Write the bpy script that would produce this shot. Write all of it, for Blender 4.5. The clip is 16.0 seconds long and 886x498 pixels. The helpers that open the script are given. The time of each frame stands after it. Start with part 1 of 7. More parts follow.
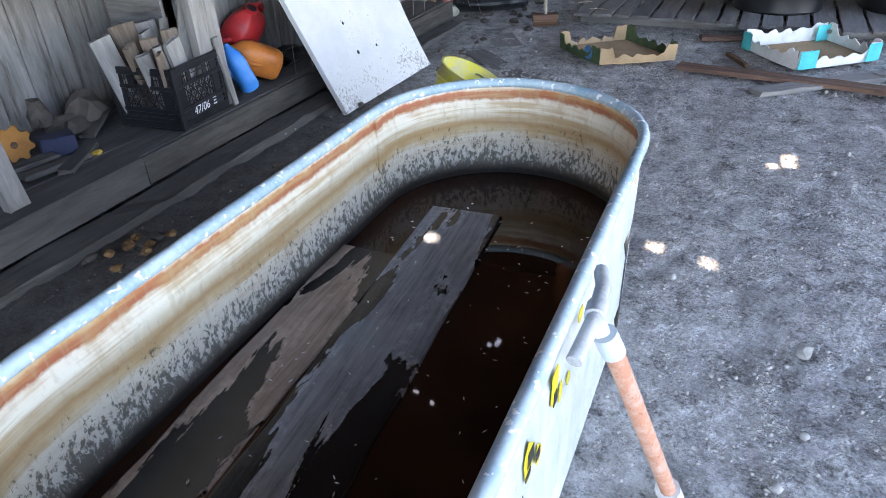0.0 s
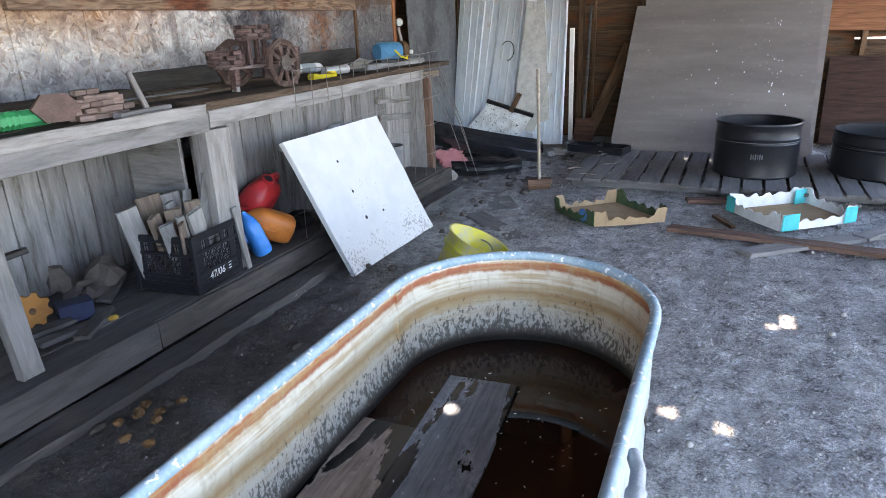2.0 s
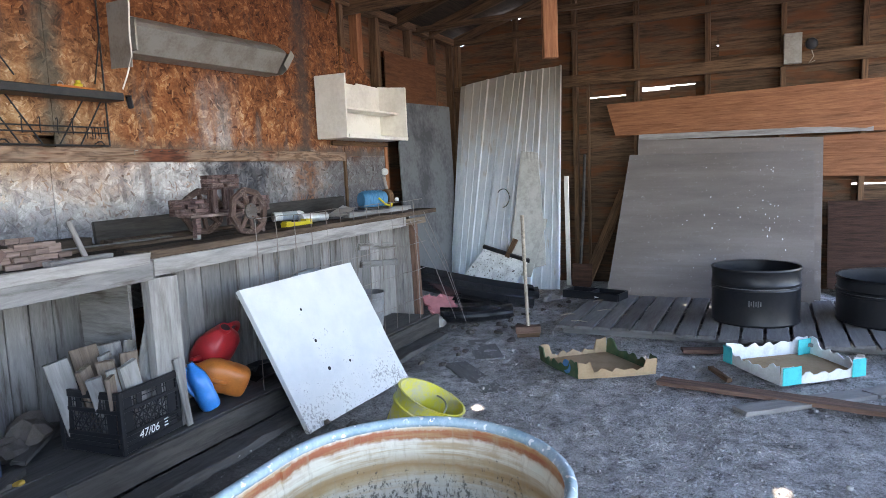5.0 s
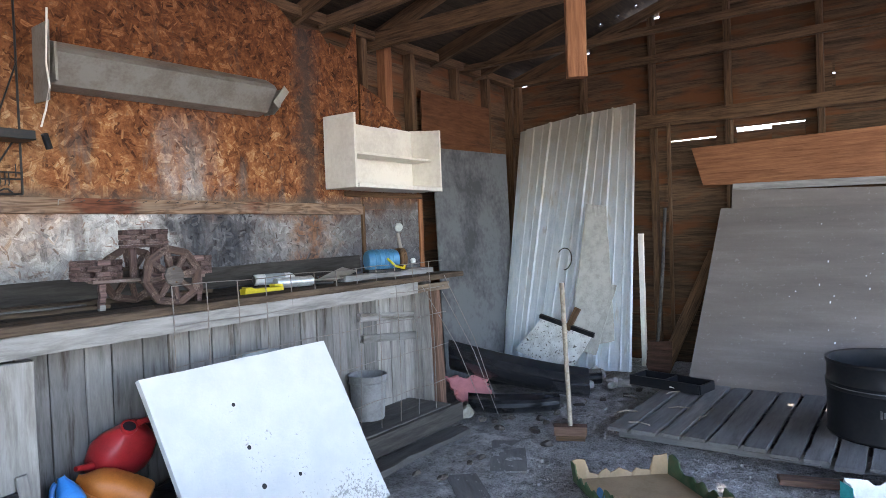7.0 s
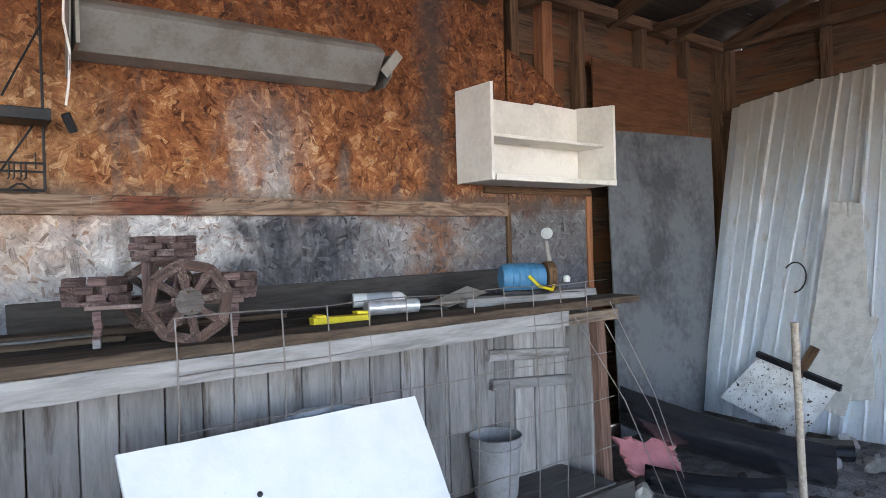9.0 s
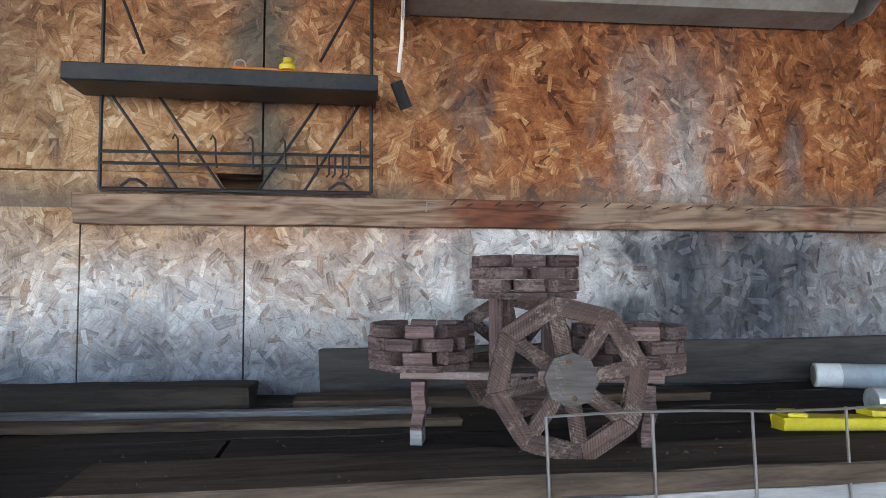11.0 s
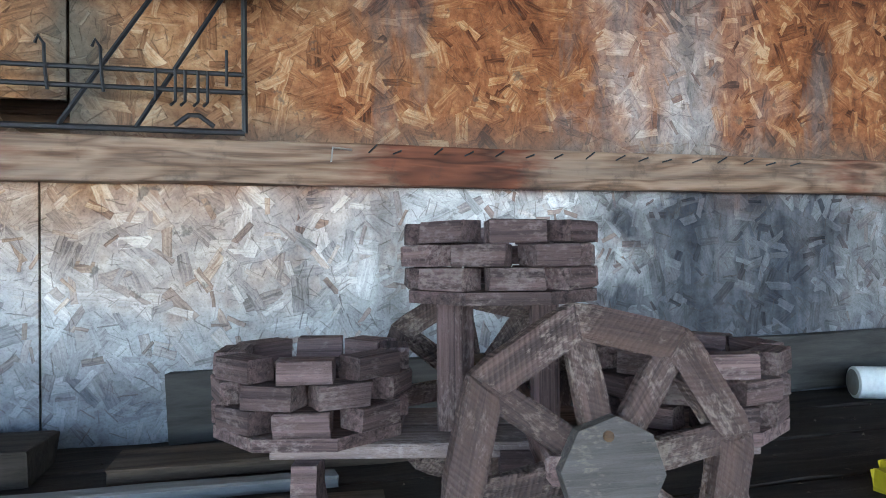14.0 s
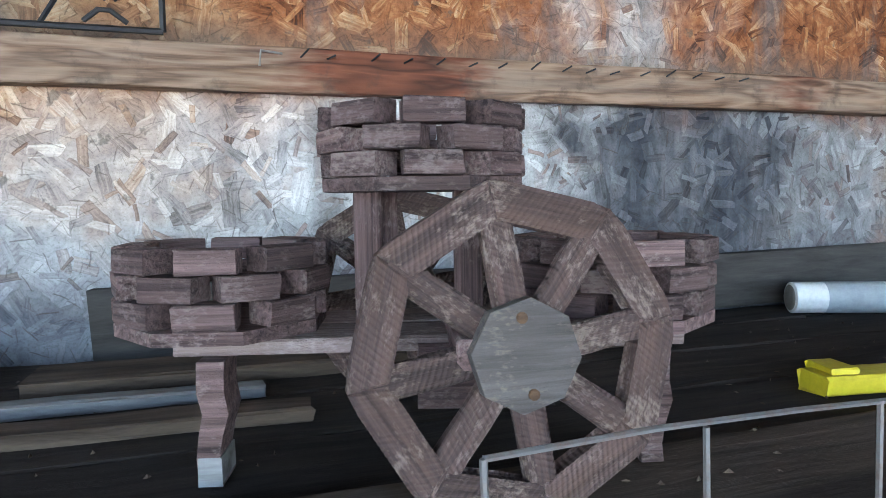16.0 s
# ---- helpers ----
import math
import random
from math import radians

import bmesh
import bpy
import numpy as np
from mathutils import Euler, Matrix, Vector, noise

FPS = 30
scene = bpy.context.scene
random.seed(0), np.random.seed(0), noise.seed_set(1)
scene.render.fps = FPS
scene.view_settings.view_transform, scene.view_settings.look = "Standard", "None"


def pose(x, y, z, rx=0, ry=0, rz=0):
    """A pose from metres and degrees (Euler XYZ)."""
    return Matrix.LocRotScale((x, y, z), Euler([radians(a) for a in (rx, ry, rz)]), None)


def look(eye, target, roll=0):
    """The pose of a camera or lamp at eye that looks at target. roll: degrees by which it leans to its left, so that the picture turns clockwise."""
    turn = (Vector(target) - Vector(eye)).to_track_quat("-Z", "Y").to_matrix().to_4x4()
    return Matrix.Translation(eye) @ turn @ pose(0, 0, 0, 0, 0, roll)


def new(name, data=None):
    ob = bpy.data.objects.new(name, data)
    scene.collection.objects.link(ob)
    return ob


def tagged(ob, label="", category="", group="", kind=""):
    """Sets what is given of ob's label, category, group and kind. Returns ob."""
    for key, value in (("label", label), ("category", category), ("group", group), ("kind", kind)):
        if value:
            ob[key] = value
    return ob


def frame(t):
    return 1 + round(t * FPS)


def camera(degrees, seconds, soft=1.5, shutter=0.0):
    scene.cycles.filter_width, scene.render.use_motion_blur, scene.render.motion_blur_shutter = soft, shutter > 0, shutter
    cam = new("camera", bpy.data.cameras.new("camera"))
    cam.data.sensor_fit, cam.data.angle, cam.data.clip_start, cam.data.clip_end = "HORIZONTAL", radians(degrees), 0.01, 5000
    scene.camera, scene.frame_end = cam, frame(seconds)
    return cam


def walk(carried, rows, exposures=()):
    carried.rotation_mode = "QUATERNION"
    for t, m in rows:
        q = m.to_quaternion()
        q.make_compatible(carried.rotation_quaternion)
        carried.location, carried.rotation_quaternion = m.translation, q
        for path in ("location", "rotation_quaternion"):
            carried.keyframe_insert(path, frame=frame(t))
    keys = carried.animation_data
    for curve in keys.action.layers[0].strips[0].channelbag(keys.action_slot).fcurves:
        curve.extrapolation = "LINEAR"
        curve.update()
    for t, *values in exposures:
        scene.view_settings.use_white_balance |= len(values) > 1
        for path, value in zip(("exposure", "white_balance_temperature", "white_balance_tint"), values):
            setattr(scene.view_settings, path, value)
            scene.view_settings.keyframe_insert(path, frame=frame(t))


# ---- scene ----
cam = camera(68.6, 16.0, soft=0.85)
EXPOSURES = [(0, 3.58, 7500, 21), (4, 3.48, 7200, 20), (7, 3.52, 7000, 19), (10, 3.46, 7000, 21), (12.5, 3.5, 5980, 9), (16, 3.9, 6150, 12)]
PATH = [
    (0, (0.451, 0.548, 1.235), (1.983, 1.271, 0.171), -2.4),
    (0.5, (0.443, 0.569, 1.264), (1.984, 1.276, 0.203), -2.3),
    (1, (0.432, 0.588, 1.287), (2.017, 1.312, 0.305), -2.2),
    (1.5, (0.416, 0.601, 1.315), (2.083, 1.35, 0.504), -2.1),
    (2, (0.401, 0.606, 1.327), (2.127, 1.37, 0.665), -2.1),
    (2.5, (0.399, 0.603, 1.33), (2.16, 1.378, 0.781), -2.1),
    (3, (0.394, 0.604, 1.336), (2.142, 1.455, 0.866), -2.2),
    (3.5, (0.347, 0.545, 1.337), (2.089, 1.451, 0.961), -2.1),
    (4, (0.332, 0.476, 1.332), (2.093, 1.381, 1.049), -2.2),
    (4.2, (0.374, 0.439, 1.323), (2.151, 1.313, 1.046), -2.1),
    (6.3, (1.468, 0.306, 1.299), (3.209, 1.289, 1.234), -2.0),
    (6.5, (1.584, 0.253, 1.319), (3.267, 1.331, 1.258), -2.1),
    (7, (1.863, 0.312, 1.28), (3.496, 1.466, 1.231), -2.1),
    (7.5, (2.176, 0.376, 1.269), (3.759, 1.598, 1.218), -1.9),
    (8, (2.516, 0.432, 1.271), (3.977, 1.797, 1.227), -2.1),
    (8.5, (2.743, 0.581, 1.281), (4.049, 2.095, 1.239), -1.6),
    (9, (2.89, 0.826, 1.297), (4.104, 2.416, 1.278), -1.6),
    (9.5, (3.091, 1.038, 1.269), (3.989, 2.825, 1.291), -1.5),
    (10, (3.152, 1.331, 1.282), (3.63, 3.272, 1.316), -0.8),
    (10.2, (3.132, 1.468, 1.292), (3.549, 3.423, 1.341), -0.6),
    (12.3, (3.114, 2.238, 1.306), (3.336, 4.222, 1.425), 0.1),
    (12.5, (3.135, 2.298, 1.317), (3.358, 4.282, 1.434), -0.0),
    (13, (3.164, 2.372, 1.331), (3.495, 4.341, 1.455), -0.2),
    (13.5, (3.177, 2.392, 1.328), (3.639, 4.335, 1.425), -0.5),
    (14, (3.214, 2.408, 1.31), (3.735, 4.339, 1.334), -0.7),
    (14.5, (3.237, 2.423, 1.292), (3.794, 4.344, 1.249), -0.8),
    (15, (3.253, 2.427, 1.276), (3.833, 4.34, 1.201), -0.8),
    (15.5, (3.262, 2.432, 1.263), (3.863, 4.336, 1.144), -0.9),
    (16, (3.265, 2.43, 1.258), (3.888, 4.324, 1.102), -0.8),
]
walk(cam, [(t, look(eye, target, roll)) for t, eye, target, roll in PATH], exposures=EXPOSURES)

# ---- world and sun ----
SUN_TO = Vector((0.35, 0.45, 0.82)).normalized()
sky_world = bpy.data.worlds.new("sky")
scene.world = sky_world
sky_world.use_nodes = True
wn = sky_world.node_tree
sky_tex = wn.nodes.new("ShaderNodeTexSky")
sky_tex.sky_type = "NISHITA"
sky_tex.sun_disc = False
sky_tex.sun_elevation = math.asin(SUN_TO.z)
sky_tex.sun_rotation = math.atan2(SUN_TO.x, SUN_TO.y)
wn.nodes["Background"].inputs["Strength"].default_value = 0.2
wn.links.new(sky_tex.outputs[0], wn.nodes["Background"].inputs["Color"])
sun = new("sun", bpy.data.lights.new("sun", "SUN"))
sun.data.energy = 3.6
sun.data.angle = radians(0.53)
sun.data.color = (1.0, 0.94, 0.85)
sun.matrix_basis = look(SUN_TO * 20, (0, 0, 0))


# ---- node helpers ----
def material(name, rough=0.8, metal=0.0):
    m = bpy.data.materials.new(name)
    m.use_nodes = True
    b = m.node_tree.nodes["Principled BSDF"]
    b.inputs["Roughness"].default_value = rough
    b.inputs["Metallic"].default_value = metal
    return m, m.node_tree, b


def put(nt, socket, value):
    if isinstance(value, bpy.types.NodeSocket):
        nt.links.new(value, socket)
    else:
        socket.default_value = value


def nd(nt, kind, ins=None, **props):
    n = nt.nodes.new("ShaderNode" + kind)
    for k, v in props.items():
        setattr(n, k, v)
    for k, v in (ins or {}).items():
        put(nt, n.inputs[k], v)
    return n


def math_(nt, op, a, b=0.0, clamp=False):
    n = nd(nt, "Math", {0: a, 1: b}, operation=op)
    n.use_clamp = clamp
    return n.outputs[0]


def mix(nt, f, a, b, blend="MIX"):
    n = nd(nt, "Mix", data_type="RGBA", blend_type=blend)
    put(nt, n.inputs[0], f)
    put(nt, n.inputs[6], a if isinstance(a, bpy.types.NodeSocket) else (*a, 1))
    put(nt, n.inputs[7], b if isinstance(b, bpy.types.NodeSocket) else (*b, 1))
    return n.outputs[2]


def ramp(nt, f, stops):
    n = nd(nt, "ValToRGB", {0: f})
    e = n.color_ramp.elements
    while len(e) < len(stops):
        e.new(0.5)
    for el, (p, c) in zip(e, stops):
        el.position = p
        el.color = (*c, 1) if not isinstance(c, (int, float)) else (c, c, c, 1)
    return n.outputs[0]


def step_(nt, f, a, b):
    return nd(nt, "MapRange", {0: f, 1: a, 2: b, 3: 0.0, 4: 1.0}).outputs[0]


def coords(nt, scale=(1, 1, 1), vary=True, rot=(0, 0, 0), base=None):
    c = base or nd(nt, "TexCoord").outputs["Object"]
    if vary:
        r = nd(nt, "ObjectInfo").outputs["Random"]
        off = nd(nt, "CombineXYZ", {0: math_(nt, "MULTIPLY", r, 37.0), 1: math_(nt, "MULTIPLY", r, 11.0), 2: math_(nt, "MULTIPLY", r, 23.0)}).outputs[0]
        c = nd(nt, "VectorMath", {0: c, 1: off}, operation="ADD").outputs[0]
    return nd(nt, "Mapping", {0: c, 2: rot, 3: scale}).outputs[0]


def noise_(nt, vec, scale, detail=4.0, rough=0.55, dist=0.0):
    return nd(nt, "TexNoise", {"Vector": vec, "Scale": scale, "Detail": detail, "Roughness": rough, "Distortion": dist}).outputs[0]


def bump(nt, b, h, strength=0.3, dist=0.01):
    n = nd(nt, "Bump", {"Height": h, "Strength": strength, "Distance": dist})
    nt.links.new(n.outputs[0], b.inputs["Normal"])


def wood(name, dark, light, rough=0.85, grain=22.0, stain=(0.02, 0.016, 0.012), stain_amt=0.45, vary=0.35, lift=None, speck=None, saw=0.0):
    """Worn sawn timber, grain along the local x axis."""
    m, nt, b = material(name, rough)
    c = coords(nt, (1, 1, 1))
    g = coords(nt, (1.3, grain, grain))
    big = noise_(nt, coords(nt, (0.9, 3, 3)), 2.5, 3)
    fine = noise_(nt, g, 4.0, 6, 0.7, 0.6)
    rings = noise_(nt, coords(nt, (0.6, grain * 0.35, grain * 0.35)), 3.0, 3, 0.5, 1.2)
    f = math_(nt, "ADD", math_(nt, "MULTIPLY", fine, 0.6), math_(nt, "MULTIPLY", rings, 0.4))
    col = ramp(nt, f, [(0.36, dark), (0.62, light)])
    if lift:
        col = mix(nt, step_(nt, big, 0.48, 0.62), col, lift)
    st = step_(nt, noise_(nt, coords(nt, (1.1, 9, 9)), 1.7, 6, 0.68), 0.53, 0.68)
    col = mix(nt, math_(nt, "MULTIPLY", st, stain_amt), col, stain)
    if speck:
        wear = math_(nt, "MULTIPLY", noise_(nt, coords(nt, (110, 240, 240)), 1.0, 4, 0.7), noise_(nt, c, 16.0, 4, 0.65))
        col = mix(nt, math_(nt, "MULTIPLY", step_(nt, wear, 0.26, 0.38), 0.65), col, speck)
        f = math_(nt, "ADD", f, math_(nt, "MULTIPLY", wear, 1.5))
    if saw:
        wave = nd(nt, "TexWave", {"Vector": nd(nt, "Mapping", {0: c, 2: (0, 0, 0.5), 3: (1, 1, 1)}).outputs[0], "Scale": 70.0, "Distortion": 1.6, "Detail": 2.0}).outputs[1]
        sm = math_(nt, "MULTIPLY", step_(nt, wave, 0.45, 0.95), step_(nt, noise_(nt, c, 22.0, 3), 0.42, 0.62))
        col = mix(nt, math_(nt, "MULTIPLY", sm, saw), col, speck)
        f = math_(nt, "ADD", f, math_(nt, "MULTIPLY", wave, 0.25))
    r = nd(nt, "ObjectInfo").outputs["Random"]
    val = math_(nt, "ADD", math_(nt, "MULTIPLY", r, vary), 1.0 - vary * 0.5)
    col = mix(nt, 1.0, col, nd(nt, "CombineColor", {0: val, 1: val, 2: val}).outputs[0], "MULTIPLY")
    put(nt, b.inputs["Base Color"], col)
    b.inputs["Specular IOR Level"].default_value = 0.25
    bump(nt, b, f, 0.75, 0.006)
    return m


def painted(name, colour, rough=0.5, dirt=(0.05, 0.045, 0.04), amt=0.35, scale=6.0, metal=0.0, chips=0.0, chip=(0.1, 0.09, 0.08), spec=0.4):
    """Painted, plastic or sheet surface with grime at two scales."""
    m, nt, b = material(name, rough, metal)
    c = coords(nt)
    big = noise_(nt, c, scale, 6, 0.62)
    small = noise_(nt, c, scale * 9, 4, 0.6)
    f = math_(nt, "MULTIPLY", step_(nt, math_(nt, "ADD", math_(nt, "MULTIPLY", big, 0.7), math_(nt, "MULTIPLY", small, 0.3)), 0.44, 0.62), amt)
    col = mix(nt, f, colour, dirt)
    if chips:
        ch = step_(nt, noise_(nt, c, scale * 5, 3, 0.5), 0.72 - chips, 0.75 - chips)
        col = mix(nt, ch, col, chip)
    put(nt, b.inputs["Base Color"], col)
    put(nt, b.inputs["Roughness"], math_(nt, "ADD", math_(nt, "MULTIPLY", small, 0.25), rough - 0.1))
    b.inputs["Specular IOR Level"].default_value = spec
    bump(nt, b, small, 0.12, 0.003)
    return m


# ---- materials ----
GREY_WOOD = wood("weathered_grey_wood", (0.14, 0.136, 0.132), (0.255, 0.246, 0.238), grain=10, stain=(0.05, 0.036, 0.026), stain_amt=0.8, vary=0.5)
DUST_WOOD = wood("dust_covered_board", (0.16, 0.15, 0.143), (0.25, 0.237, 0.226), grain=9, stain=(0.11, 0.1, 0.092), stain_amt=0.6)
PALE_WOOD = wood("pale_weathered_wood", (0.17, 0.16, 0.15), (0.31, 0.295, 0.28), grain=11, stain=(0.08, 0.06, 0.045), stain_amt=0.5)
APRON_WOOD = wood("grey_apron_wood", (0.17, 0.163, 0.158), (0.33, 0.315, 0.3), grain=9, stain=(0.07, 0.055, 0.042), stain_amt=0.4)
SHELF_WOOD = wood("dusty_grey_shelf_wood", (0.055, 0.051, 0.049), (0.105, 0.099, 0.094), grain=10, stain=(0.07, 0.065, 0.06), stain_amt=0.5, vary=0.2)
BENCH_TOP_WOOD = wood("dark_bench_top_wood", (0.012, 0.009, 0.007), (0.045, 0.034, 0.027), rough=0.95, grain=12, stain_amt=0.5)
FRONT_WOOD = wood("worn_brown_bench_edge", (0.03, 0.02, 0.014), (0.12, 0.085, 0.06), rough=0.95, grain=12, stain_amt=0.5)
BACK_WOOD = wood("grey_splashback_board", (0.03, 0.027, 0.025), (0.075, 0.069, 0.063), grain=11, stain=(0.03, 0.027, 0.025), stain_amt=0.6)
BROWN_WOOD = wood("old_brown_rafter_wood", (0.035, 0.02, 0.011), (0.16, 0.09, 0.048), stain_amt=0.35)
SHEATH_WOOD = wood("dark_brown_sheathing_wood", (0.03, 0.018, 0.011), (0.135, 0.08, 0.046), stain_amt=0.35, lift=(0.13, 0.05, 0.02))
ROOF_WOOD = wood("blackened_roof_boards", (0.012, 0.009, 0.006), (0.055, 0.037, 0.025))
DOOR_WOOD = wood("dark_red_brown_door_wood", (0.02, 0.011, 0.008), (0.075, 0.036, 0.024), grain=14)
ORANGE_WOOD = wood("orange_fir_wood", (0.15, 0.055, 0.024), (0.31, 0.135, 0.065), stain_amt=0.25)
RED_PLY = wood("red_brown_plywood", (0.07, 0.026, 0.011), (0.15, 0.06, 0.027), grain=12, stain_amt=0.3)
LEDGE_WOOD = wood("brown_edge_wood", (0.1, 0.07, 0.05), (0.25, 0.19, 0.14), grain=12, stain=(0.06, 0.035, 0.02), stain_amt=0.6)
CART_WOOD = wood("purple_brown_stained_wood", (0.034, 0.021, 0.02), (0.2, 0.128, 0.117), grain=55, stain_amt=0.5, vary=0.7, speck=(0.28, 0.215, 0.19))
WHEEL_WOOD = wood("saw_marked_wheel_wood", (0.036, 0.024, 0.021), (0.125, 0.079, 0.068), grain=40, stain=(0.13, 0.07, 0.04), stain_amt=0.35, vary=0.3, speck=(0.3, 0.23, 0.185), saw=0.07)
BED_WOOD = wood("worn_pale_cart_bed", (0.09, 0.06, 0.052), (0.3, 0.225, 0.2), grain=45, stain_amt=0.4, speck=(0.4, 0.33, 0.3))
STACK_WOOD = wood("faded_pink_block_wood", (0.12, 0.085, 0.072), (0.27, 0.2, 0.175), grain=30, vary=0.4)
HUB_WOOD = wood("grey_hub_wood", (0.06, 0.05, 0.045), (0.14, 0.122, 0.11), grain=26, stain=(0.16, 0.085, 0.035), stain_amt=0.5, vary=0.1, speck=(0.25, 0.2, 0.15))
PALLET_WOOD = wood("dusty_pallet_wood", (0.11, 0.104, 0.1), (0.19, 0.182, 0.176), grain=10, stain=(0.2, 0.19, 0.18), stain_amt=0.35, vary=0.3)
OFFCUT_WOOD = wood("brown_grey_offcut_wood", (0.1, 0.075, 0.058), (0.23, 0.18, 0.145), grain=14, stain_amt=0.5)
RUST_WOOD = wood("red_brown_board", (0.06, 0.035, 0.025), (0.19, 0.11, 0.08))
HANDLE_WOOD = wood("broom_handle_wood", (0.2, 0.16, 0.12), (0.42, 0.36, 0.29))


def ledge_material():
    """Pale fir board with wandering brown growth rings, one long red stain, knots."""
    m, nt, b = material("stained_ledge_wood", 0.75)
    pos = nd(nt, "TexCoord").outputs["Object"]
    X = nd(nt, "SeparateXYZ", {0: pos}).outputs[0]
    n = noise_(nt, nd(nt, "Mapping", {0: pos, 3: (1.4, 9, 9)}).outputs[0], 1.6, 3, 0.5, 0.4)
    ringsf = math_(nt, "MULTIPLY", math_(nt, "PINGPONG", math_(nt, "MULTIPLY", n, 7.0), 0.5), 2.0)
    fine = noise_(nt, nd(nt, "Mapping", {0: pos, 3: (5, 160, 160)}).outputs[0], 1.0, 5, 0.7)
    f = math_(nt, "ADD", math_(nt, "MULTIPLY", ringsf, 0.3), math_(nt, "MULTIPLY", fine, 0.62))
    col = ramp(nt, f, [(0.3, (0.3, 0.2, 0.137)), (0.48, (0.21, 0.127, 0.079)), (0.64, (0.1, 0.053, 0.03))])
    grey = step_(nt, noise_(nt, nd(nt, "Mapping", {0: pos, 3: (1.5, 14, 14)}).outputs[0], 2.0, 5, 0.65), 0.42, 0.62)
    col = mix(nt, math_(nt, "MULTIPLY", grey, 0.45), col, (0.15, 0.122, 0.1))
    wob = noise_(nt, nd(nt, "Mapping", {0: pos, 3: (6, 30, 30)}).outputs[0], 1.0, 4, 0.6)
    for c0, w in ((-0.42, 0.34), (0.52, 0.2), (-1.15, 0.12)):
        d = math_(nt, "ADD", math_(nt, "ABSOLUTE", math_(nt, "SUBTRACT", X, c0)), math_(nt, "MULTIPLY", wob, 0.5))
        col = mix(nt, math_(nt, "MULTIPLY", step_(nt, d, w + 0.14, w), 0.92), col, mix(nt, ringsf, (0.16, 0.045, 0.02), (0.05, 0.015, 0.008)))
    dirt = step_(nt, noise_(nt, pos, 9.0, 6, 0.7), 0.55, 0.68)
    col = mix(nt, math_(nt, "MULTIPLY", dirt, 0.65), col, (0.045, 0.035, 0.028))
    put(nt, b.inputs["Base Color"], col)
    b.inputs["Specular IOR Level"].default_value = 0.25
    bump(nt, b, f, 0.6, 0.003)
    return m


LEDGE_BOARD = ledge_material()


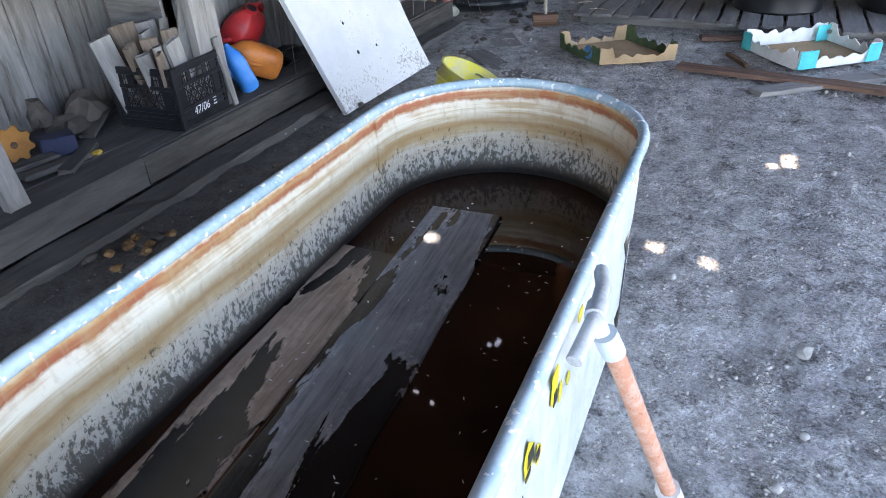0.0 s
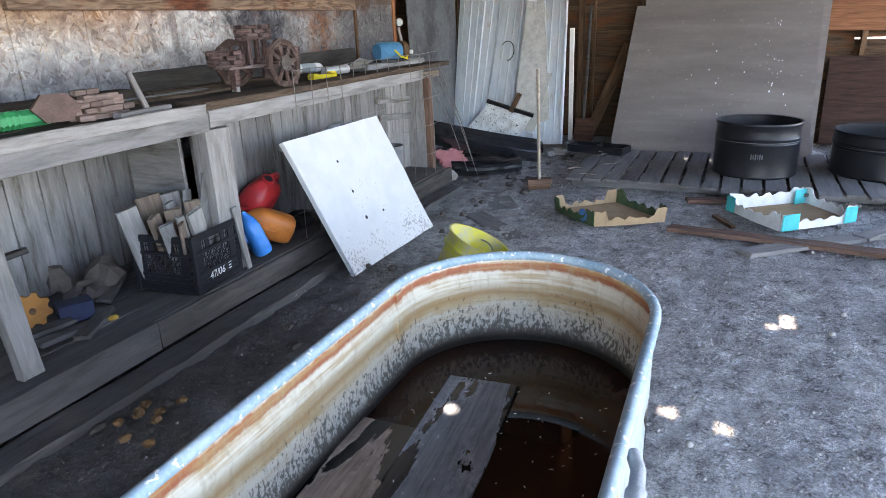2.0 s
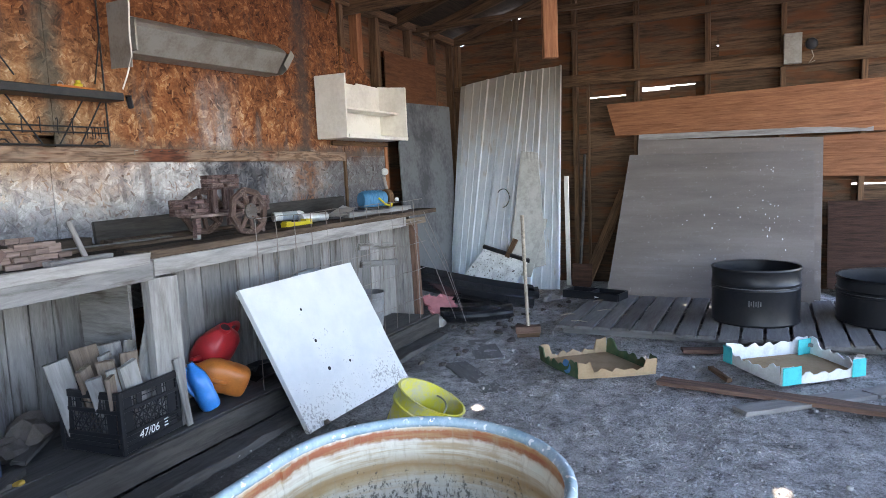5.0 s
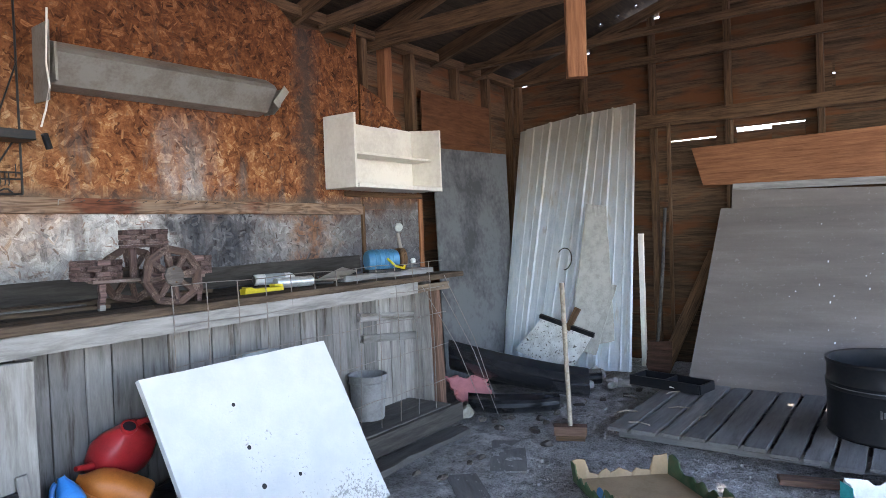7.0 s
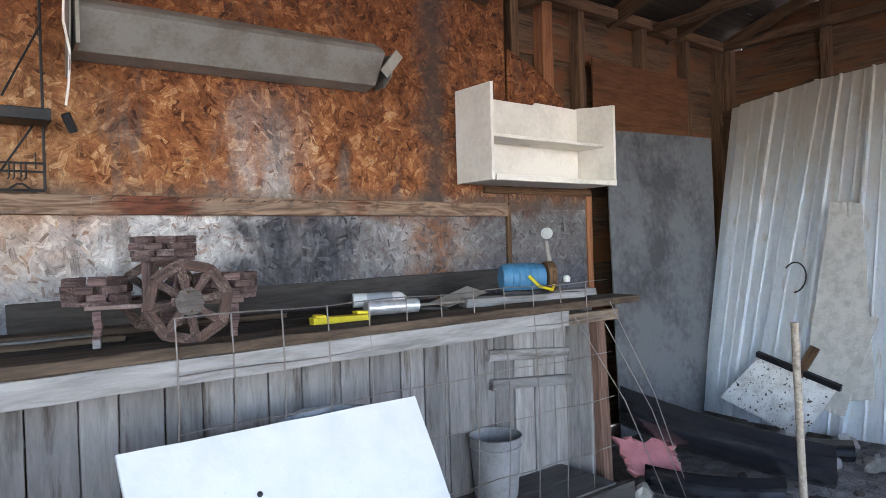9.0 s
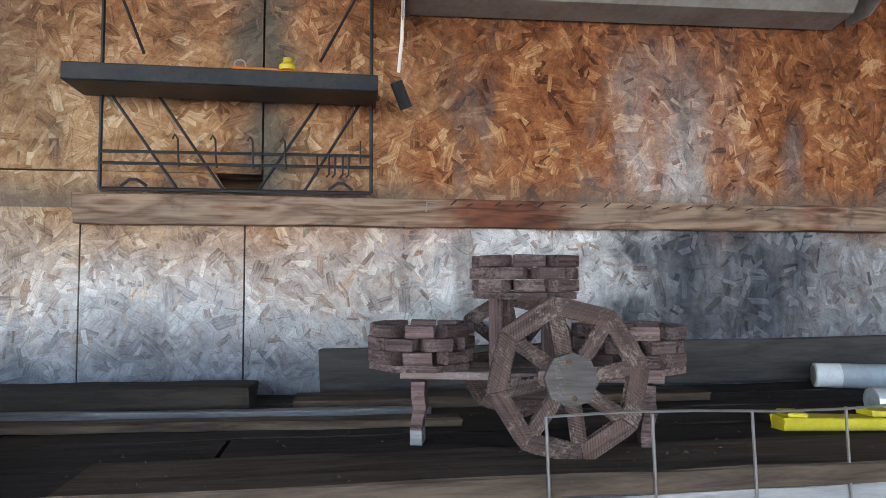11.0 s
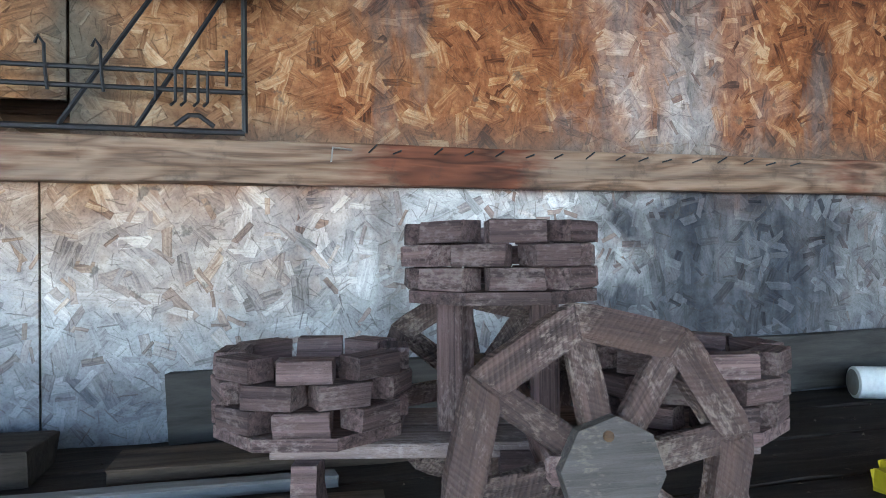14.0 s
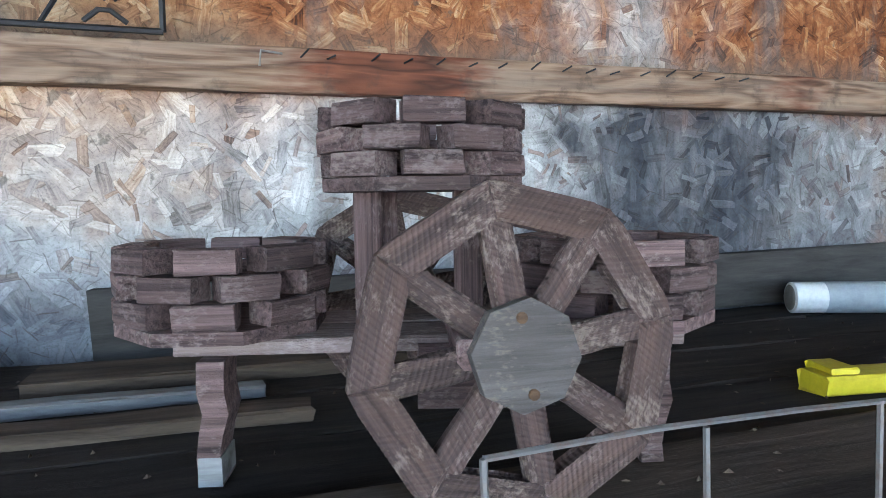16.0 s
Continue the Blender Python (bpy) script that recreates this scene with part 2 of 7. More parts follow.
def osb_material():
    m, nt, b = material("weathered_strand_board", 0.85)
    pos = nd(nt, "TexCoord").outputs["Object"]
    sep = nd(nt, "SeparateXYZ", {0: pos})
    X, Z = sep.outputs[0], sep.outputs[2]
    warp = nd(nt, "TexNoise", {"Vector": pos, "Scale": 55.0, "Detail": 4.0}).outputs[1]
    p2 = nd(nt, "VectorMath", {0: pos, 1: nd(nt, "VectorMath", {0: warp, "Scale": 0.0055}, operation="SCALE").outputs[0]}, operation="ADD").outputs[0]
    ps = nd(nt, "SeparateXYZ", {0: p2})
    flat = nd(nt, "CombineXYZ", {0: ps.outputs[0], 1: ps.outputs[2], 2: 0.0}).outputs[0]

    def strands(seed, cell, half, width, share):
        """One scatter of straight strands: cover, tone, second tone, closeness to the edge, fibre."""
        o = nd(nt, "VectorMath", {0: flat, 1: (seed * 3.17, seed * 1.71, 0)}, operation="ADD").outputs[0]
        v = nd(nt, "TexVoronoi", {"Vector": o, "Scale": cell}, voronoi_dimensions="2D")
        c3 = nd(nt, "SeparateColor", {0: v.outputs["Color"]})
        loc = nd(nt, "VectorMath", {0: o, 1: v.outputs["Position"]}, operation="SUBTRACT").outputs[0]
        r = nd(nt, "VectorRotate", {"Vector": loc, "Angle": math_(nt, "MULTIPLY", c3.outputs[0], 6.283)}, rotation_type="Z_AXIS").outputs[0]
        q = nd(nt, "SeparateXYZ", {0: r})
        size = math_(nt, "ADD", math_(nt, "MULTIPLY", c3.outputs[1], 0.7), 0.5)
        dx = math_(nt, "SUBTRACT", math_(nt, "MULTIPLY", size, half), math_(nt, "ABSOLUTE", q.outputs[0]))
        dz = math_(nt, "SUBTRACT", math_(nt, "MULTIPLY", size, width), math_(nt, "ABSOLUTE", q.outputs[1]))
        d = math_(nt, "MINIMUM", dx, dz)
        on = math_(nt, "LESS_THAN", nd(nt, "SeparateColor", {0: nd(nt, "TexWhiteNoise", {"Vector": v.outputs["Position"]}).outputs[1]}).outputs[0], share)
        cover = math_(nt, "MULTIPLY", step_(nt, d, 0.0, 0.0012), on)
        fib = noise_(nt, nd(nt, "Mapping", {0: r, 1: (seed, seed, 0), 3: (14.0, 190.0, 1.0)}).outputs[0], 1.0, 4, 0.65)
        return cover, c3.outputs[2], c3.outputs[1], math_(nt, "MULTIPLY", step_(nt, d, 0.0022, 0.0), cover), fib

    blot = noise_(nt, pos, 13.0, 6, 0.65)
    val, alt, edge, lift = math_(nt, "ADD", math_(nt, "MULTIPLY", noise_(nt, pos, 38.0, 5, 0.7), 1.3), -0.15), noise_(nt, pos, 17.0, 3), 0.0, 0.0
    for seed, cell, half, width, share in ((1.0, 13.0, 0.05, 0.016, 0.85), (2.0, 16.0, 0.04, 0.013, 0.7), (3.0, 21.0, 0.036, 0.009, 0.6), (4.0, 27.0, 0.028, 0.006, 0.55)):
        cover, tone, second, rim_, fib = strands(seed, cell, half, width, share)
        shade = math_(nt, "ADD", math_(nt, "MULTIPLY", tone, 0.6), math_(nt, "MULTIPLY", step_(nt, fib, 0.34, 0.66), 0.45))
        val = nd(nt, "Mix", {0: cover, 2: val, 3: shade}).outputs[0]
        alt = nd(nt, "Mix", {0: cover, 2: alt, 3: second}).outputs[0]
        edge = nd(nt, "Mix", {0: cover, 2: edge, 3: rim_}).outputs[0]
        lift = nd(nt, "Mix", {0: cover, 2: lift, 3: math_(nt, "ADD", math_(nt, "MULTIPLY", tone, 0.6), 0.4)}).outputs[0]
    slit = math_(nt, "MAXIMUM", strands(7.0, 34.0, 0.016, 0.0013, 0.55)[0], strands(9.0, 47.0, 0.011, 0.001, 0.5)[0])
    val = math_(nt, "ADD", math_(nt, "MULTIPLY", val, 0.62), math_(nt, "MULTIPLY", step_(nt, blot, 0.25, 0.75), 0.38))
    val = math_(nt, "ADD", math_(nt, "MULTIPLY", math_(nt, "SUBTRACT", val, 0.5), 1.34), 0.5, True)
    warm = ramp(nt, val, [(0.15, (0.06, 0.018, 0.008)), (0.36, (0.19, 0.062, 0.022)), (0.58, (0.3, 0.115, 0.044)), (0.72, (0.4, 0.19, 0.082)), (0.9, (0.52, 0.32, 0.175))])
    rust = ramp(nt, val, [(0.15, (0.03, 0.01, 0.006)), (0.45, (0.12, 0.04, 0.016)), (0.7, (0.22, 0.078, 0.028)), (0.9, (0.32, 0.14, 0.06))])
    tan = ramp(nt, val, [(0.12, (0.13, 0.06, 0.026)), (0.38, (0.3, 0.16, 0.073)), (0.62, (0.43, 0.265, 0.14)), (0.88, (0.62, 0.46, 0.3))])
    grey = ramp(nt, val, [(0.08, (0.22, 0.21, 0.2)), (0.34, (0.43, 0.415, 0.4)), (0.6, (0.56, 0.545, 0.525)), (0.9, (0.78, 0.765, 0.74))])
    n1 = noise_(nt, pos, 2.2, 5, 0.6)
    n2 = noise_(nt, nd(nt, "Mapping", {0: pos, 3: (5.0, 1, 1.2)}).outputs[0], 1.6, 5, 0.62)
    n3 = noise_(nt, pos, 7.0, 4, 0.6)
    # deeper rust-brown with height and slightly with x, broken by noise
    old = step_(nt, math_(nt, "ADD", math_(nt, "ADD", Z, math_(nt, "MULTIPLY", X, 0.12)), math_(nt, "MULTIPLY", math_(nt, "SUBTRACT", n2, 0.5), 1.6)), 2.15, 2.5)
    warm = mix(nt, math_(nt, "MULTIPLY", old, 0.85), warm, rust)
    # bleached grey below the ledge, orange above, tan towards the west
    zz = math_(nt, "ADD", Z, math_(nt, "MULTIPLY", math_(nt, "SUBTRACT", n1, 0.5), 0.55))
    low = math_(nt, "SUBTRACT", 1.0, step_(nt, zz, 1.42, 1.5), True)
    col_band = step_(nt, math_(nt, "ADD", math_(nt, "ABSOLUTE", math_(nt, "SUBTRACT", X, 4.05)), math_(nt, "MULTIPLY", n3, 0.5)), 0.5, 0.32)
    thin = math_(nt, "MULTIPLY", step_(nt, n2, 0.58, 0.72), 0.5)
    streak = math_(nt, "MULTIPLY", math_(nt, "MAXIMUM", col_band, thin), math_(nt, "SUBTRACT", 1.0, step_(nt, math_(nt, "ADD", Z, math_(nt, "MULTIPLY", n1, 0.3)), 1.75, 2.2)))
    bleach = math_(nt, "MAXIMUM", low, math_(nt, "MULTIPLY", streak, math_(nt, "ADD", math_(nt, "MULTIPLY", step_(nt, n2, 0.4, 0.6), 0.5), 0.22)))
    west = math_(nt, "SUBTRACT", 1.0, step_(nt, math_(nt, "ADD", X, math_(nt, "MULTIPLY", n3, 1.4)), 3.2, 4.3))
    base = mix(nt, math_(nt, "MULTIPLY", west, math_(nt, "SUBTRACT", 1.0, step_(nt, Z, 1.75, 2.2))), warm, tan)
    bl = math_(nt, "MULTIPLY", bleach, math_(nt, "ADD", math_(nt, "MULTIPLY", step_(nt, alt, 0.15, 0.5), 0.55), 0.42))
    keep = math_(nt, "MULTIPLY", step_(nt, math_(nt, "ADD", Z, math_(nt, "MULTIPLY", math_(nt, "SUBTRACT", n1, 0.5), 0.6)), 1.22, 1.42), step_(nt, math_(nt, "ADD", X, math_(nt, "MULTIPLY", n3, 0.3)), 3.62, 3.42))
    bl = math_(nt, "MULTIPLY", bl, math_(nt, "SUBTRACT", 1.0, math_(nt, "MULTIPLY", keep, 0.72)))
    col = mix(nt, bl, base, grey)
    # sooty stain right of the cart, darkened further to carry shade; mould stains
    soot_shade = step_(nt, math_(nt, "ADD", math_(nt, "ADD", X, math_(nt, "MULTIPLY", math_(nt, "SUBTRACT", n3, 0.5), 1.1)), math_(nt, "MULTIPLY", math_(nt, "SUBTRACT", n1, 0.5), 0.8)), 3.7, 4.0)
    soot_shade = math_(nt, "MULTIPLY", soot_shade, math_(nt, "SUBTRACT", 1.0, math_(nt, "MULTIPLY", step_(nt, alt, 0.35, 0.95), 0.15)))
    soot_shade = math_(nt, "MULTIPLY", soot_shade, step_(nt, Z, 1.48, 1.478))
    soot_shade = math_(nt, "MULTIPLY", soot_shade, math_(nt, "ADD", math_(nt, "MULTIPLY", step_(nt, n2, 0.36, 0.56), 0.22), 0.82))
    soot_shade = math_(nt, "MULTIPLY", soot_shade, math_(nt, "SUBTRACT", 1.0, math_(nt, "MULTIPLY", step_(nt, math_(nt, "ADD", X, math_(nt, "MULTIPLY", math_(nt, "SUBTRACT", n1, 0.5), 1.2)), 4.4, 4.75), 0.45)))
    rusty = math_(nt, "MULTIPLY", math_(nt, "MULTIPLY", step_(nt, math_(nt, "ADD", math_(nt, "ABSOLUTE", math_(nt, "SUBTRACT", X, 4.95)), math_(nt, "MULTIPLY", n3, 0.7)), 0.6, 0.4), step_(nt, Z, 1.48, 1.478)), step_(nt, alt, 0.2, 0.6))
    far = math_(nt, "MULTIPLY", step_(nt, math_(nt, "ADD", X, math_(nt, "MULTIPLY", n1, 0.5)), 5.3, 5.6), math_(nt, "SUBTRACT", 1.0, step_(nt, Z, 1.4, 1.7)))
    # lowest band: blue-grey, darker towards the bench top, noisy edge
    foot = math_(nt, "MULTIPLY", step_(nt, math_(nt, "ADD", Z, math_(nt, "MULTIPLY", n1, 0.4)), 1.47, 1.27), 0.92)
    bands = math_(nt, "MULTIPLY", step_(nt, math_(nt, "ADD", math_(nt, "ABSOLUTE", math_(nt, "SUBTRACT", X, 4.98)), math_(nt, "MULTIPLY", n3, 0.3)), 0.28, 0.16), 0.75)
    mould = math_(nt, "MULTIPLY", step_(nt, math_(nt, "ADD", math_(nt, "ABSOLUTE", math_(nt, "SUBTRACT", X, 2.9)), math_(nt, "MULTIPLY", n3, 0.22)), 0.23, 0.13), step_(nt, Z, 1.48, 1.55))
    blot = math_(nt, "MULTIPLY", step_(nt, n2, 0.57, 0.7), 0.5)
    col = mix(nt, math_(nt, "MULTIPLY", mould, 0.9), col, mix(nt, val, (0.04, 0.038, 0.03), (0.13, 0.12, 0.095)))
    fringe = math_(nt, "MULTIPLY", step_(nt, math_(nt, "ADD", Z, math_(nt, "MULTIPLY", n3, 0.12)), 1.645, 1.57), step_(nt, Z, 1.48, 1.482))
    col = mix(nt, math_(nt, "MULTIPLY", fringe, 0.75), col, (0.11, 0.092, 0.076))
    for f in (math_(nt, "MULTIPLY", far, 0.6), bands, blot):
        col = mix(nt, f, col, (0.05, 0.045, 0.043))
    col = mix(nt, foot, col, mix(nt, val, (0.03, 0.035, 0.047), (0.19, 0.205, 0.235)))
    col = mix(nt, math_(nt, "MULTIPLY", soot_shade, 0.95), col, mix(nt, val, (0.003, 0.0035, 0.005), (0.062, 0.07, 0.088)))
    col = mix(nt, math_(nt, "MULTIPLY", rusty, 0.8), col, mix(nt, val, (0.08, 0.03, 0.014), (0.34, 0.16, 0.08)))
    darkening = math_(nt, "MULTIPLY", math_(nt, "MULTIPLY", step_(nt, X, 2.5, 2.2), step_(nt, n1, 0.38, 0.54)), step_(nt, math_(nt, "ADD", Z, math_(nt, "MULTIPLY", n3, 0.3)), 1.45, 1.7))
    col = mix(nt, math_(nt, "MULTIPLY", darkening, 0.75), col, mix(nt, val, (0.045, 0.03, 0.02), (0.13, 0.09, 0.06)))
    spot = math_(nt, "MULTIPLY", step_(nt, noise_(nt, pos, 26.0, 4, 0.62), 0.64, 0.7), 0.6)
    col = mix(nt, spot, col, (0.06, 0.055, 0.05))
    # small shadows at splinters and strand edges drawn as thin dark lines
    col = mix(nt, math_(nt, "MULTIPLY", math_(nt, "MAXIMUM", math_(nt, "MULTIPLY", edge, 0.5), slit), 0.62), col, mix(nt, 0.85, col, (0.07, 0.045, 0.03)))
    grit = noise_(nt, pos, 210.0, 4, 0.75)
    col = mix(nt, math_(nt, "MULTIPLY", step_(nt, grit, 0.5, 0.36), 0.4), col, mix(nt, 0.75, col, (0.03, 0.022, 0.016)))
    put(nt, b.inputs["Base Color"], col)
    b.inputs["Specular IOR Level"].default_value = 0.2
    h = math_(nt, "ADD", lift, math_(nt, "SUBTRACT", math_(nt, "MULTIPLY", val, 0.5), math_(nt, "MULTIPLY", slit, 0.6)))
    bump(nt, b, h, 0.55, 0.004)
    return m


def dirt_material():
    m, nt, b = material("trodden_grey_dirt", 0.95)
    c = coords(nt, vary=False)
    big = noise_(nt, c, 1.3, 5, 0.6)
    mid = noise_(nt, c, 11.0, 7, 0.72)
    fine = noise_(nt, c, 75.0, 5, 0.75)
    grit = nd(nt, "TexVoronoi", {"Vector": c, "Scale": 85.0}).outputs["Distance"]
    clod = nd(nt, "TexVoronoi", {"Vector": c, "Scale": 28.0, "Randomness": 1.0}).outputs["Distance"]
    soft = noise_(nt, c, 4.5, 5, 0.6)
    f = math_(nt, "ADD", math_(nt, "MULTIPLY", mid, 0.55), math_(nt, "MULTIPLY", fine, 0.45))
    col = ramp(nt, f, [(0.38, (0.1, 0.093, 0.087)), (0.49, (0.41, 0.39, 0.374)), (0.6, (0.66, 0.64, 0.62))])
    col = mix(nt, math_(nt, "MULTIPLY", step_(nt, soft, 0.5, 0.68), 0.45), col, (0.2, 0.185, 0.172))
    col = mix(nt, math_(nt, "MULTIPLY", step_(nt, big, 0.55, 0.7), 0.3), col, (0.17, 0.155, 0.142))
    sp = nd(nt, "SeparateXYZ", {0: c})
    # shade by the bench put into the dirt colour, with a noisy edge
    darkening = step_(nt, math_(nt, "ADD", math_(nt, "SUBTRACT", sp.outputs[1], math_(nt, "MULTIPLY", sp.outputs[0], 0.22)), math_(nt, "MULTIPLY", big, 1.2)), 1.75, 2.4)
    col = mix(nt, math_(nt, "MULTIPLY", darkening, 0.82), col, (0.082, 0.076, 0.072))
    col = mix(nt, math_(nt, "MULTIPLY", step_(nt, grit, 0.22, 0.1), 0.4), col, (0.55, 0.53, 0.5))
    put(nt, b.inputs["Base Color"], col)
    b.inputs["Specular IOR Level"].default_value = 0.15
    h = math_(nt, "ADD", math_(nt, "ADD", math_(nt, "MULTIPLY", noise_(nt, c, 26.0, 6, 0.68), 0.9), math_(nt, "MULTIPLY", fine, 0.22)), math_(nt, "ADD", math_(nt, "MULTIPLY", step_(nt, clod, 0.42, 0.0), 0.3), math_(nt, "MULTIPLY", step_(nt, grit, 0.4, 0.0), 0.14)))
    bump(nt, b, h, 1.0, 0.045)
    return m


def tank_material(inside):
    m, nt, b = material("stained_tank_inside" if inside else "galvanised_tank_outside", 0.55, 0.0 if inside else 0.15)
    pos = nd(nt, "TexCoord").outputs["Object"]
    Z = nd(nt, "SeparateXYZ", {0: pos}).outputs[2]
    n1 = noise_(nt, pos, 7.0, 5, 0.6)
    n2 = noise_(nt, pos, 45.0, 6, 0.7)
    n3 = noise_(nt, nd(nt, "Mapping", {0: pos, 3: (22, 22, 1.2)}).outputs[0], 1.4, 4, 0.6)
    if inside:
        z = math_(nt, "ADD", Z, math_(nt, "MULTIPLY", math_(nt, "SUBTRACT", n1, 0.5), 0.035))
        z = math_(nt, "ADD", z, math_(nt, "MULTIPLY", math_(nt, "SUBTRACT", n2, 0.5), 0.018))
        level = noise_(nt, nd(nt, "Mapping", {0: pos, 3: (2.5, 2.5, 60)}).outputs[0], 1.0, 5, 0.65)
        col = ramp(nt, step_(nt, z, 0.28, 0.62), [
            (0.0, (0.015, 0.012, 0.009)), (0.09, (0.03, 0.025, 0.02)), (0.14, (0.26, 0.23, 0.18)), (0.25, (0.57, 0.53, 0.44)), (0.46, (0.63, 0.56, 0.43)),
            (0.525, (0.56, 0.4, 0.22)), (0.575, (0.43, 0.25, 0.105)), (0.62, (0.58, 0.46, 0.3)), (0.73, (0.75, 0.68, 0.53)),
            (0.8, (0.7, 0.6, 0.46)), (0.825, (0.32, 0.09, 0.035)), (0.88, (0.4, 0.12, 0.05)), (0.905, (0.72, 0.66, 0.54)), (1.0, (0.66, 0.69, 0.7))])
        ochre = math_(nt, "MULTIPLY", step_(nt, math_(nt, "ADD", math_(nt, "MULTIPLY", level, 0.6), math_(nt, "MULTIPLY", n1, 0.4)), 0.46, 0.58), step_(nt, Z, 0.38, 0.45))
        col = mix(nt, math_(nt, "MULTIPLY", ochre, 0.72), col, (0.45, 0.265, 0.105))
        run = math_(nt, "MULTIPLY", step_(nt, noise_(nt, nd(nt, "Mapping", {0: pos, 3: (70, 70, 3)}).outputs[0], 1.0, 4, 0.6), 0.52, 0.7), 0.4)
        col = mix(nt, run, col, (0.4, 0.29, 0.17))
        speck = noise_(nt, nd(nt, "Mapping", {0: pos, 3: (1.0, 1.0, 0.6)}).outputs[0], 75.0, 6, 0.8)
        dens = math_(nt, "ADD", math_(nt, "ADD", math_(nt, "MULTIPLY", speck, 0.7), math_(nt, "MULTIPLY", n2, 0.15)), math_(nt, "MULTIPLY", n1, 0.15))
        scum = step_(nt, math_(nt, "ADD", dens, math_(nt, "MULTIPLY", math_(nt, "SUBTRACT", 0.435, Z), 0.9)), 0.535, 0.57)
        col = mix(nt, math_(nt, "MULTIPLY", scum, 0.85), col, (0.06, 0.05, 0.036))
        col = mix(nt, step_(nt, math_(nt, "ADD", z, math_(nt, "MULTIPLY", speck, 0.06)), 0.385, 0.35), col, (0.014, 0.012, 0.009))
        b.inputs["Roughness"].default_value = 0.6
    else:
        col = ramp(nt, math_(nt, "ADD", math_(nt, "MULTIPLY", n1, 0.6), math_(nt, "MULTIPLY", n3, 0.4)), [(0.32, (0.34, 0.42, 0.46)), (0.5, (0.5, 0.55, 0.56)), (0.7, (0.64, 0.65, 0.63))])
        col = mix(nt, math_(nt, "MULTIPLY", step_(nt, n2, 0.6, 0.7), 0.4), col, (0.3, 0.22, 0.16))
        b.inputs["Roughness"].default_value = 0.42
    put(nt, b.inputs["Base Color"], col)
    bump(nt, b, n2, 0.5, 0.004)
    return m


def plain(name, colour, rough=0.5, metal=0.0):
    return painted(name, colour, rough, tuple(c * 0.45 for c in colour), 0.4, 14.0, metal)


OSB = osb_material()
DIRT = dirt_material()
TANK_IN = tank_material(True)
TANK_OUT = tank_material(False)
RIM = painted("dented_galvanised_rim", (0.4, 0.5, 0.55), 0.62, (0.2, 0.33, 0.4), 0.85, 11.0, 0.0, 0.1, (0.82, 0.82, 0.8))
def board_material():
    m, nt, b = material("chalky_white_board", 0.7)
    pos = nd(nt, "TexCoord").outputs["Object"]
    Z = nd(nt, "SeparateXYZ", {0: pos}).outputs[2]
    n1 = noise_(nt, pos, 6.0, 5, 0.6)
    n2 = noise_(nt, pos, 70.0, 5, 0.7)
    col = ramp(nt, n1, [(0.35, (0.56, 0.575, 0.58)), (0.6, (0.63, 0.635, 0.63))])
    scuff = step_(nt, math_(nt, "ADD", math_(nt, "ADD", math_(nt, "MULTIPLY", n2, 0.6), math_(nt, "MULTIPLY", n1, 0.4)), math_(nt, "MULTIPLY", math_(nt, "SUBTRACT", 0.3, Z), 0.22)), 0.585, 0.64)
    col = mix(nt, math_(nt, "MULTIPLY", scuff, 0.75), col, (0.2, 0.2, 0.2))
    put(nt, b.inputs["Base Color"], col)
    b.inputs["Specular IOR Level"].default_value = 0.2
    bump(nt, b, math_(nt, "ADD", n2, math_(nt, "MULTIPLY", n1, 0.5)), 0.4, 0.005)
    return m


WHITE_BOARD = board_material()
CREAM = painted("cream_painted_wood", (0.78, 0.74, 0.66), 0.6, (0.4, 0.34, 0.27), 0.35, 4.0, 0, 0.0)
def plywood_material():
    m, nt, b = material("grey_dusty_plywood", 0.85)
    pos = nd(nt, "TexCoord").outputs["Object"]
    band = noise_(nt, nd(nt, "Mapping", {0: pos, 3: (0.7, 0.7, 5.0)}).outputs[0], 1.3, 5, 0.6)
    grain = noise_(nt, nd(nt, "Mapping", {0: pos, 3: (3, 3, 90)}).outputs[0], 1.0, 5, 0.7)
    dust = noise_(nt, pos, 55.0, 5, 0.7)
    f = math_(nt, "ADD", math_(nt, "MULTIPLY", band, 0.72), math_(nt, "ADD", math_(nt, "MULTIPLY", grain, 0.13), math_(nt, "MULTIPLY", dust, 0.15)))
    col = ramp(nt, f, [(0.32, (0.145, 0.123, 0.108)), (0.52, (0.187, 0.16, 0.143)), (0.68, (0.235, 0.206, 0.186))])
    scuff = math_(nt, "MULTIPLY", step_(nt, noise_(nt, pos, 24.0, 6, 0.75), 0.6, 0.68), 0.5)
    col = mix(nt, scuff, col, (0.36, 0.335, 0.31))
    put(nt, b.inputs["Base Color"], col)
    b.inputs["Specular IOR Level"].default_value = 0.12
    bump(nt, b, f, 0.3, 0.004)
    return m


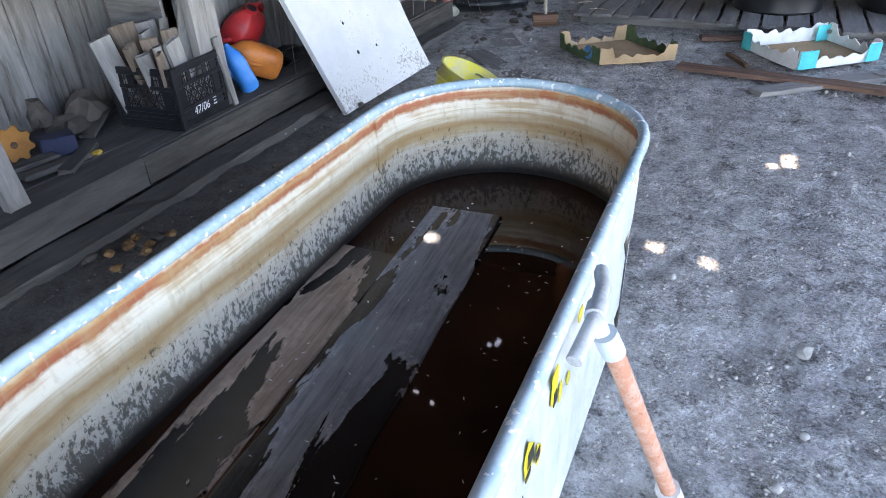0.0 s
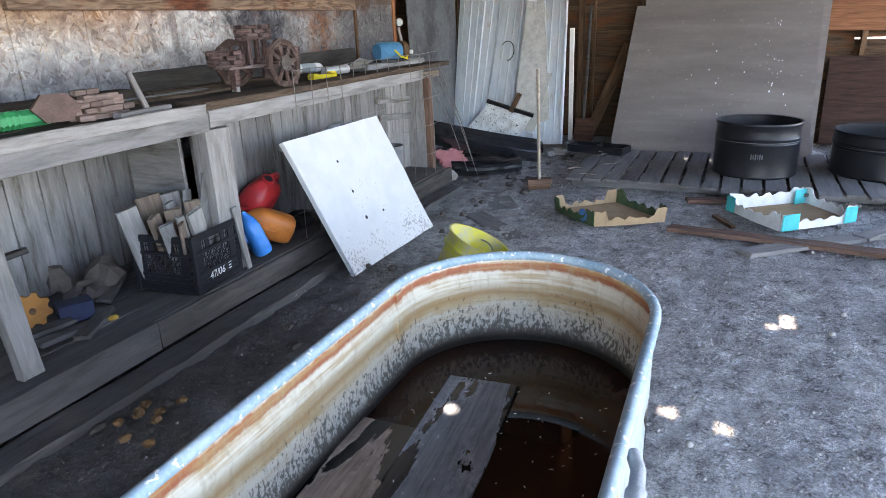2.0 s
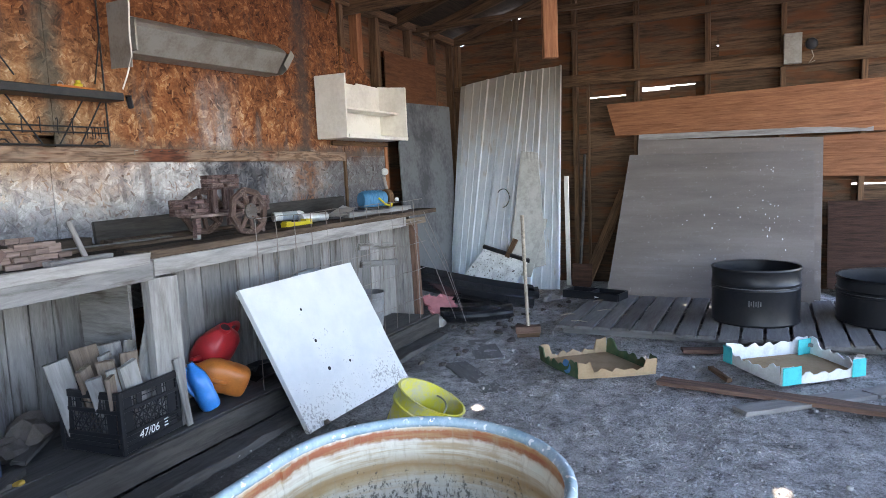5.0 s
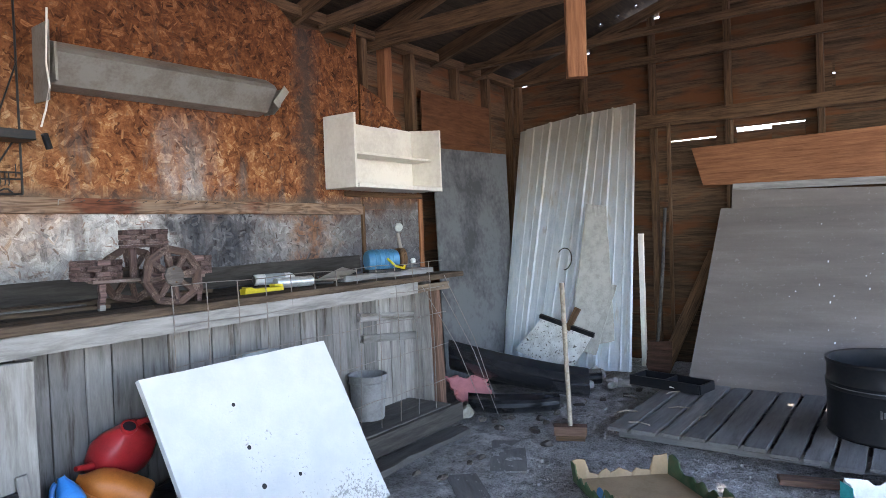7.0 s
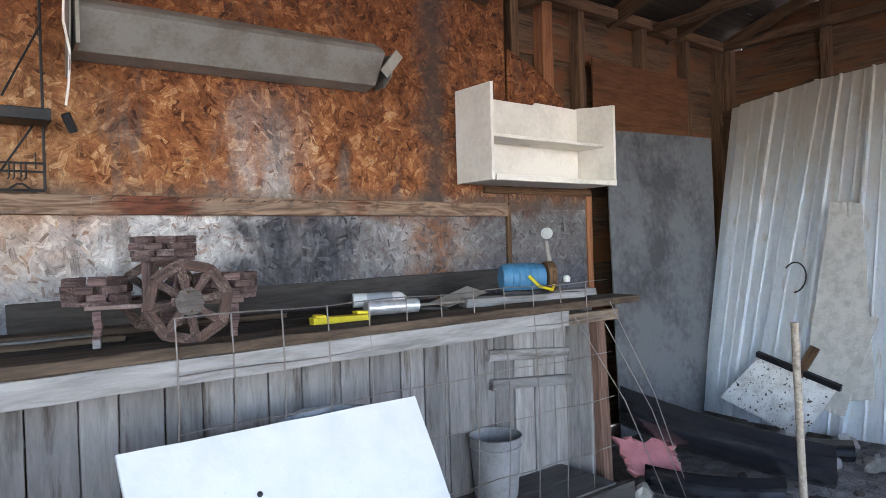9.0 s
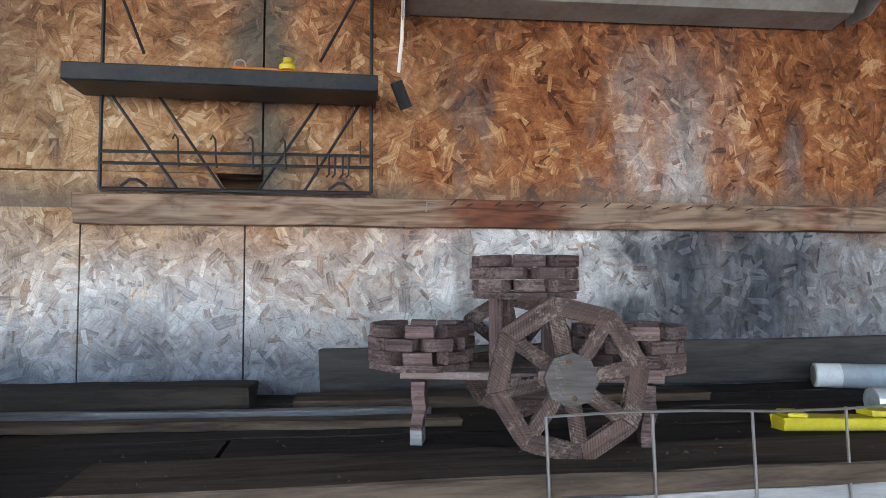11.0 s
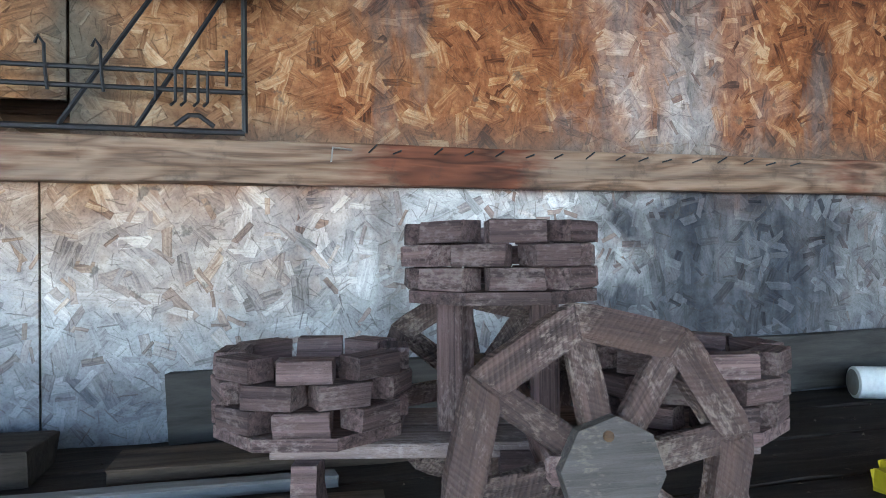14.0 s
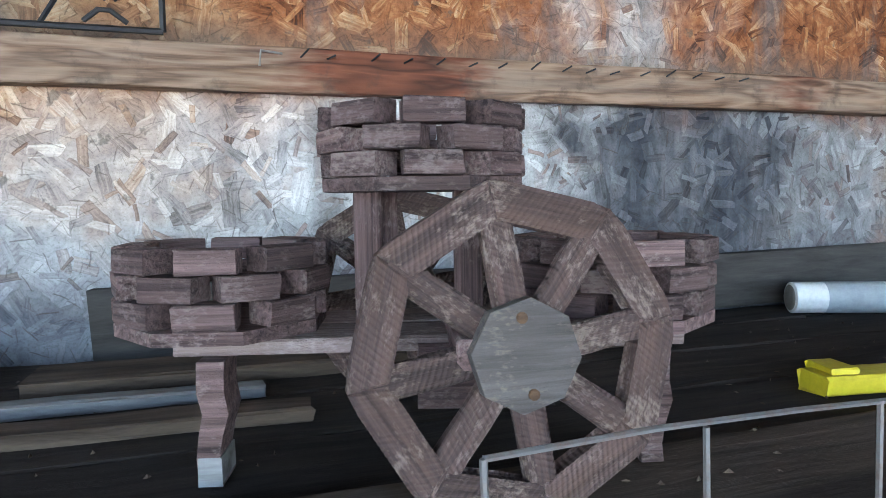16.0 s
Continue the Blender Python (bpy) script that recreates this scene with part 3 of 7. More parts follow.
PLYWOOD = plywood_material()
DARK_SHEET = painted("dark_grey_sheet", (0.13, 0.135, 0.14), 0.75, (0.045, 0.045, 0.048), 0.8, 2.6, spec=0.2)
def roofing_material():
    m, nt, b = material("galvanised_roofing_sheet", 0.42, 0.05)
    pos = nd(nt, "TexCoord").outputs["Object"]
    Z = nd(nt, "SeparateXYZ", {0: pos}).outputs[2]
    n1 = noise_(nt, pos, 3.5, 5, 0.6)
    runs = noise_(nt, nd(nt, "Mapping", {0: pos, 3: (16, 16, 0.7)}).outputs[0], 1.2, 5, 0.65)
    fine = noise_(nt, pos, 60.0, 4, 0.7)
    col = ramp(nt, math_(nt, "ADD", math_(nt, "MULTIPLY", runs, 0.7), math_(nt, "MULTIPLY", fine, 0.3)), [(0.36, (0.72, 0.8, 0.85)), (0.5, (0.86, 0.92, 0.96)), (0.64, (0.94, 0.98, 1.0))])
    stain = math_(nt, "MULTIPLY", step_(nt, math_(nt, "ADD", Z, math_(nt, "MULTIPLY", math_(nt, "ADD", runs, n1), 1.0)), 2.35, 3.2), 0.8)
    col = mix(nt, stain, col, mix(nt, n1, (0.42, 0.34, 0.24), (0.7, 0.62, 0.5)))
    col = mix(nt, math_(nt, "MULTIPLY", step_(nt, runs, 0.6, 0.72), 0.5), col, (0.5, 0.42, 0.33))
    put(nt, b.inputs["Base Color"], col)
    put(nt, b.inputs["Roughness"], math_(nt, "ADD", math_(nt, "MULTIPLY", fine, 0.3), 0.28))
    bump(nt, b, math_(nt, "ADD", fine, math_(nt, "MULTIPLY", runs, 0.8)), 0.15, 0.004)
    return m


STEEL_SHEET = roofing_material()
GREY_STEEL = painted("dull_grey_steel", (0.3, 0.285, 0.255), 0.5, (0.17, 0.14, 0.11), 0.6, 7.0, 0.35)
WIRE = painted("rusty_fence_wire", (0.22, 0.21, 0.2), 0.45, (0.2, 0.12, 0.08), 0.6, 30.0, 0.6)
BLACK_PLASTIC = painted("black_plastic", (0.012, 0.013, 0.016), 0.36, (0.035, 0.035, 0.036), 0.3, 5.0, spec=0.25)
BLACK_METAL = painted("black_painted_metal", (0.01, 0.011, 0.014), 0.45, (0.05, 0.045, 0.04), 0.35, 12.0, spec=0.3)
RED = plain("faded_red_plastic", (0.42, 0.025, 0.03), 0.4)
ORANGE = plain("orange_plastic", (0.55, 0.17, 0.035), 0.4)
BLUE = plain("blue_plastic", (0.02, 0.22, 0.62), 0.3)
GREEN = plain("green_plastic", (0.02, 0.3, 0.11), 0.4)
YELLOW = plain("yellow_plastic", (0.6, 0.48, 0.02), 0.5)
CARDBOARD = painted("brown_cardboard", (0.4, 0.28, 0.17), 0.9, (0.22, 0.15, 0.09), 0.4, 7.0, spec=0.1)
WHITE_CARD = painted("white_printed_card", (0.72, 0.73, 0.72), 0.8, (0.35, 0.33, 0.3), 0.35, 9.0, spec=0.15)
GREEN_CARD = painted("dark_green_printed_card", (0.05, 0.1, 0.05), 0.85, (0.16, 0.14, 0.08), 0.5, 14.0, spec=0.15)
TEAL = plain("teal_print", (0.03, 0.5, 0.52), 0.8)
PINK = plain("pink_plastic_sheet", (0.42, 0.16, 0.17), 0.6)
MOTOR_BLUE = plain("blue_motor_enamel", (0.05, 0.2, 0.34), 0.45)
WHITE_PLASTIC = plain("white_plastic", (0.75, 0.75, 0.73), 0.4)
STONE = painted("pale_stone", (0.34, 0.325, 0.31), 0.9, (0.2, 0.19, 0.18), 0.6, 40.0, spec=0.1)
PIPE = painted("chalky_orange_pipe", (0.42, 0.2, 0.13), 0.8, (0.5, 0.38, 0.32), 0.75, 22.0, 0, 0.06, (0.3, 0.13, 0.09), spec=0.2)
WHITE_PAINT = plain("white_lettering", (0.8, 0.8, 0.8), 0.6)


def water_material():
    m, nt, b = material("still_brown_water", 0.03)
    c = coords(nt, vary=False)
    n = noise_(nt, c, 3.0, 3)
    put(nt, b.inputs["Base Color"], ramp(nt, n, [(0.35, (0.022, 0.01, 0.006)), (0.7, (0.045, 0.018, 0.009))]))
    b.inputs["IOR"].default_value = 1.33
    bump(nt, b, noise_(nt, c, 9.0, 2), 0.03, 0.004)
    return m


def wet_plank_material(name, lo, hi):
    m, nt, b = material(name, 0.5)
    c = coords(nt)
    g = noise_(nt, coords(nt, (1.2, 22, 22)), 4.0, 6, 0.7, 0.5)
    pool = math_(nt, "ADD", noise_(nt, coords(nt, (1.0, 5.5, 1)), 1.5, 5, 0.6, 0.5), math_(nt, "MULTIPLY", noise_(nt, c, 26.0, 4, 0.7), 0.1))
    wet = step_(nt, pool, 0.54, 0.555)
    dry = ramp(nt, math_(nt, "ADD", math_(nt, "MULTIPLY", g, 0.6), math_(nt, "MULTIPLY", noise_(nt, c, 7.0, 6, 0.7), 0.4)), [(0.35, lo), (0.65, hi)])
    fringe = math_(nt, "MULTIPLY", step_(nt, pool, 0.485, 0.54), step_(nt, noise_(nt, c, 40.0, 4, 0.7), 0.42, 0.6))
    dry = mix(nt, math_(nt, "MULTIPLY", fringe, 0.45), dry, tuple(min(1, k * 1.7) for k in hi))
    col = mix(nt, wet, dry, (0.014, 0.012, 0.012))
    put(nt, b.inputs["Base Color"], col)
    put(nt, b.inputs["Roughness"], math_(nt, "SUBTRACT", 0.6, math_(nt, "MULTIPLY", wet, 0.4)))
    bump(nt, b, math_(nt, "MULTIPLY", g, math_(nt, "SUBTRACT", 1.0, math_(nt, "MULTIPLY", wet, 0.7))), 0.4, 0.004)
    return m


WATER = water_material()
WET_GREY = wet_plank_material("half_wet_grey_plank", (0.11, 0.117, 0.128), (0.33, 0.337, 0.35))
WET_BROWN = wet_plank_material("half_wet_brown_plank", (0.16, 0.107, 0.075), (0.4, 0.3, 0.235))


# ---- mesh helpers ----
def world_of(ob):
    m = ob.matrix_basis.copy()
    while ob.parent:
        ob = ob.parent
        m = ob.matrix_basis @ m
    return m


def mesh_of(name, bm, mat, smooth=False):
    bmesh.ops.recalc_face_normals(bm, faces=bm.faces[:])
    me = bpy.data.meshes.new(name)
    bm.to_mesh(me)
    bm.free()
    me.materials.append(mat)
    if smooth:
        me.shade_smooth()
        me.set_sharp_from_angle(angle=radians(38))
    return me


def part(name, bm, mat, parent=None, label="", m=None, smooth=False):
    """One mesh object; m is its pose in the world."""
    ob = new(name, bm if isinstance(bm, bpy.types.Mesh) else mesh_of(name, bm, mat, smooth))
    ob.matrix_basis = m or Matrix()
    if parent:
        ob.matrix_basis = world_of(parent).inverted() @ ob.matrix_basis
        ob.parent = parent
    return tagged(ob, label)


def thing(name, base, label, category, group="", kind="", rz=0):
    ob = new(name)
    ob.matrix_basis = pose(*base, 0, 0, rz)
    return tagged(ob, label, category, group, kind)


def loft(bm, rings, closed=True, caps=True):
    vs = [[bm.verts.new(p) for p in r] for r in rings]
    n = len(rings[0])
    for a, b in zip(vs, vs[1:]):
        for i in range(n if closed else n - 1):
            j = (i + 1) % n
            bm.faces.new((a[i], a[j], b[j], b[i]))
    if caps and closed:
        bm.faces.new(vs[0][::-1])
        bm.faces.new(vs[-1])
    return vs


def plank_bm(L, w, t, bev=0.003, wob=0.0015, step=0.12, seed=0.0, bow=0.0):
    """A sawn board along x, centred, with worn edges."""
    bm = bmesh.new()
    bev = min(bev, w * 0.3, t * 0.3)
    n = max(1, int(L / step))
    sec = [(-w / 2 + bev, -t / 2), (w / 2 - bev, -t / 2), (w / 2, -t / 2 + bev), (w / 2, t / 2 - bev), (w / 2 - bev, t / 2), (-w / 2 + bev, t / 2), (-w / 2, t / 2 - bev), (-w / 2, -t / 2 + bev)]
    rings = []
    for i in range(n + 1):
        x = -L / 2 + L * i / n
        o = bow * math.sin(math.pi * i / n)
        rings.append([(x + (random.uniform(-wob, wob) if 0 < i < n else random.uniform(-wob, wob) * 2), y + random.uniform(-wob, wob), z + o + random.uniform(-wob, wob)) for y, z in sec])
    loft(bm, rings)
    return bm


def frame_of(p, q, up=(0, 0, 1)):
    p, q, up = Vector(p), Vector(q), Vector(up)
    x = (q - p).normalized()
    y = up.cross(x)
    if y.length < 1e-4:
        y = Vector((0, 1, 0)).cross(x)
    y.normalize()
    z = x.cross(y)
    m = Matrix((x, y, z)).transposed().to_4x4()
    m.translation = (p + q) / 2
    return m, (q - p).length


def beam(name, p, q, w, t, mat, parent=None, up=(0, 0, 1), label="", wob=0.0015, bev=0.003, bow=0.0):
    """A board from p to q: w across, t thick along up."""
    m, L = frame_of(p, q, up)
    return part(name, plank_bm(L, w, t, bev, wob, bow=bow), mat, parent, label, m)


def ring(r, z, n, c=(0, 0), a0=0.0):
    return [(c[0] + r * math.cos(a0 + 2 * math.pi * i / n), c[1] + r * math.sin(a0 + 2 * math.pi * i / n), z) for i in range(n)]


def lathe(profile, n=28, caps=True, a0=0.0):
    bm = bmesh.new()
    loft(bm, [ring(max(r, 1e-4), z, n, a0=a0) for r, z in profile], True, caps)
    return bm


def tube_bm(pts, r, n=8, closed=False, bm=None):
    """A round rod through points."""
    bm = bm or bmesh.new()
    pts = [Vector(p) for p in pts]
    rings = []
    side = None
    for i, p in enumerate(pts):
        d = (pts[min(i + 1, len(pts) - 1)] - pts[max(i - 1, 0)]) if not closed else (pts[(i + 1) % len(pts)] - pts[i - 1])
        d.normalize()
        if side is None:
            side = d.orthogonal().normalized()
        side = (side - d * side.dot(d)).normalized()
        o = d.cross(side)
        rings.append([p + (side * math.cos(2 * math.pi * k / n) + o * math.sin(2 * math.pi * k / n)) * (r(i) if callable(r) else r) for k in range(n)])
    if closed:
        rings.append(rings[0])
        vs = loft(bm, rings, True, False)
        bmesh.ops.remove_doubles(bm, verts=bm.verts[:], dist=1e-6)
    else:
        loft(bm, rings)
    return bm


def poly_bm(outline, t):
    """A flat plate: outline in local x, y; thickness t along z, centred."""
    bm = bmesh.new()
    loft(bm, [[(x, y, -t / 2) for x, y in outline], [(x, y, t / 2) for x, y in outline]])
    return bm


def structure(name, label, category="wall"):
    return thing(name, (0, 0, 0), label, category, kind="structure")


# ---- ground ----
def ground():
    bm = bmesh.new()
    xs = [-1500, -300, -60, -15, -6] + [-2.5 + 0.03 * i for i in range(361)] + [12, 25, 70, 300, 1500]
    ys = [-1500, -300, -60, -15, -6] + [-2.5 + 0.03 * i for i in range(219)] + [8, 20, 60, 300, 1500]
    grid = []
    for x in xs:
        col = []
        for y in ys:
            near = -2.4 < x < 8 and -2.4 < y < 3.9
            z = 0.0
            if near:
                z = 0.016 * noise.noise((x * 1.7, y * 1.7, 3)) + 0.014 * noise.noise((x * 5, y * 5, 9)) + 0.011 * noise.noise((x * 13, y * 13, 1)) + 0.007 * noise.noise((x * 27, y * 27, 4))
                z -= 0.012
            col.append(bm.verts.new((x, y, z)))
        grid.append(col)
    for a, b in zip(grid, grid[1:]):
        for i in range(len(ys) - 1):
            bm.faces.new((a[i], b[i], b[i + 1], a[i + 1]))
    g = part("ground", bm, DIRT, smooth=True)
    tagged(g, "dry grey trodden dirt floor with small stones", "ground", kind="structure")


def pebbles():
    rnd = random.Random(4)
    bm = bmesh.new()
    vs, fs = [], []
    base = bmesh.new()
    bmesh.ops.create_icosphere(base, subdivisions=1, radius=1)
    bv = [v.co.copy() for v in base.verts]
    bf = [[v.index for v in f.verts] for f in base.faces]
    base.free()
    bm.free()
    for i in range(15000):
        x, y = rnd.uniform(0.9, 6.6), rnd.uniform(-0.9, 2.0) if rnd.random() < 0.97 else rnd.uniform(2.0, 2.7)
        if i < 150:
            u = rnd.random()
            x, y = 1.5 + 0.5 * u + rnd.gauss(0, 0.02), 0.285 + 0.05 * u + rnd.gauss(0, 0.014)
        if 0.5 < x < 2.35 and 0.7 < y < 1.5:
            continue
        r = rnd.choice((0.0022, 0.0028, 0.0032, 0.0038, 0.0055)) * rnd.uniform(0.7, 1.3) * (2.2 if rnd.random() < 0.02 else 1)
        rot = Euler((rnd.random() * 6, rnd.random() * 6, rnd.random() * 6)).to_matrix()
        sc = Vector((1, rnd.uniform(0.6, 1), rnd.uniform(0.5, 0.8)))
        k = len(vs)
        vs += [tuple(rot @ (Vector(v) * r * rnd.uniform(0.85, 1.15) * 1.0 * sc.x) * 1.0 + Vector((x, y, r * 0.25))) for v in bv]
        fs += [[k + j for j in f] for f in bf]
    me = bpy.data.meshes.new("pebbles")
    me.from_pydata(vs, [], fs)
    me.materials.append(STONE)
    me.shade_smooth()
    tagged(new("pebbles", me), "small pale pebbles scattered over the dirt floor", "pebbles", kind="stuff")


# ---- shell of the shed ----
XE, YN, XW, YS = 8.05, 3.72, -2.0, -1.9     # inner faces of the sheathing
RIDGE_Y, EAVE_Z, SLOPE = 0.9, 2.86, 0.3


def roof_z(y):
    return EAVE_Z + SLOPE * (abs(YN - RIDGE_Y) - abs(y - RIDGE_Y))


def wall_boards(wall, along, fixed, lo, hi, z0, z1, height, mat, gaps=(), top=None, rnd=None):
    """Horizontal sheathing boards; gaps: (row height, from, to, width) left open to the daylight."""
    z, flip = z0, False
    while z < z1:
        h = height * rnd.uniform(0.92, 1.06)
        a, b = lo, hi
        if top:
            while a < b and top(a) < z + h * 0.5:
                a += 0.1
            while b > a and top(b) < z + h * 0.5:
                b -= 0.1
        cuts = [(a, b, z, z + h - 0.004)]
        for gz, g0, g1, gw in sorted(gaps, key=lambda g: g[1]):
            if z <= gz < z + h:
                u, v, za, zb = cuts.pop()
                g = min(gz, z + h - gw - 0.02)
                cuts += [(u, g0, za, zb), (g0, g1, za, g - 0.004), (g0, g1, g + gw, zb), (g1, v, za, zb)]
        for u, v, za, zb in cuts:
            if v - u < 0.02 or zb - za < 0.012:
                continue
            c = (za + zb) / 2
            flip = not flip
            off = (0.005 if flip else -0.006) + rnd.uniform(-0.002, 0.002)
            p, q = ((fixed + off, u, c), (fixed + off, v, c)) if along == "y" else ((u, fixed + off, c), (v, fixed + off, c))
            up = (1, 0, 0) if along == "y" else (0, 1, 0)
            beam("board", p, q, zb - za + (0.016 if zb - za > 0.12 else 0.0), 0.022, mat, wall, up)
        z += h


def shell():
    rnd = random.Random(11)
    east = structure("wall_east", "brown board sheathing on studs with daylight slits")
    wall_boards(east, "y", XE + 0.012, YS, YN, 0.0, 3.75, 0.215, SHEATH_WOOD, ((2.1, 1.2, 1.48, 0.045), (2.11, 0.95, 1.2, 0.018), (2.05, 1.65, 2.05, 0.007), (1.02, -0.9, -0.45, 0.02), (2.46, 0.73, 0.75, 0.012)), roof_z, rnd)
    for y in (3.6, 2.87, 2.19, 1.53, 0.83, 0.15, -0.52, -1.2, -1.8):
        beam("stud", (XE - 0.05, y, 0), (XE - 0.05, y, roof_z(y) - 0.03), 0.05, 0.09, BROWN_WOOD, east, (1, 0, 0))
    for z, w in ((2.24, 0.12), (2.81, 0.07)):
        beam("girt", (XE - 0.105, YS, z), (XE - 0.105, YN, z), w, 0.04, BROWN_WOOD, east, (1, 0, 0))
    for y0, y1 in ((YN, RIDGE_Y), (YS, RIDGE_Y)):
        beam("rake_board", (XE - 0.1, y0, roof_z(y0) - 0.07), (XE - 0.1, y1, roof_z(y1) - 0.07), 0.09, 0.04, BROWN_WOOD, east, (1, 0, 0))

    north = structure("wall_north", "brown board sheathing behind strand board and studs")
    wall_boards(north, "x", YN + 0.012, XW, XE, 0.0, 2.86, 0.23, SHEATH_WOOD, (), None, rnd)
    for x in (5.62, 5.9, 6.22, 6.9, 7.45, 7.93):
        beam("stud", (x, YN - 0.045, 0), (x, YN - 0.045, 2.8), 0.06 if x != 5.9 else 0.09, 0.085, ORANGE_WOOD if x == 5.9 else BROWN_WOOD, north, (0, 1, 0))
    beam("top_plate", (XW, YN - 0.06, 2.82), (XE, YN - 0.06, 2.82), 0.1, 0.07, BROWN_WOOD, north)

    south = structure("wall_south", "brown posts and header on the open side, with added light-blocking boards")
    for x in (XW, 3.0, XE):
        beam("post", (x, YS, 0), (x, YS, 2.8), 0.14, 0.14, BROWN_WOOD, south, (0, 1, 0))
    beam("header", (XW, YS, 2.72), (XE, YS, 2.72), 0.15, 0.09, BROWN_WOOD, south, (0, 1, 0))

    # unseen boarding, added to block light from the south
    wall_boards(south, "x", YS - 0.012, 3.3, 4.4, 0.0, 2.8, 0.23, SHEATH_WOOD, (), None, rnd)
    # added end wall out of view; its wide opening is sized to shape daylight
    west = structure("wall_west", "plain brown board end wall, unseen, its opening set for the light")
    wall_boards(west, "y", XW - 0.012, 1.3, YN, 0.0, 2.45, 0.24, SHEATH_WOOD, (), None, rnd)
    wall_boards(west, "y", XW - 0.012, 1.3, YN, 2.45, 3.75, 0.24, SHEATH_WOOD, (), roof_z, rnd)
    for y in (YS, 1.25):
        beam("post", (XW, y, 0), (XW, y, 2.6), 0.12, 0.1, BROWN_WOOD, west, (1, 0, 0))


def osb_panels():
    wall = structure("wall_panelling", "weathered strand board sheets, orange above and bleached grey below")
    y = 3.612

    def sheet(x0, x1, z0, z1, dy=0.0, cut=None):
        bm = bmesh.new()
        out = cut or [(x0, z0), (x1, z0), (x1, z1), (x0, z1)]
        loft(bm, [[(a, y + dy - 0.012, b) for a, b in out], [(a, y + dy, b) for a, b in out]])
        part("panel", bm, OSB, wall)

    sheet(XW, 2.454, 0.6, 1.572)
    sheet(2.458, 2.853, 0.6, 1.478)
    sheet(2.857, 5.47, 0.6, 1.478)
    sheet(XW, 1.7, 1.576, 2.8, 0.001)
    sheet(1.704, 2.895, 1.576, 2.8, 0.0)
    sheet(2.454, 2.78, 1.482, 1.574, 0.0, [(2.454, 1.482), (2.85, 1.482), (2.835, 1.515), (2.8, 1.54), (2.78, 1.574), (2.454, 1.574)])
    sheet(2.9, 5.22, 1.482, 2.8, 0.002, [(2.9, 1.482), (5.22, 1.482), (5.22, 2.62), (5.12, 2.72), (4.9, 2.69), (4.75, 2.8), (2.9, 2.8)])
    sheet(5.224, 5.5, 1.482, 2.8, 0.004, [(5.224, 1.482), (5.5, 1.482), (5.5, 2.86), (5.36, 2.6), (5.224, 2.66)])
    sheet(5.49, 6.1, 0.6, 2.3, 0.0, [(5.49, 0.6), (6.2, 0.6), (6.2, 1.6), (5.98, 2.18), (5.74, 2.34), (5.52, 2.42), (5.504, 1.482), (5.49, 1.48)])
    ledge = thing("wall_ledge", (3.95, 3.57, 1.44), "brown wooden ledge board with nails and red stains", "ledge")
    beam("board", (2.45, 3.583, 1.477), (5.46, 3.583, 1.477), 0.075, 0.034, LEDGE_BOARD, ledge, (0, 1, 0))
    rnd = random.Random(2)
    for i in range(16):
        x = 3.38 + 0.062 * i + rnd.uniform(-0.01, 0.01)
        part("nail", tube_bm([(x, 3.57, 1.497), (x + 0.014, 3.552, 1.505 + rnd.uniform(-0.004, 0.006))], 0.0017, 5), BLACK_METAL, ledge)
    part("hook", tube_bm([(3.36, 3.567, 1.503), (3.325, 3.55, 1.503), (3.322, 3.549, 1.478)], 0.002, 6), GREY_STEEL, ledge, "bent steel hook")
    beam("upright_strip", (5.485, 3.59, 1.0), (5.485, 3.59, 1.5), 0.03, 0.02, BROWN_WOOD, wall, (0, 1, 0))
    beam("upright_strip", (6.2, 3.6, 0.9), (6.2, 3.6, 1.6), 0.05, 0.03, ORANGE_WOOD, wall, (0, 1, 0))
    beam("panel", (6.3, 3.62, 2.24), (7.4, 3.62, 2.24), 0.5, 0.014, RED_PLY, wall, (0, 1, 0))


ROOFHOLES = ((5.23, 3.41, 0.08, 0.045), (5.81, 3.1, 0.1, 0.016), (6.53, 2.79, 0.11, 0.016), (7.86, 2.62, 0.06, 0.03), (7.87, 2.45, 0.06, 0.025), (7.88, 2.28, 0.07, 0.025), (7.84, 3.35, 0.08, 0.03), (7.88, 2.0, 0.05, 0.02), (7.6, 2.1, 0.08, 0.012), (6.2, 3.38, 0.03, 0.012))
HOLES = []      # daylight holes in the roof, each over a sun spot: (x, y, length, width)
for sx, sy, sz, a, b in ((2.485, 0.54, 0, 0.06, 0.065), (2.53, 0.712, 0, 0.05, 0.055), (3.45, 0.28, 0, 0.13, 0.05), (3.38, 0.34, 0, 0.07, 0.05), (5.24, 0.6, 0, 0.09, 0.06), (1.83, 1.245, 0.33, 0.04, 0.03), (3.3, -0.3, 0, 0.05, 0.05)):
    k = (EAVE_Z + SLOPE * (YN - sy) - sz) / (SUN_TO.z + SLOPE * SUN_TO.y)
    HOLES.append((sx + SUN_TO.x * k, sy + SUN_TO.y * k, a, b))
for hx, hy, a, b in ROOFHOLES:
    HOLES.append((hx, hy, a, b))


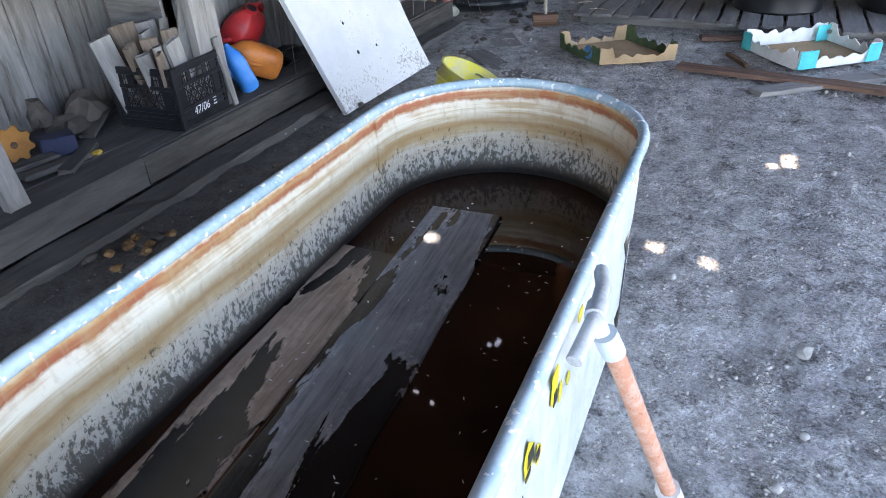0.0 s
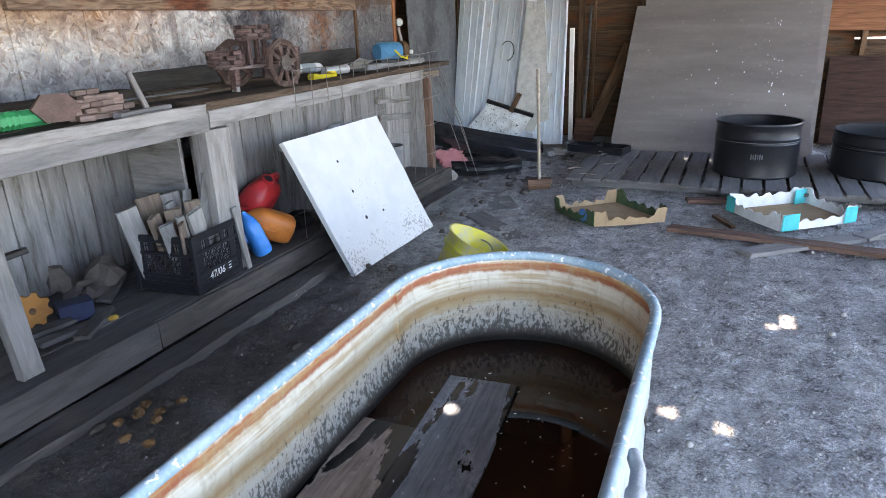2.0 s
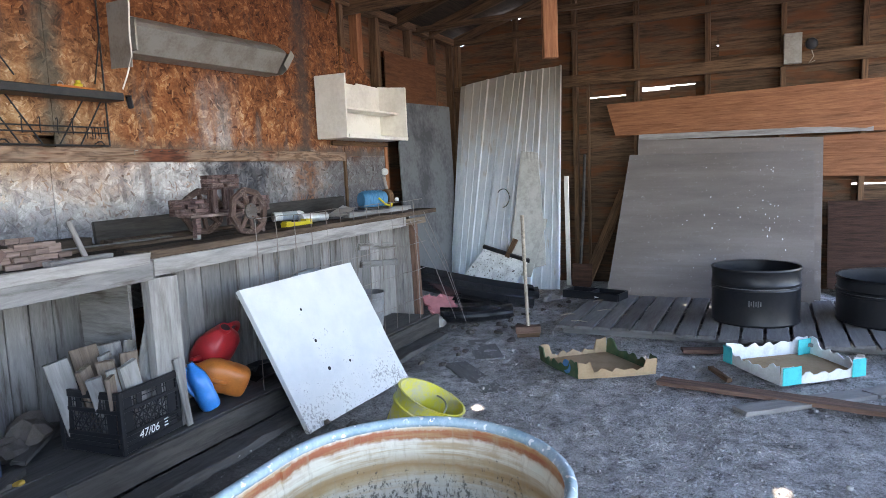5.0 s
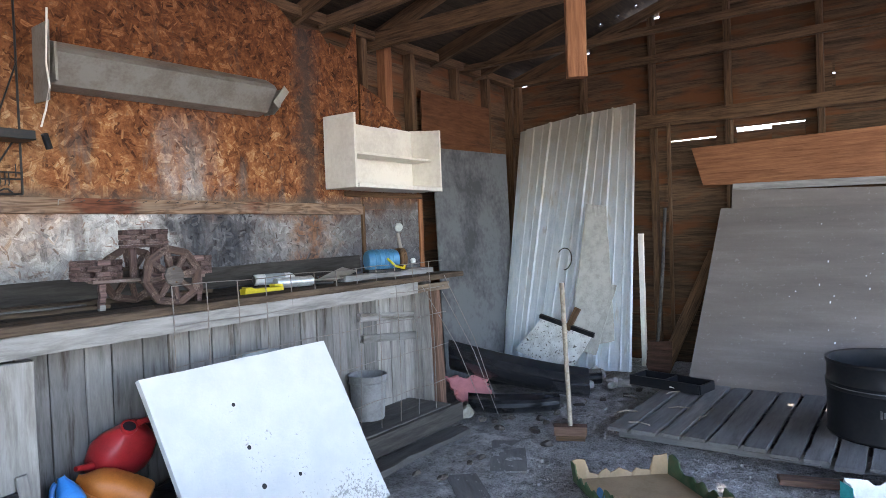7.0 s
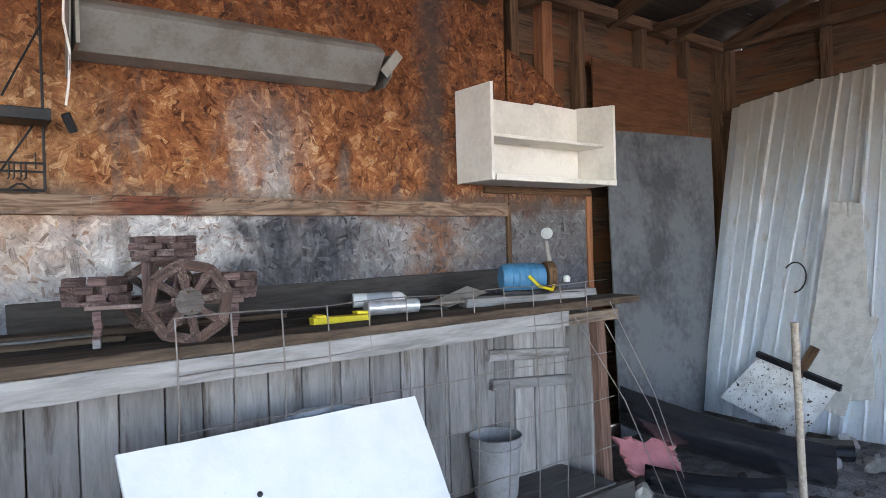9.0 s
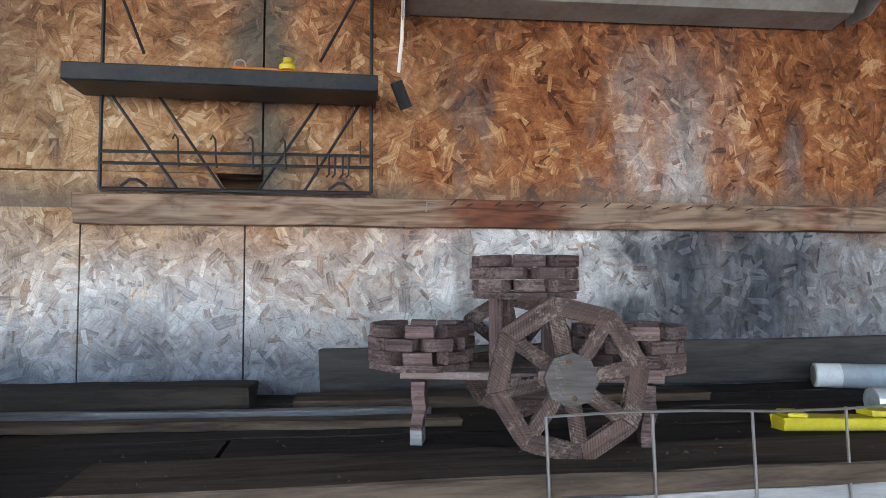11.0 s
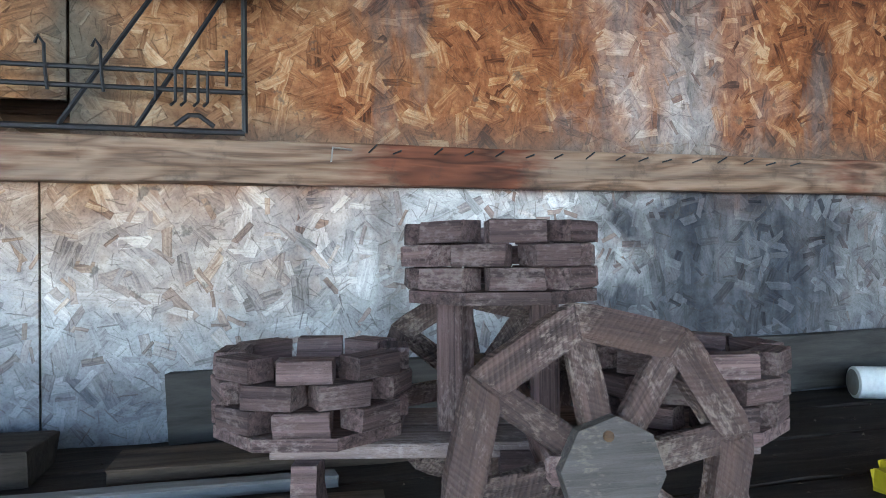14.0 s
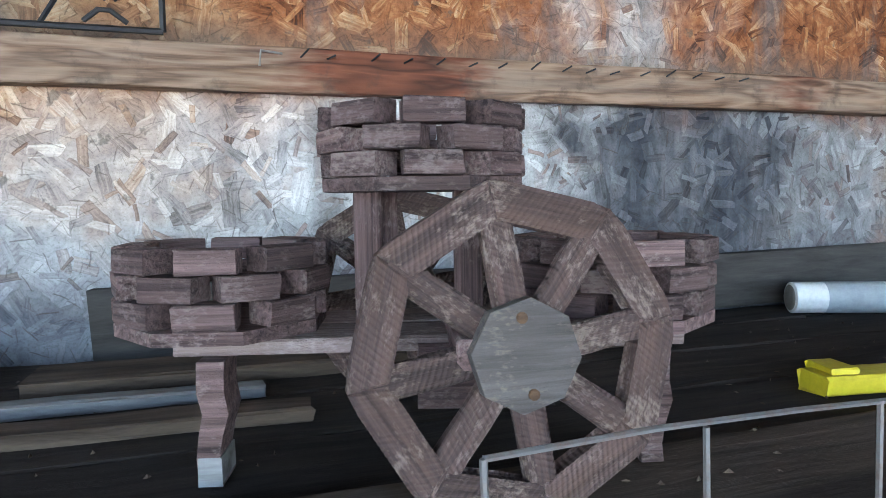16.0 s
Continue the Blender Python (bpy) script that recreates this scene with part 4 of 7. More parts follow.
def roof():
    top = structure("roof", "dark board roof on rafters with small holes of daylight", "roof")
    cosr = math.cos(math.atan(SLOPE))
    rnd = random.Random(5)
    w = 0.2

    def deck(x0, x1, y0, y1):
        if x1 - x0 < 0.01 or y1 - y0 < 0.004:
            return
        ym = (y0 + y1) / 2
        s = -SLOPE if ym > RIDGE_Y else SLOPE
        z0, z1 = roof_z(y0) + 0.01, roof_z(y1) + 0.01
        bm = bmesh.new()
        loft(bm, [[(x0, y0, z0), (x1, y0, z0), (x1, y1, z1), (x0, y1, z1)], [(x0, y0, z0 + 0.025), (x1, y0, z0 + 0.025), (x1, y1, z1 + 0.025), (x0, y1, z1 + 0.025)]])
        part("roof_board", bm, ROOF_WOOD, top)

    y = YS - 0.35
    rows = []
    while y < YN + 0.3:
        y2 = y + w
        if y < RIDGE_Y < y2:
            rows += [(y, RIDGE_Y), (RIDGE_Y, y2)]
        else:
            rows.append((y, y2))
        y = y2
    for y0, y1 in rows:
        hs = sorted(h for h in HOLES if y0 <= h[1] < y1)
        x = XW - 0.3
        for hx, hy, a, b in hs:
            if hx - a / 2 < x:
                continue
            deck(x, hx - a / 2, y0, y1)
            lo, hi = max(hy - b / 2, y0), min(hy + b / 2, y1)
            deck(hx - a / 2, hx + a / 2, y0, lo)
            deck(hx - a / 2, hx + a / 2, hi, y1)
            x = hx + a / 2
        deck(x, XE + 0.3, y0, y1)
    for x in (-1.4, -0.2, 1.0, 2.1, 3.25, 4.15, 5.0, 5.78, 6.6, 7.3):
        for y0 in (YN, YS):
            beam("rafter", (x, y0, roof_z(y0) - 0.055), (x, RIDGE_Y, roof_z(RIDGE_Y) - 0.055), 0.05, 0.11, BROWN_WOOD, top, (0, 0, 1))
    beam("ridge_board", (XW, RIDGE_Y, roof_z(RIDGE_Y) - 0.09), (XE, RIDGE_Y, roof_z(RIDGE_Y) - 0.09), 0.035, 0.16, BROWN_WOOD, top)
    beam("tie_beam", (5.75, YN, 2.79), (5.75, YS, 2.79), 0.05, 0.13, BROWN_WOOD, top)
    beam("tie_beam", (7.0, YN, 2.8), (7.0, YS, 2.8), 0.06, 0.05, BROWN_WOOD, top)
    beam("tie_beam", (0.4, YN, 2.79), (0.4, YS, 2.79), 0.05, 0.13, BROWN_WOOD, top)
    beam("brace", (5.2, YN - 0.05, 2.78), (5.75, 2.2, 3.15), 0.05, 0.1, BROWN_WOOD, top)
    beam("hanging_timber", (4.67, 1.51, 3.55), (4.665, 1.51, 1.965), 0.09, 0.04, ORANGE_WOOD, top, (0.8, 0.6, 0), "orange sawn timber hanging from the rafters")


# ---- bench ----
def bench():
    ob = thing("workbench", (3.6, 3.2, 0), "long weathered grey plank workbench with low shelf", "workbench")
    rnd = random.Random(8)
    x0, x1 = -0.6, 5.6
    # top boards, with their ends staggered
    rows = [(2.79, 2.96), (2.965, 3.13), (3.135, 3.3), (3.305, 3.46), (3.465, 3.6)]
    for i, (a, b) in enumerate(rows):
        cut = 2.72 + 0.25 * math.sin(i * 2.3)
        if i == 0:
            cut = 2.73
        for u, v in ((x0, cut - 0.004), (cut, x1 - 0.1 * (i % 2))):
            beam("top_board", (u, (a + b) / 2, 0.985 + (0.012 if u > x0 and i == 0 else 0)), (v, (a + b) / 2, 0.985 + (0.012 if u > x0 and i == 0 else 0)), b - a, 0.035, FRONT_WOOD if (i == 0 and u > x0) else BENCH_TOP_WOOD, ob, wob=0.002)
    beam("edge_board", (x0, 2.797, 0.985), (2.72, 2.797, 0.985), 0.05, 0.03, PALE_WOOD, ob, (0, 1, 0), wob=0.003)
    beam("apron", (x0, 2.815, 0.925), (2.74, 2.815, 0.925), 0.085, 0.035, GREY_WOOD, ob, (0, 1, 0))
    beam("apron", (2.745, 2.81, 0.938), (5.1, 2.82, 0.944), 0.075, 0.035, APRON_WOOD, ob, (0, 1, 0), wob=0.002)
    beam("apron", (4.3, 2.855, 0.935), (5.5, 2.855, 0.925), 0.05, 0.03, LEDGE_WOOD, ob, (0, 1, 0), wob=0.002)
    for x, w in ((1.7, 0.08), (2.8, 0.16)):
        beam("post", (x, 2.83, 0.17), (x - (0.05 if w < 0.1 else 0), 2.83, 0.885), w, 0.05, PALE_WOOD, ob, (0, 1, 0), "pale grey post")
    beam("post", (5.47, 2.92, 0.0), (5.44, 2.93, 0.94), 0.07, 0.05, RUST_WOOD, ob, (0, 1, 0))
    # plank back under the top
    x = x0
    while x < 5.4:
        w = rnd.uniform(0.11, 0.17)
        yb = 3.5 if x < 2.93 else 3.12
        if x < 2.93 < x + w:
            w = 2.935 - x
        # paler wood past x 4.95 stands for the brighter light at this end
        beam("plank", (x + w / 2, yb + rnd.uniform(-0.004, 0.004), 0.05), (x + w / 2, yb, 0.965), w - 0.005, 0.02, APRON_WOOD if x > 4.95 else GREY_WOOD, ob, (0, 1, 0))
        x += w
    for a, b in ((2.95, 3.03), (3.035, 3.12)):
        beam("plank", (5.425, (a + b) / 2, 0.05), (5.425, (a + b) / 2, 0.96), b - a, 0.02, APRON_WOOD, ob, (1, 0, 0))
    beam("shelf_divider", (2.87, 3.13, 0.565), (2.87, 3.5, 0.565), 0.8, 0.02, GREY_WOOD, ob, (1, 0, 0))
    # low shelf
    for a, b in ((2.76, 2.93), (2.935, 3.1), (3.105, 3.28), (3.285, 3.47)):
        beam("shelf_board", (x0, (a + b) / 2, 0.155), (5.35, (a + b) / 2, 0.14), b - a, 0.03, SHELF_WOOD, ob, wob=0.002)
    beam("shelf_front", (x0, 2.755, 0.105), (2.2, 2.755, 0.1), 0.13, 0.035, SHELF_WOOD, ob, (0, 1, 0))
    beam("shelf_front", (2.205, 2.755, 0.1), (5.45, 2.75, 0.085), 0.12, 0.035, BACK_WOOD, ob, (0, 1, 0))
    beam("ground_sill", (x0, 2.66, 0.0), (5.3, 2.66, -0.005), 0.14, 0.06, SHELF_WOOD, ob, wob=0.006)
    for z, u, v in ((0.74, 4.86, 5.4), (0.6, 4.88, 5.42)):
        beam("slat", (u, 3.09, z + 0.03), (v, 3.09, z - 0.02), 0.05, 0.03, GREY_WOOD, ob, (0, 1, 0))
    return ob


# ---- stock tank ----
TX0, TX1, TYC, TR = 0.87, 1.955, 1.083, 0.365


def stadium(r, z, n=20):
    pts = []
    for i in range(n + 1):
        a = -math.pi / 2 + math.pi * i / n
        pts.append((TX1 + r * math.cos(a), TYC + r * math.sin(a), z))
    for i in range(1, 8):
        pts.append((TX1 + (TX0 - TX1) * i / 8, TYC + r, z))
    for i in range(n + 1):
        a = math.pi / 2 + math.pi * i / n
        pts.append((TX0 + r * math.cos(a), TYC + r * math.sin(a), z))
    for i in range(1, 8):
        pts.append((TX0 + (TX1 - TX0) * i / 8, TYC - r, z))
    return pts


def tank():
    ob = thing("stock_tank", (1.41, TYC, 0), "oval galvanised stock tank with rust-banded inside", "tank")
    prof = [(0.0, TR - 0.01), (0.06, TR - 0.005), (0.1, TR - 0.013), (0.14, TR - 0.004), (0.3, TR - 0.004), (0.34, TR - 0.012), (0.38, TR - 0.003), (0.5, TR - 0.002), (0.525, TR - 0.009), (0.55, TR), (0.6, TR)]
    bm = bmesh.new()
    loft(bm, [stadium(r, z) for z, r in prof])
    # open the top of the outer shell
    bm.faces.ensure_lookup_table()
    bmesh.ops.delete(bm, geom=[f for f in bm.faces if len(f.verts) > 8 and f.calc_center_median().z > 0.5], context="FACES")
    part("outer_shell", bm, TANK_OUT, ob, "pale blue-grey galvanised outside", smooth=True)
    bm = bmesh.new()
    loft(bm, [stadium(r - 0.006, z) for z, r in prof])
    bm.faces.ensure_lookup_table()
    bmesh.ops.delete(bm, geom=[f for f in bm.faces if len(f.verts) > 8 and f.calc_center_median().z > 0.5], context="FACES")
    part("lining", bm, TANK_IN, ob, "cream inside with rust bands and black scum", smooth=True)
    pts = stadium(TR - 0.003, 0.603)
    pts = [(x, y, z + 0.003 * noise.noise((x * 3, y * 3, 0))) for x, y, z in pts]
    part("rim", tube_bm(pts, 0.0145, 10, True), RIM, ob, "rolled blue-grey galvanised rim", smooth=True)
    for x, y in ((1.945, TYC + TR - 0.009), (1.945, TYC - TR + 0.009)):
        bm = bmesh.new()
        loft(bm, [[(x - 0.017, y - 0.005, z), (x + 0.017, y - 0.005, z), (x + 0.017, y + 0.005, z), (x - 0.017, y + 0.005, z)] for z in (0.05, 0.3, 0.45, 0.585)])
        part("seam_strip", bm, TANK_IN, ob)
    w = part("water", poly_bm([(x, y) for x, y, z in stadium(TR - 0.012, 0)], 0.004), WATER, None, "", pose(0, 0, 0.304))
    tagged(w, "still dark brown water standing in the tank", "water", kind="structure")
    for p, q, wd, mat, lab in (((0.62, 1.095, 0.292), (1.985, 1.19, 0.296), 0.215, WET_GREY, "broad dark half-wet plank floating in the tank"), ((0.6, 1.305, 0.288), (1.7, 1.358, 0.293), 0.165, WET_BROWN, "narrow brown half-wet plank floating in the tank")):
        m, L = frame_of(p, q)
        b = part("floating_plank", plank_bm(L, wd, 0.045, 0.004, 0.003), mat, None, "", m)
        tagged(b, lab, "plank", "planks in the tank")


# ---- leaning panel and sheets ----
def quad_slab(name, corners, t, mat, label, category, nx=10, ny=10, wob=0.0, own=False):
    """A slab from its four front corners (tl, tr, br, bl), t thick behind them; own: grain along its top edge."""
    tl, tr, br, bl = map(Vector, corners)
    m = None
    if own:
        x = (tr - tl).normalized()
        z = x.cross(bl - tl).normalized()
        m = Matrix((x, z.cross(x), z)).transposed().to_4x4()
        m.translation = tl
        tl, tr, br, bl = (m.inverted() @ p for p in (tl, tr, br, bl))
    n = (tr - tl).cross(bl - tl).normalized()
    bm = bmesh.new()
    front, back = [], []
    for j in range(ny + 1):
        rf, rb = [], []
        for i in range(nx + 1):
            u, v = i / nx, j / ny
            p = tl.lerp(tr, u).lerp(bl.lerp(br, u), v)
            ed = 1.0 if i in (0, nx) or j in (0, ny) else 0.0
            p = p + Vector((random.uniform(-1, 1), random.uniform(-1, 1), random.uniform(-1, 1))) * wob * ed
            rf.append(bm.verts.new(p))
            rb.append(bm.verts.new(p + n * t))
        front.append(rf)
        back.append(rb)
    for j in range(ny):
        for i in range(nx):
            bm.faces.new((front[j][i], front[j + 1][i], front[j + 1][i + 1], front[j][i + 1]))
            bm.faces.new((back[j][i], back[j][i + 1], back[j + 1][i + 1], back[j + 1][i]))
    for i in range(nx):
        bm.faces.new((front[0][i], front[0][i + 1], back[0][i + 1], back[0][i]))
        bm.faces.new((front[ny][i + 1], front[ny][i], back[ny][i], back[ny][i + 1]))
    for j in range(ny):
        bm.faces.new((front[j + 1][0], front[j][0], back[j][0], back[j + 1][0]))
        bm.faces.new((front[j][nx], front[j + 1][nx], back[j + 1][nx], back[j][nx]))
    ob = part(name, bm, mat, None, "", m)
    if label:
        tagged(ob, label, category)
    return ob


def corrugated(name, corners, mat, label, ribs, parent=None):
    tl, tr, br, bl = map(Vector, corners)
    n = (tr - tl).cross(bl - tl).normalized() * -1
    bm = bmesh.new()
    prof = []
    for k in range(ribs):
        a = k / ribs
        for u, h in ((0.0, 0), (0.28, 0), (0.32, 0.006), (0.36, 0), (0.62, 0), (0.66, 0.006), (0.7, 0), (0.86, 0), (0.9, 0.022), (0.96, 0.022)):
            prof.append((a + u / ribs, h))
    prof.append((1.0, 0.0))
    rows = []
    for j in range(9):
        v = j / 8
        rows.append([bm.verts.new(tl.lerp(tr, u).lerp(bl.lerp(br, u), v) + n * (h + 0.004 * noise.noise((u * 5, v * 4, ribs)))) for u, h in prof])
    for a, b in zip(rows, rows[1:]):
        for i in range(len(prof) - 1):
            bm.faces.new((a[i], b[i], b[i + 1], a[i + 1]))
    geo = bmesh.ops.solidify(bm, geom=bm.faces[:], thickness=0.0015)
    return part(name, bm, mat, parent, label)
ground()
pebbles()
shell()
osb_panels()
roof()
bench()
tank()
# ---- panel, sheets and boards leaning about ----
wp = quad_slab("leaning_whiteboard", ((3.24, 2.775, 0.745), (4.2, 2.73, 0.755), (4.275, 2.39, 0.0), (3.3, 2.43, 0.0)), 0.03, WHITE_BOARD, "chalky white board with dark holes leaning on the workbench", "panel", wob=0.002)


def on_panel(u, v, off=0.0):
    tl, tr, br, bl = map(Vector, ((3.24, 2.775, 0.745), (4.2, 2.73, 0.755), (4.275, 2.39, 0.0), (3.3, 2.43, 0.0)))
    n = (bl - tl).cross(tr - tl).normalized()
    return tl.lerp(tr, u).lerp(bl.lerp(br, u), v) + n * off, n


# black discs put in for the darkness inside drilled holes
for hu, hv, hr in ((0.36, 0.235, 0.009), (0.355, 0.47, 0.01), (0.355, 0.68, 0.012), (0.55, 0.69, 0.009)):
    c, n = on_panel(hu, hv, 0.0015)
    part("hole", lathe([(hr * 0.4, 0.0), (hr, 0.001), (hr * 0.7, 0.002)], 12), BLACK_PLASTIC, wp, "black disc standing in for a drilled hole", Matrix.Translation(c) @ n.to_track_quat("Z", "Y").to_matrix().to_4x4(), True)
beam("frame_strip", (3.26, 2.81, 0.71), (4.18, 2.77, 0.72), 0.04, 0.03, PALE_WOOD, wp, (0, 1, 0))

tin_wall = thing("roofing_sheets", (7.25, 2.8, 0), "pale galvanised roofing sheets leaning on the end wall", "metal sheet")
corrugated("sheet", ((7.835, 3.5, 2.29), (7.845, 2.95, 2.34), (7.27, 2.98, 0.02), (7.25, 3.47, 0.02)), STEEL_SHEET, "", 3, tin_wall)
corrugated("sheet", ((7.79, 3.41, 2.3), (7.81, 2.84, 2.375), (7.225, 3.03, 0.02), (7.22, 3.42, 0.03)), STEEL_SHEET, "", 2, tin_wall)
corrugated("sheet", ((7.785, 2.88, 2.365), (7.80, 2.285, 2.4), (7.21, 2.19, 0.05), (7.2, 3.1, 0.02)), STEEL_SHEET, "", 3, tin_wall)
fib = quad_slab("sheet_offcut", ((7.50, 2.67, 1.5), (7.50, 2.48, 1.47), (7.24, 2.34, 0.3), (7.2, 2.75, 0.2)), 0.006, painted("speckled_grey_sheet", (0.5, 0.49, 0.45), 0.8, (0.3, 0.28, 0.25), 0.7, 16.0), "speckled grey sheet offcut leaning on roofing sheets", "sheet", wob=0.004)
offcut = quad_slab("board_offcut", ((7.36, 2.58, 0.8), (7.345, 2.345, 0.77), (7.2, 2.5, 0.17), (7.2, 2.68, 0.2)), 0.006, painted("speckled_pale_sheet", (0.46, 0.45, 0.41), 0.8, (0.3, 0.28, 0.25), 0.6, 16.0), "pale tapered sheet offcut leaning on roofing sheets", "sheet", wob=0.003)
hoop = part("wire_hoop", tube_bm([(7.40 + 0.25 * 0.09 * math.sin(a), 2.86 - 0.075 * math.cos(a) * 1.0, 1.0 + 0.1 * math.sin(a)) for a in [(-1.5 + 4.0 * i / 14) for i in range(15)]], 0.005, 6), BLACK_METAL)
tagged(hoop, "bent black wire hoop hung on the roofing sheets", "wire")

quad_slab("plywood_sheet", ((7.9, 1.5, 1.56), (7.93, -0.2, 1.49), (7.45, -0.17, 0.0), (7.4, 1.5, 0.0)), 0.015, PLYWOOD, "large dusty grey plywood sheet behind another sheet", "plywood")
ply = quad_slab("plywood_sheet", ((7.855, 1.586, 1.405), (7.83, -0.12, 1.36), (6.86, -0.08, 0.07), (6.853, 1.64, 0.075)), 0.015, PLYWOOD, "large dusty grey plywood sheet with white bird droppings", "plywood")
rnd = random.Random(21)
for i in range(46):
    if i < 18:
        u, v = 0.79 + rnd.gauss(0, 0.03), rnd.uniform(0.1, 0.55)
    else:
        u, v = rnd.uniform(0.35, 0.97), rnd.betavariate(2, 1.6)
    tl, tr, br, bl = Vector((7.855, 1.586, 1.405)), Vector((7.83, -0.12, 1.36)), Vector((6.86, -0.08, 0.07)), Vector((6.853, 1.64, 0.075))
    n = (bl - tl).cross(tr - tl).normalized()
    c = tl.lerp(tr, u).lerp(bl.lerp(br, u), v) + n * 0.001
    d = (bl - tl).normalized()
    r = rnd.uniform(0.002, 0.0055)
    m = Matrix((d, n.cross(d), n)).transposed().to_4x4()
    m.translation = c
    bm = lathe([(r, 0), (r * 0.8, 0.0012)], 8)
    bmesh.ops.scale(bm, vec=(rnd.uniform(1, 2.6), 1, 1), verts=bm.verts)
    part("dropping", bm, WHITE_PAINT, ply, "white bird dropping", m)

ob = quad_slab("fir_board", ((7.92, 1.835, 1.955), (7.9, -0.75, 2.0), (7.92, -0.75, 1.52), (7.93, 1.745, 1.62)), 0.018, ORANGE_WOOD, "wide orange fir board nailed across the end wall", "board", 16, 3, own=True)
beam_ob = beam("pale_batten", (7.935, 1.5, 1.585), (7.935, -0.6, 1.55), 0.06, 0.03, PALE_WOOD, None, (1, 0, 0))
tagged(beam_ob, "pale wooden batten along the end wall", "batten")
quad_slab("tan_board", ((7.93, -0.2, 1.5), (7.93, -1.4, 1.5), (7.93, -1.4, 1.08), (7.93, -0.2, 1.12)), 0.015, ORANGE_WOOD, "tan board panel on the end wall", "board", own=True)
quad_slab("cupboard_door", ((7.9, -0.25, 0.88), (7.9, -1.2, 0.88), (7.8, -1.2, 0.05), (7.8, -0.25, 0.05)), 0.02, DOOR_WOOD, "brown wooden door leaning on the end wall", "door", own=True)
quad_slab("dark_sheet", ((6.3, 3.52, 2.0), (7.62, 3.56, 2.05), (7.52, 3.46, 0.02), (6.25, 3.42, 0.02)), 0.01, DARK_SHEET, "dark grey sheet leaning against the wall studs", "sheet")
for p, q, w, t, mat, lab, nm in (
        ((7.5, 2.17, 0.05), (7.58, 2.2, 1.21), 0.045, 0.03, CREAM, "white painted post leaning beside the roofing sheets", "white_post"),
        ((7.45, 2.0, 0.02), (7.95, 1.66, 1.02), 0.11, 0.035, BROWN_WOOD, "brown plank leaning against the end wall", "leaning_plank"),
        ((7.9, 2.03, 0.02), (7.92, 2.03, 2.2), 0.03, 0.03, BROWN_WOOD, "dark stick standing by the end wall", "leaning_stick")):
    tagged(beam(nm, p, q, w, t, mat, None, (1, 0, 0)), lab, "plank")

# spade with a broad rusty blade
spade = thing("spade", (7.3, 2.0, 0.05), "old spade with grey shaft leaning on the wall", "spade")
part("shaft", tube_bm([(7.33, 2.0, 0.3), (7.6, 2.03, 0.8), (7.9, 2.075, 1.43)], 0.016, 8), BACK_WOOD, spade)
part("blade", poly_bm([(-0.1, 0.26), (0.1, 0.26), (0.105, 0.05), (0.07, -0.02), (-0.07, -0.02), (-0.105, 0.05)], 0.004), DOOR_WOOD, spade, "rust-brown steel blade", Matrix.Translation((7.26, 1.98, 0.06)) @ Euler((radians(75), 0, radians(-90))).to_matrix().to_4x4())

# snow shovel
shovel = thing("snow_shovel", (7.2, 2.85, 0), "scuffed white snow shovel blade with broken handle", "shovel")
blade = quad_slab("blade", ((7.225, 3.01, 0.478), (7.19, 2.52, 0.345), (7.1, 2.70, 0.01), (7.14, 3.265, 0.167)), 0.004, painted("scuffed_white_metal", (0.78, 0.78, 0.75), 0.5, (0.2, 0.17, 0.14), 0.5, 10.0, 0.0, 0.1, (0.07, 0.055, 0.045)), "", "")
blade.parent = shovel
blade.matrix_basis = world_of(shovel).inverted()
beam("blade_top", (7.215, 3.03, 0.49), (7.18, 2.5, 0.345), 0.04, 0.03, BLACK_METAL, shovel, (1, 0, 0.3), "dark rolled blade top")
beam("handle", (7.19, 2.755, 0.38), (7.23, 2.665, 0.57), 0.05, 0.04, BROWN_WOOD, shovel, (1, 0, 0), "broken wooden handle")

# broom standing on the floor
broom = thing("push_broom", (5.48, 1.975, 0), "push broom with pale handle and wooden head", "broom")
part("handle", tube_bm([(5.485, 1.972, 0.05), (5.47, 1.98, 0.5), (5.452, 1.985, 0.955)], 0.014, 10), HANDLE_WOOD, broom, smooth=True)
beam("head", (5.52, 1.885, 0.058), (5.45, 2.06, 0.058), 0.085, 0.055, RUST_WOOD, broom, (0, 0, 1), "tan wooden head")
beam("bristles", (5.517, 1.892, 0.015), (5.453, 2.052, 0.015), 0.07, 0.034, BROWN_WOOD, broom, (0, 0, 1))

# junction box
jb = thing("junction_box", (7.93, 0.02, 2.17), "grey metal electrical box on the wall girt", "electrical box")
beam("case", (7.9, 0.15, 2.33), (7.9, 0.0, 2.33), 0.28, 0.09, GREY_STEEL, jb, (1, 0, 0))
part("meter", lathe([(0.05, 0), (0.055, 0.03), (0.05, 0.05), (0.02, 0.06)], 16), BLACK_METAL, jb, "round meter with wires", Matrix.Translation((7.92, -0.08, 2.36)) @ Euler((0, radians(-90), 0)).to_matrix().to_4x4(), True)
part("cable", tube_bm([(7.88, -0.08, 2.3), (7.87, -0.1, 2.24), (7.9, -0.06, 2.18), (7.87, -0.11, 2.2)], 0.005, 6), HANDLE_WOOD, jb)


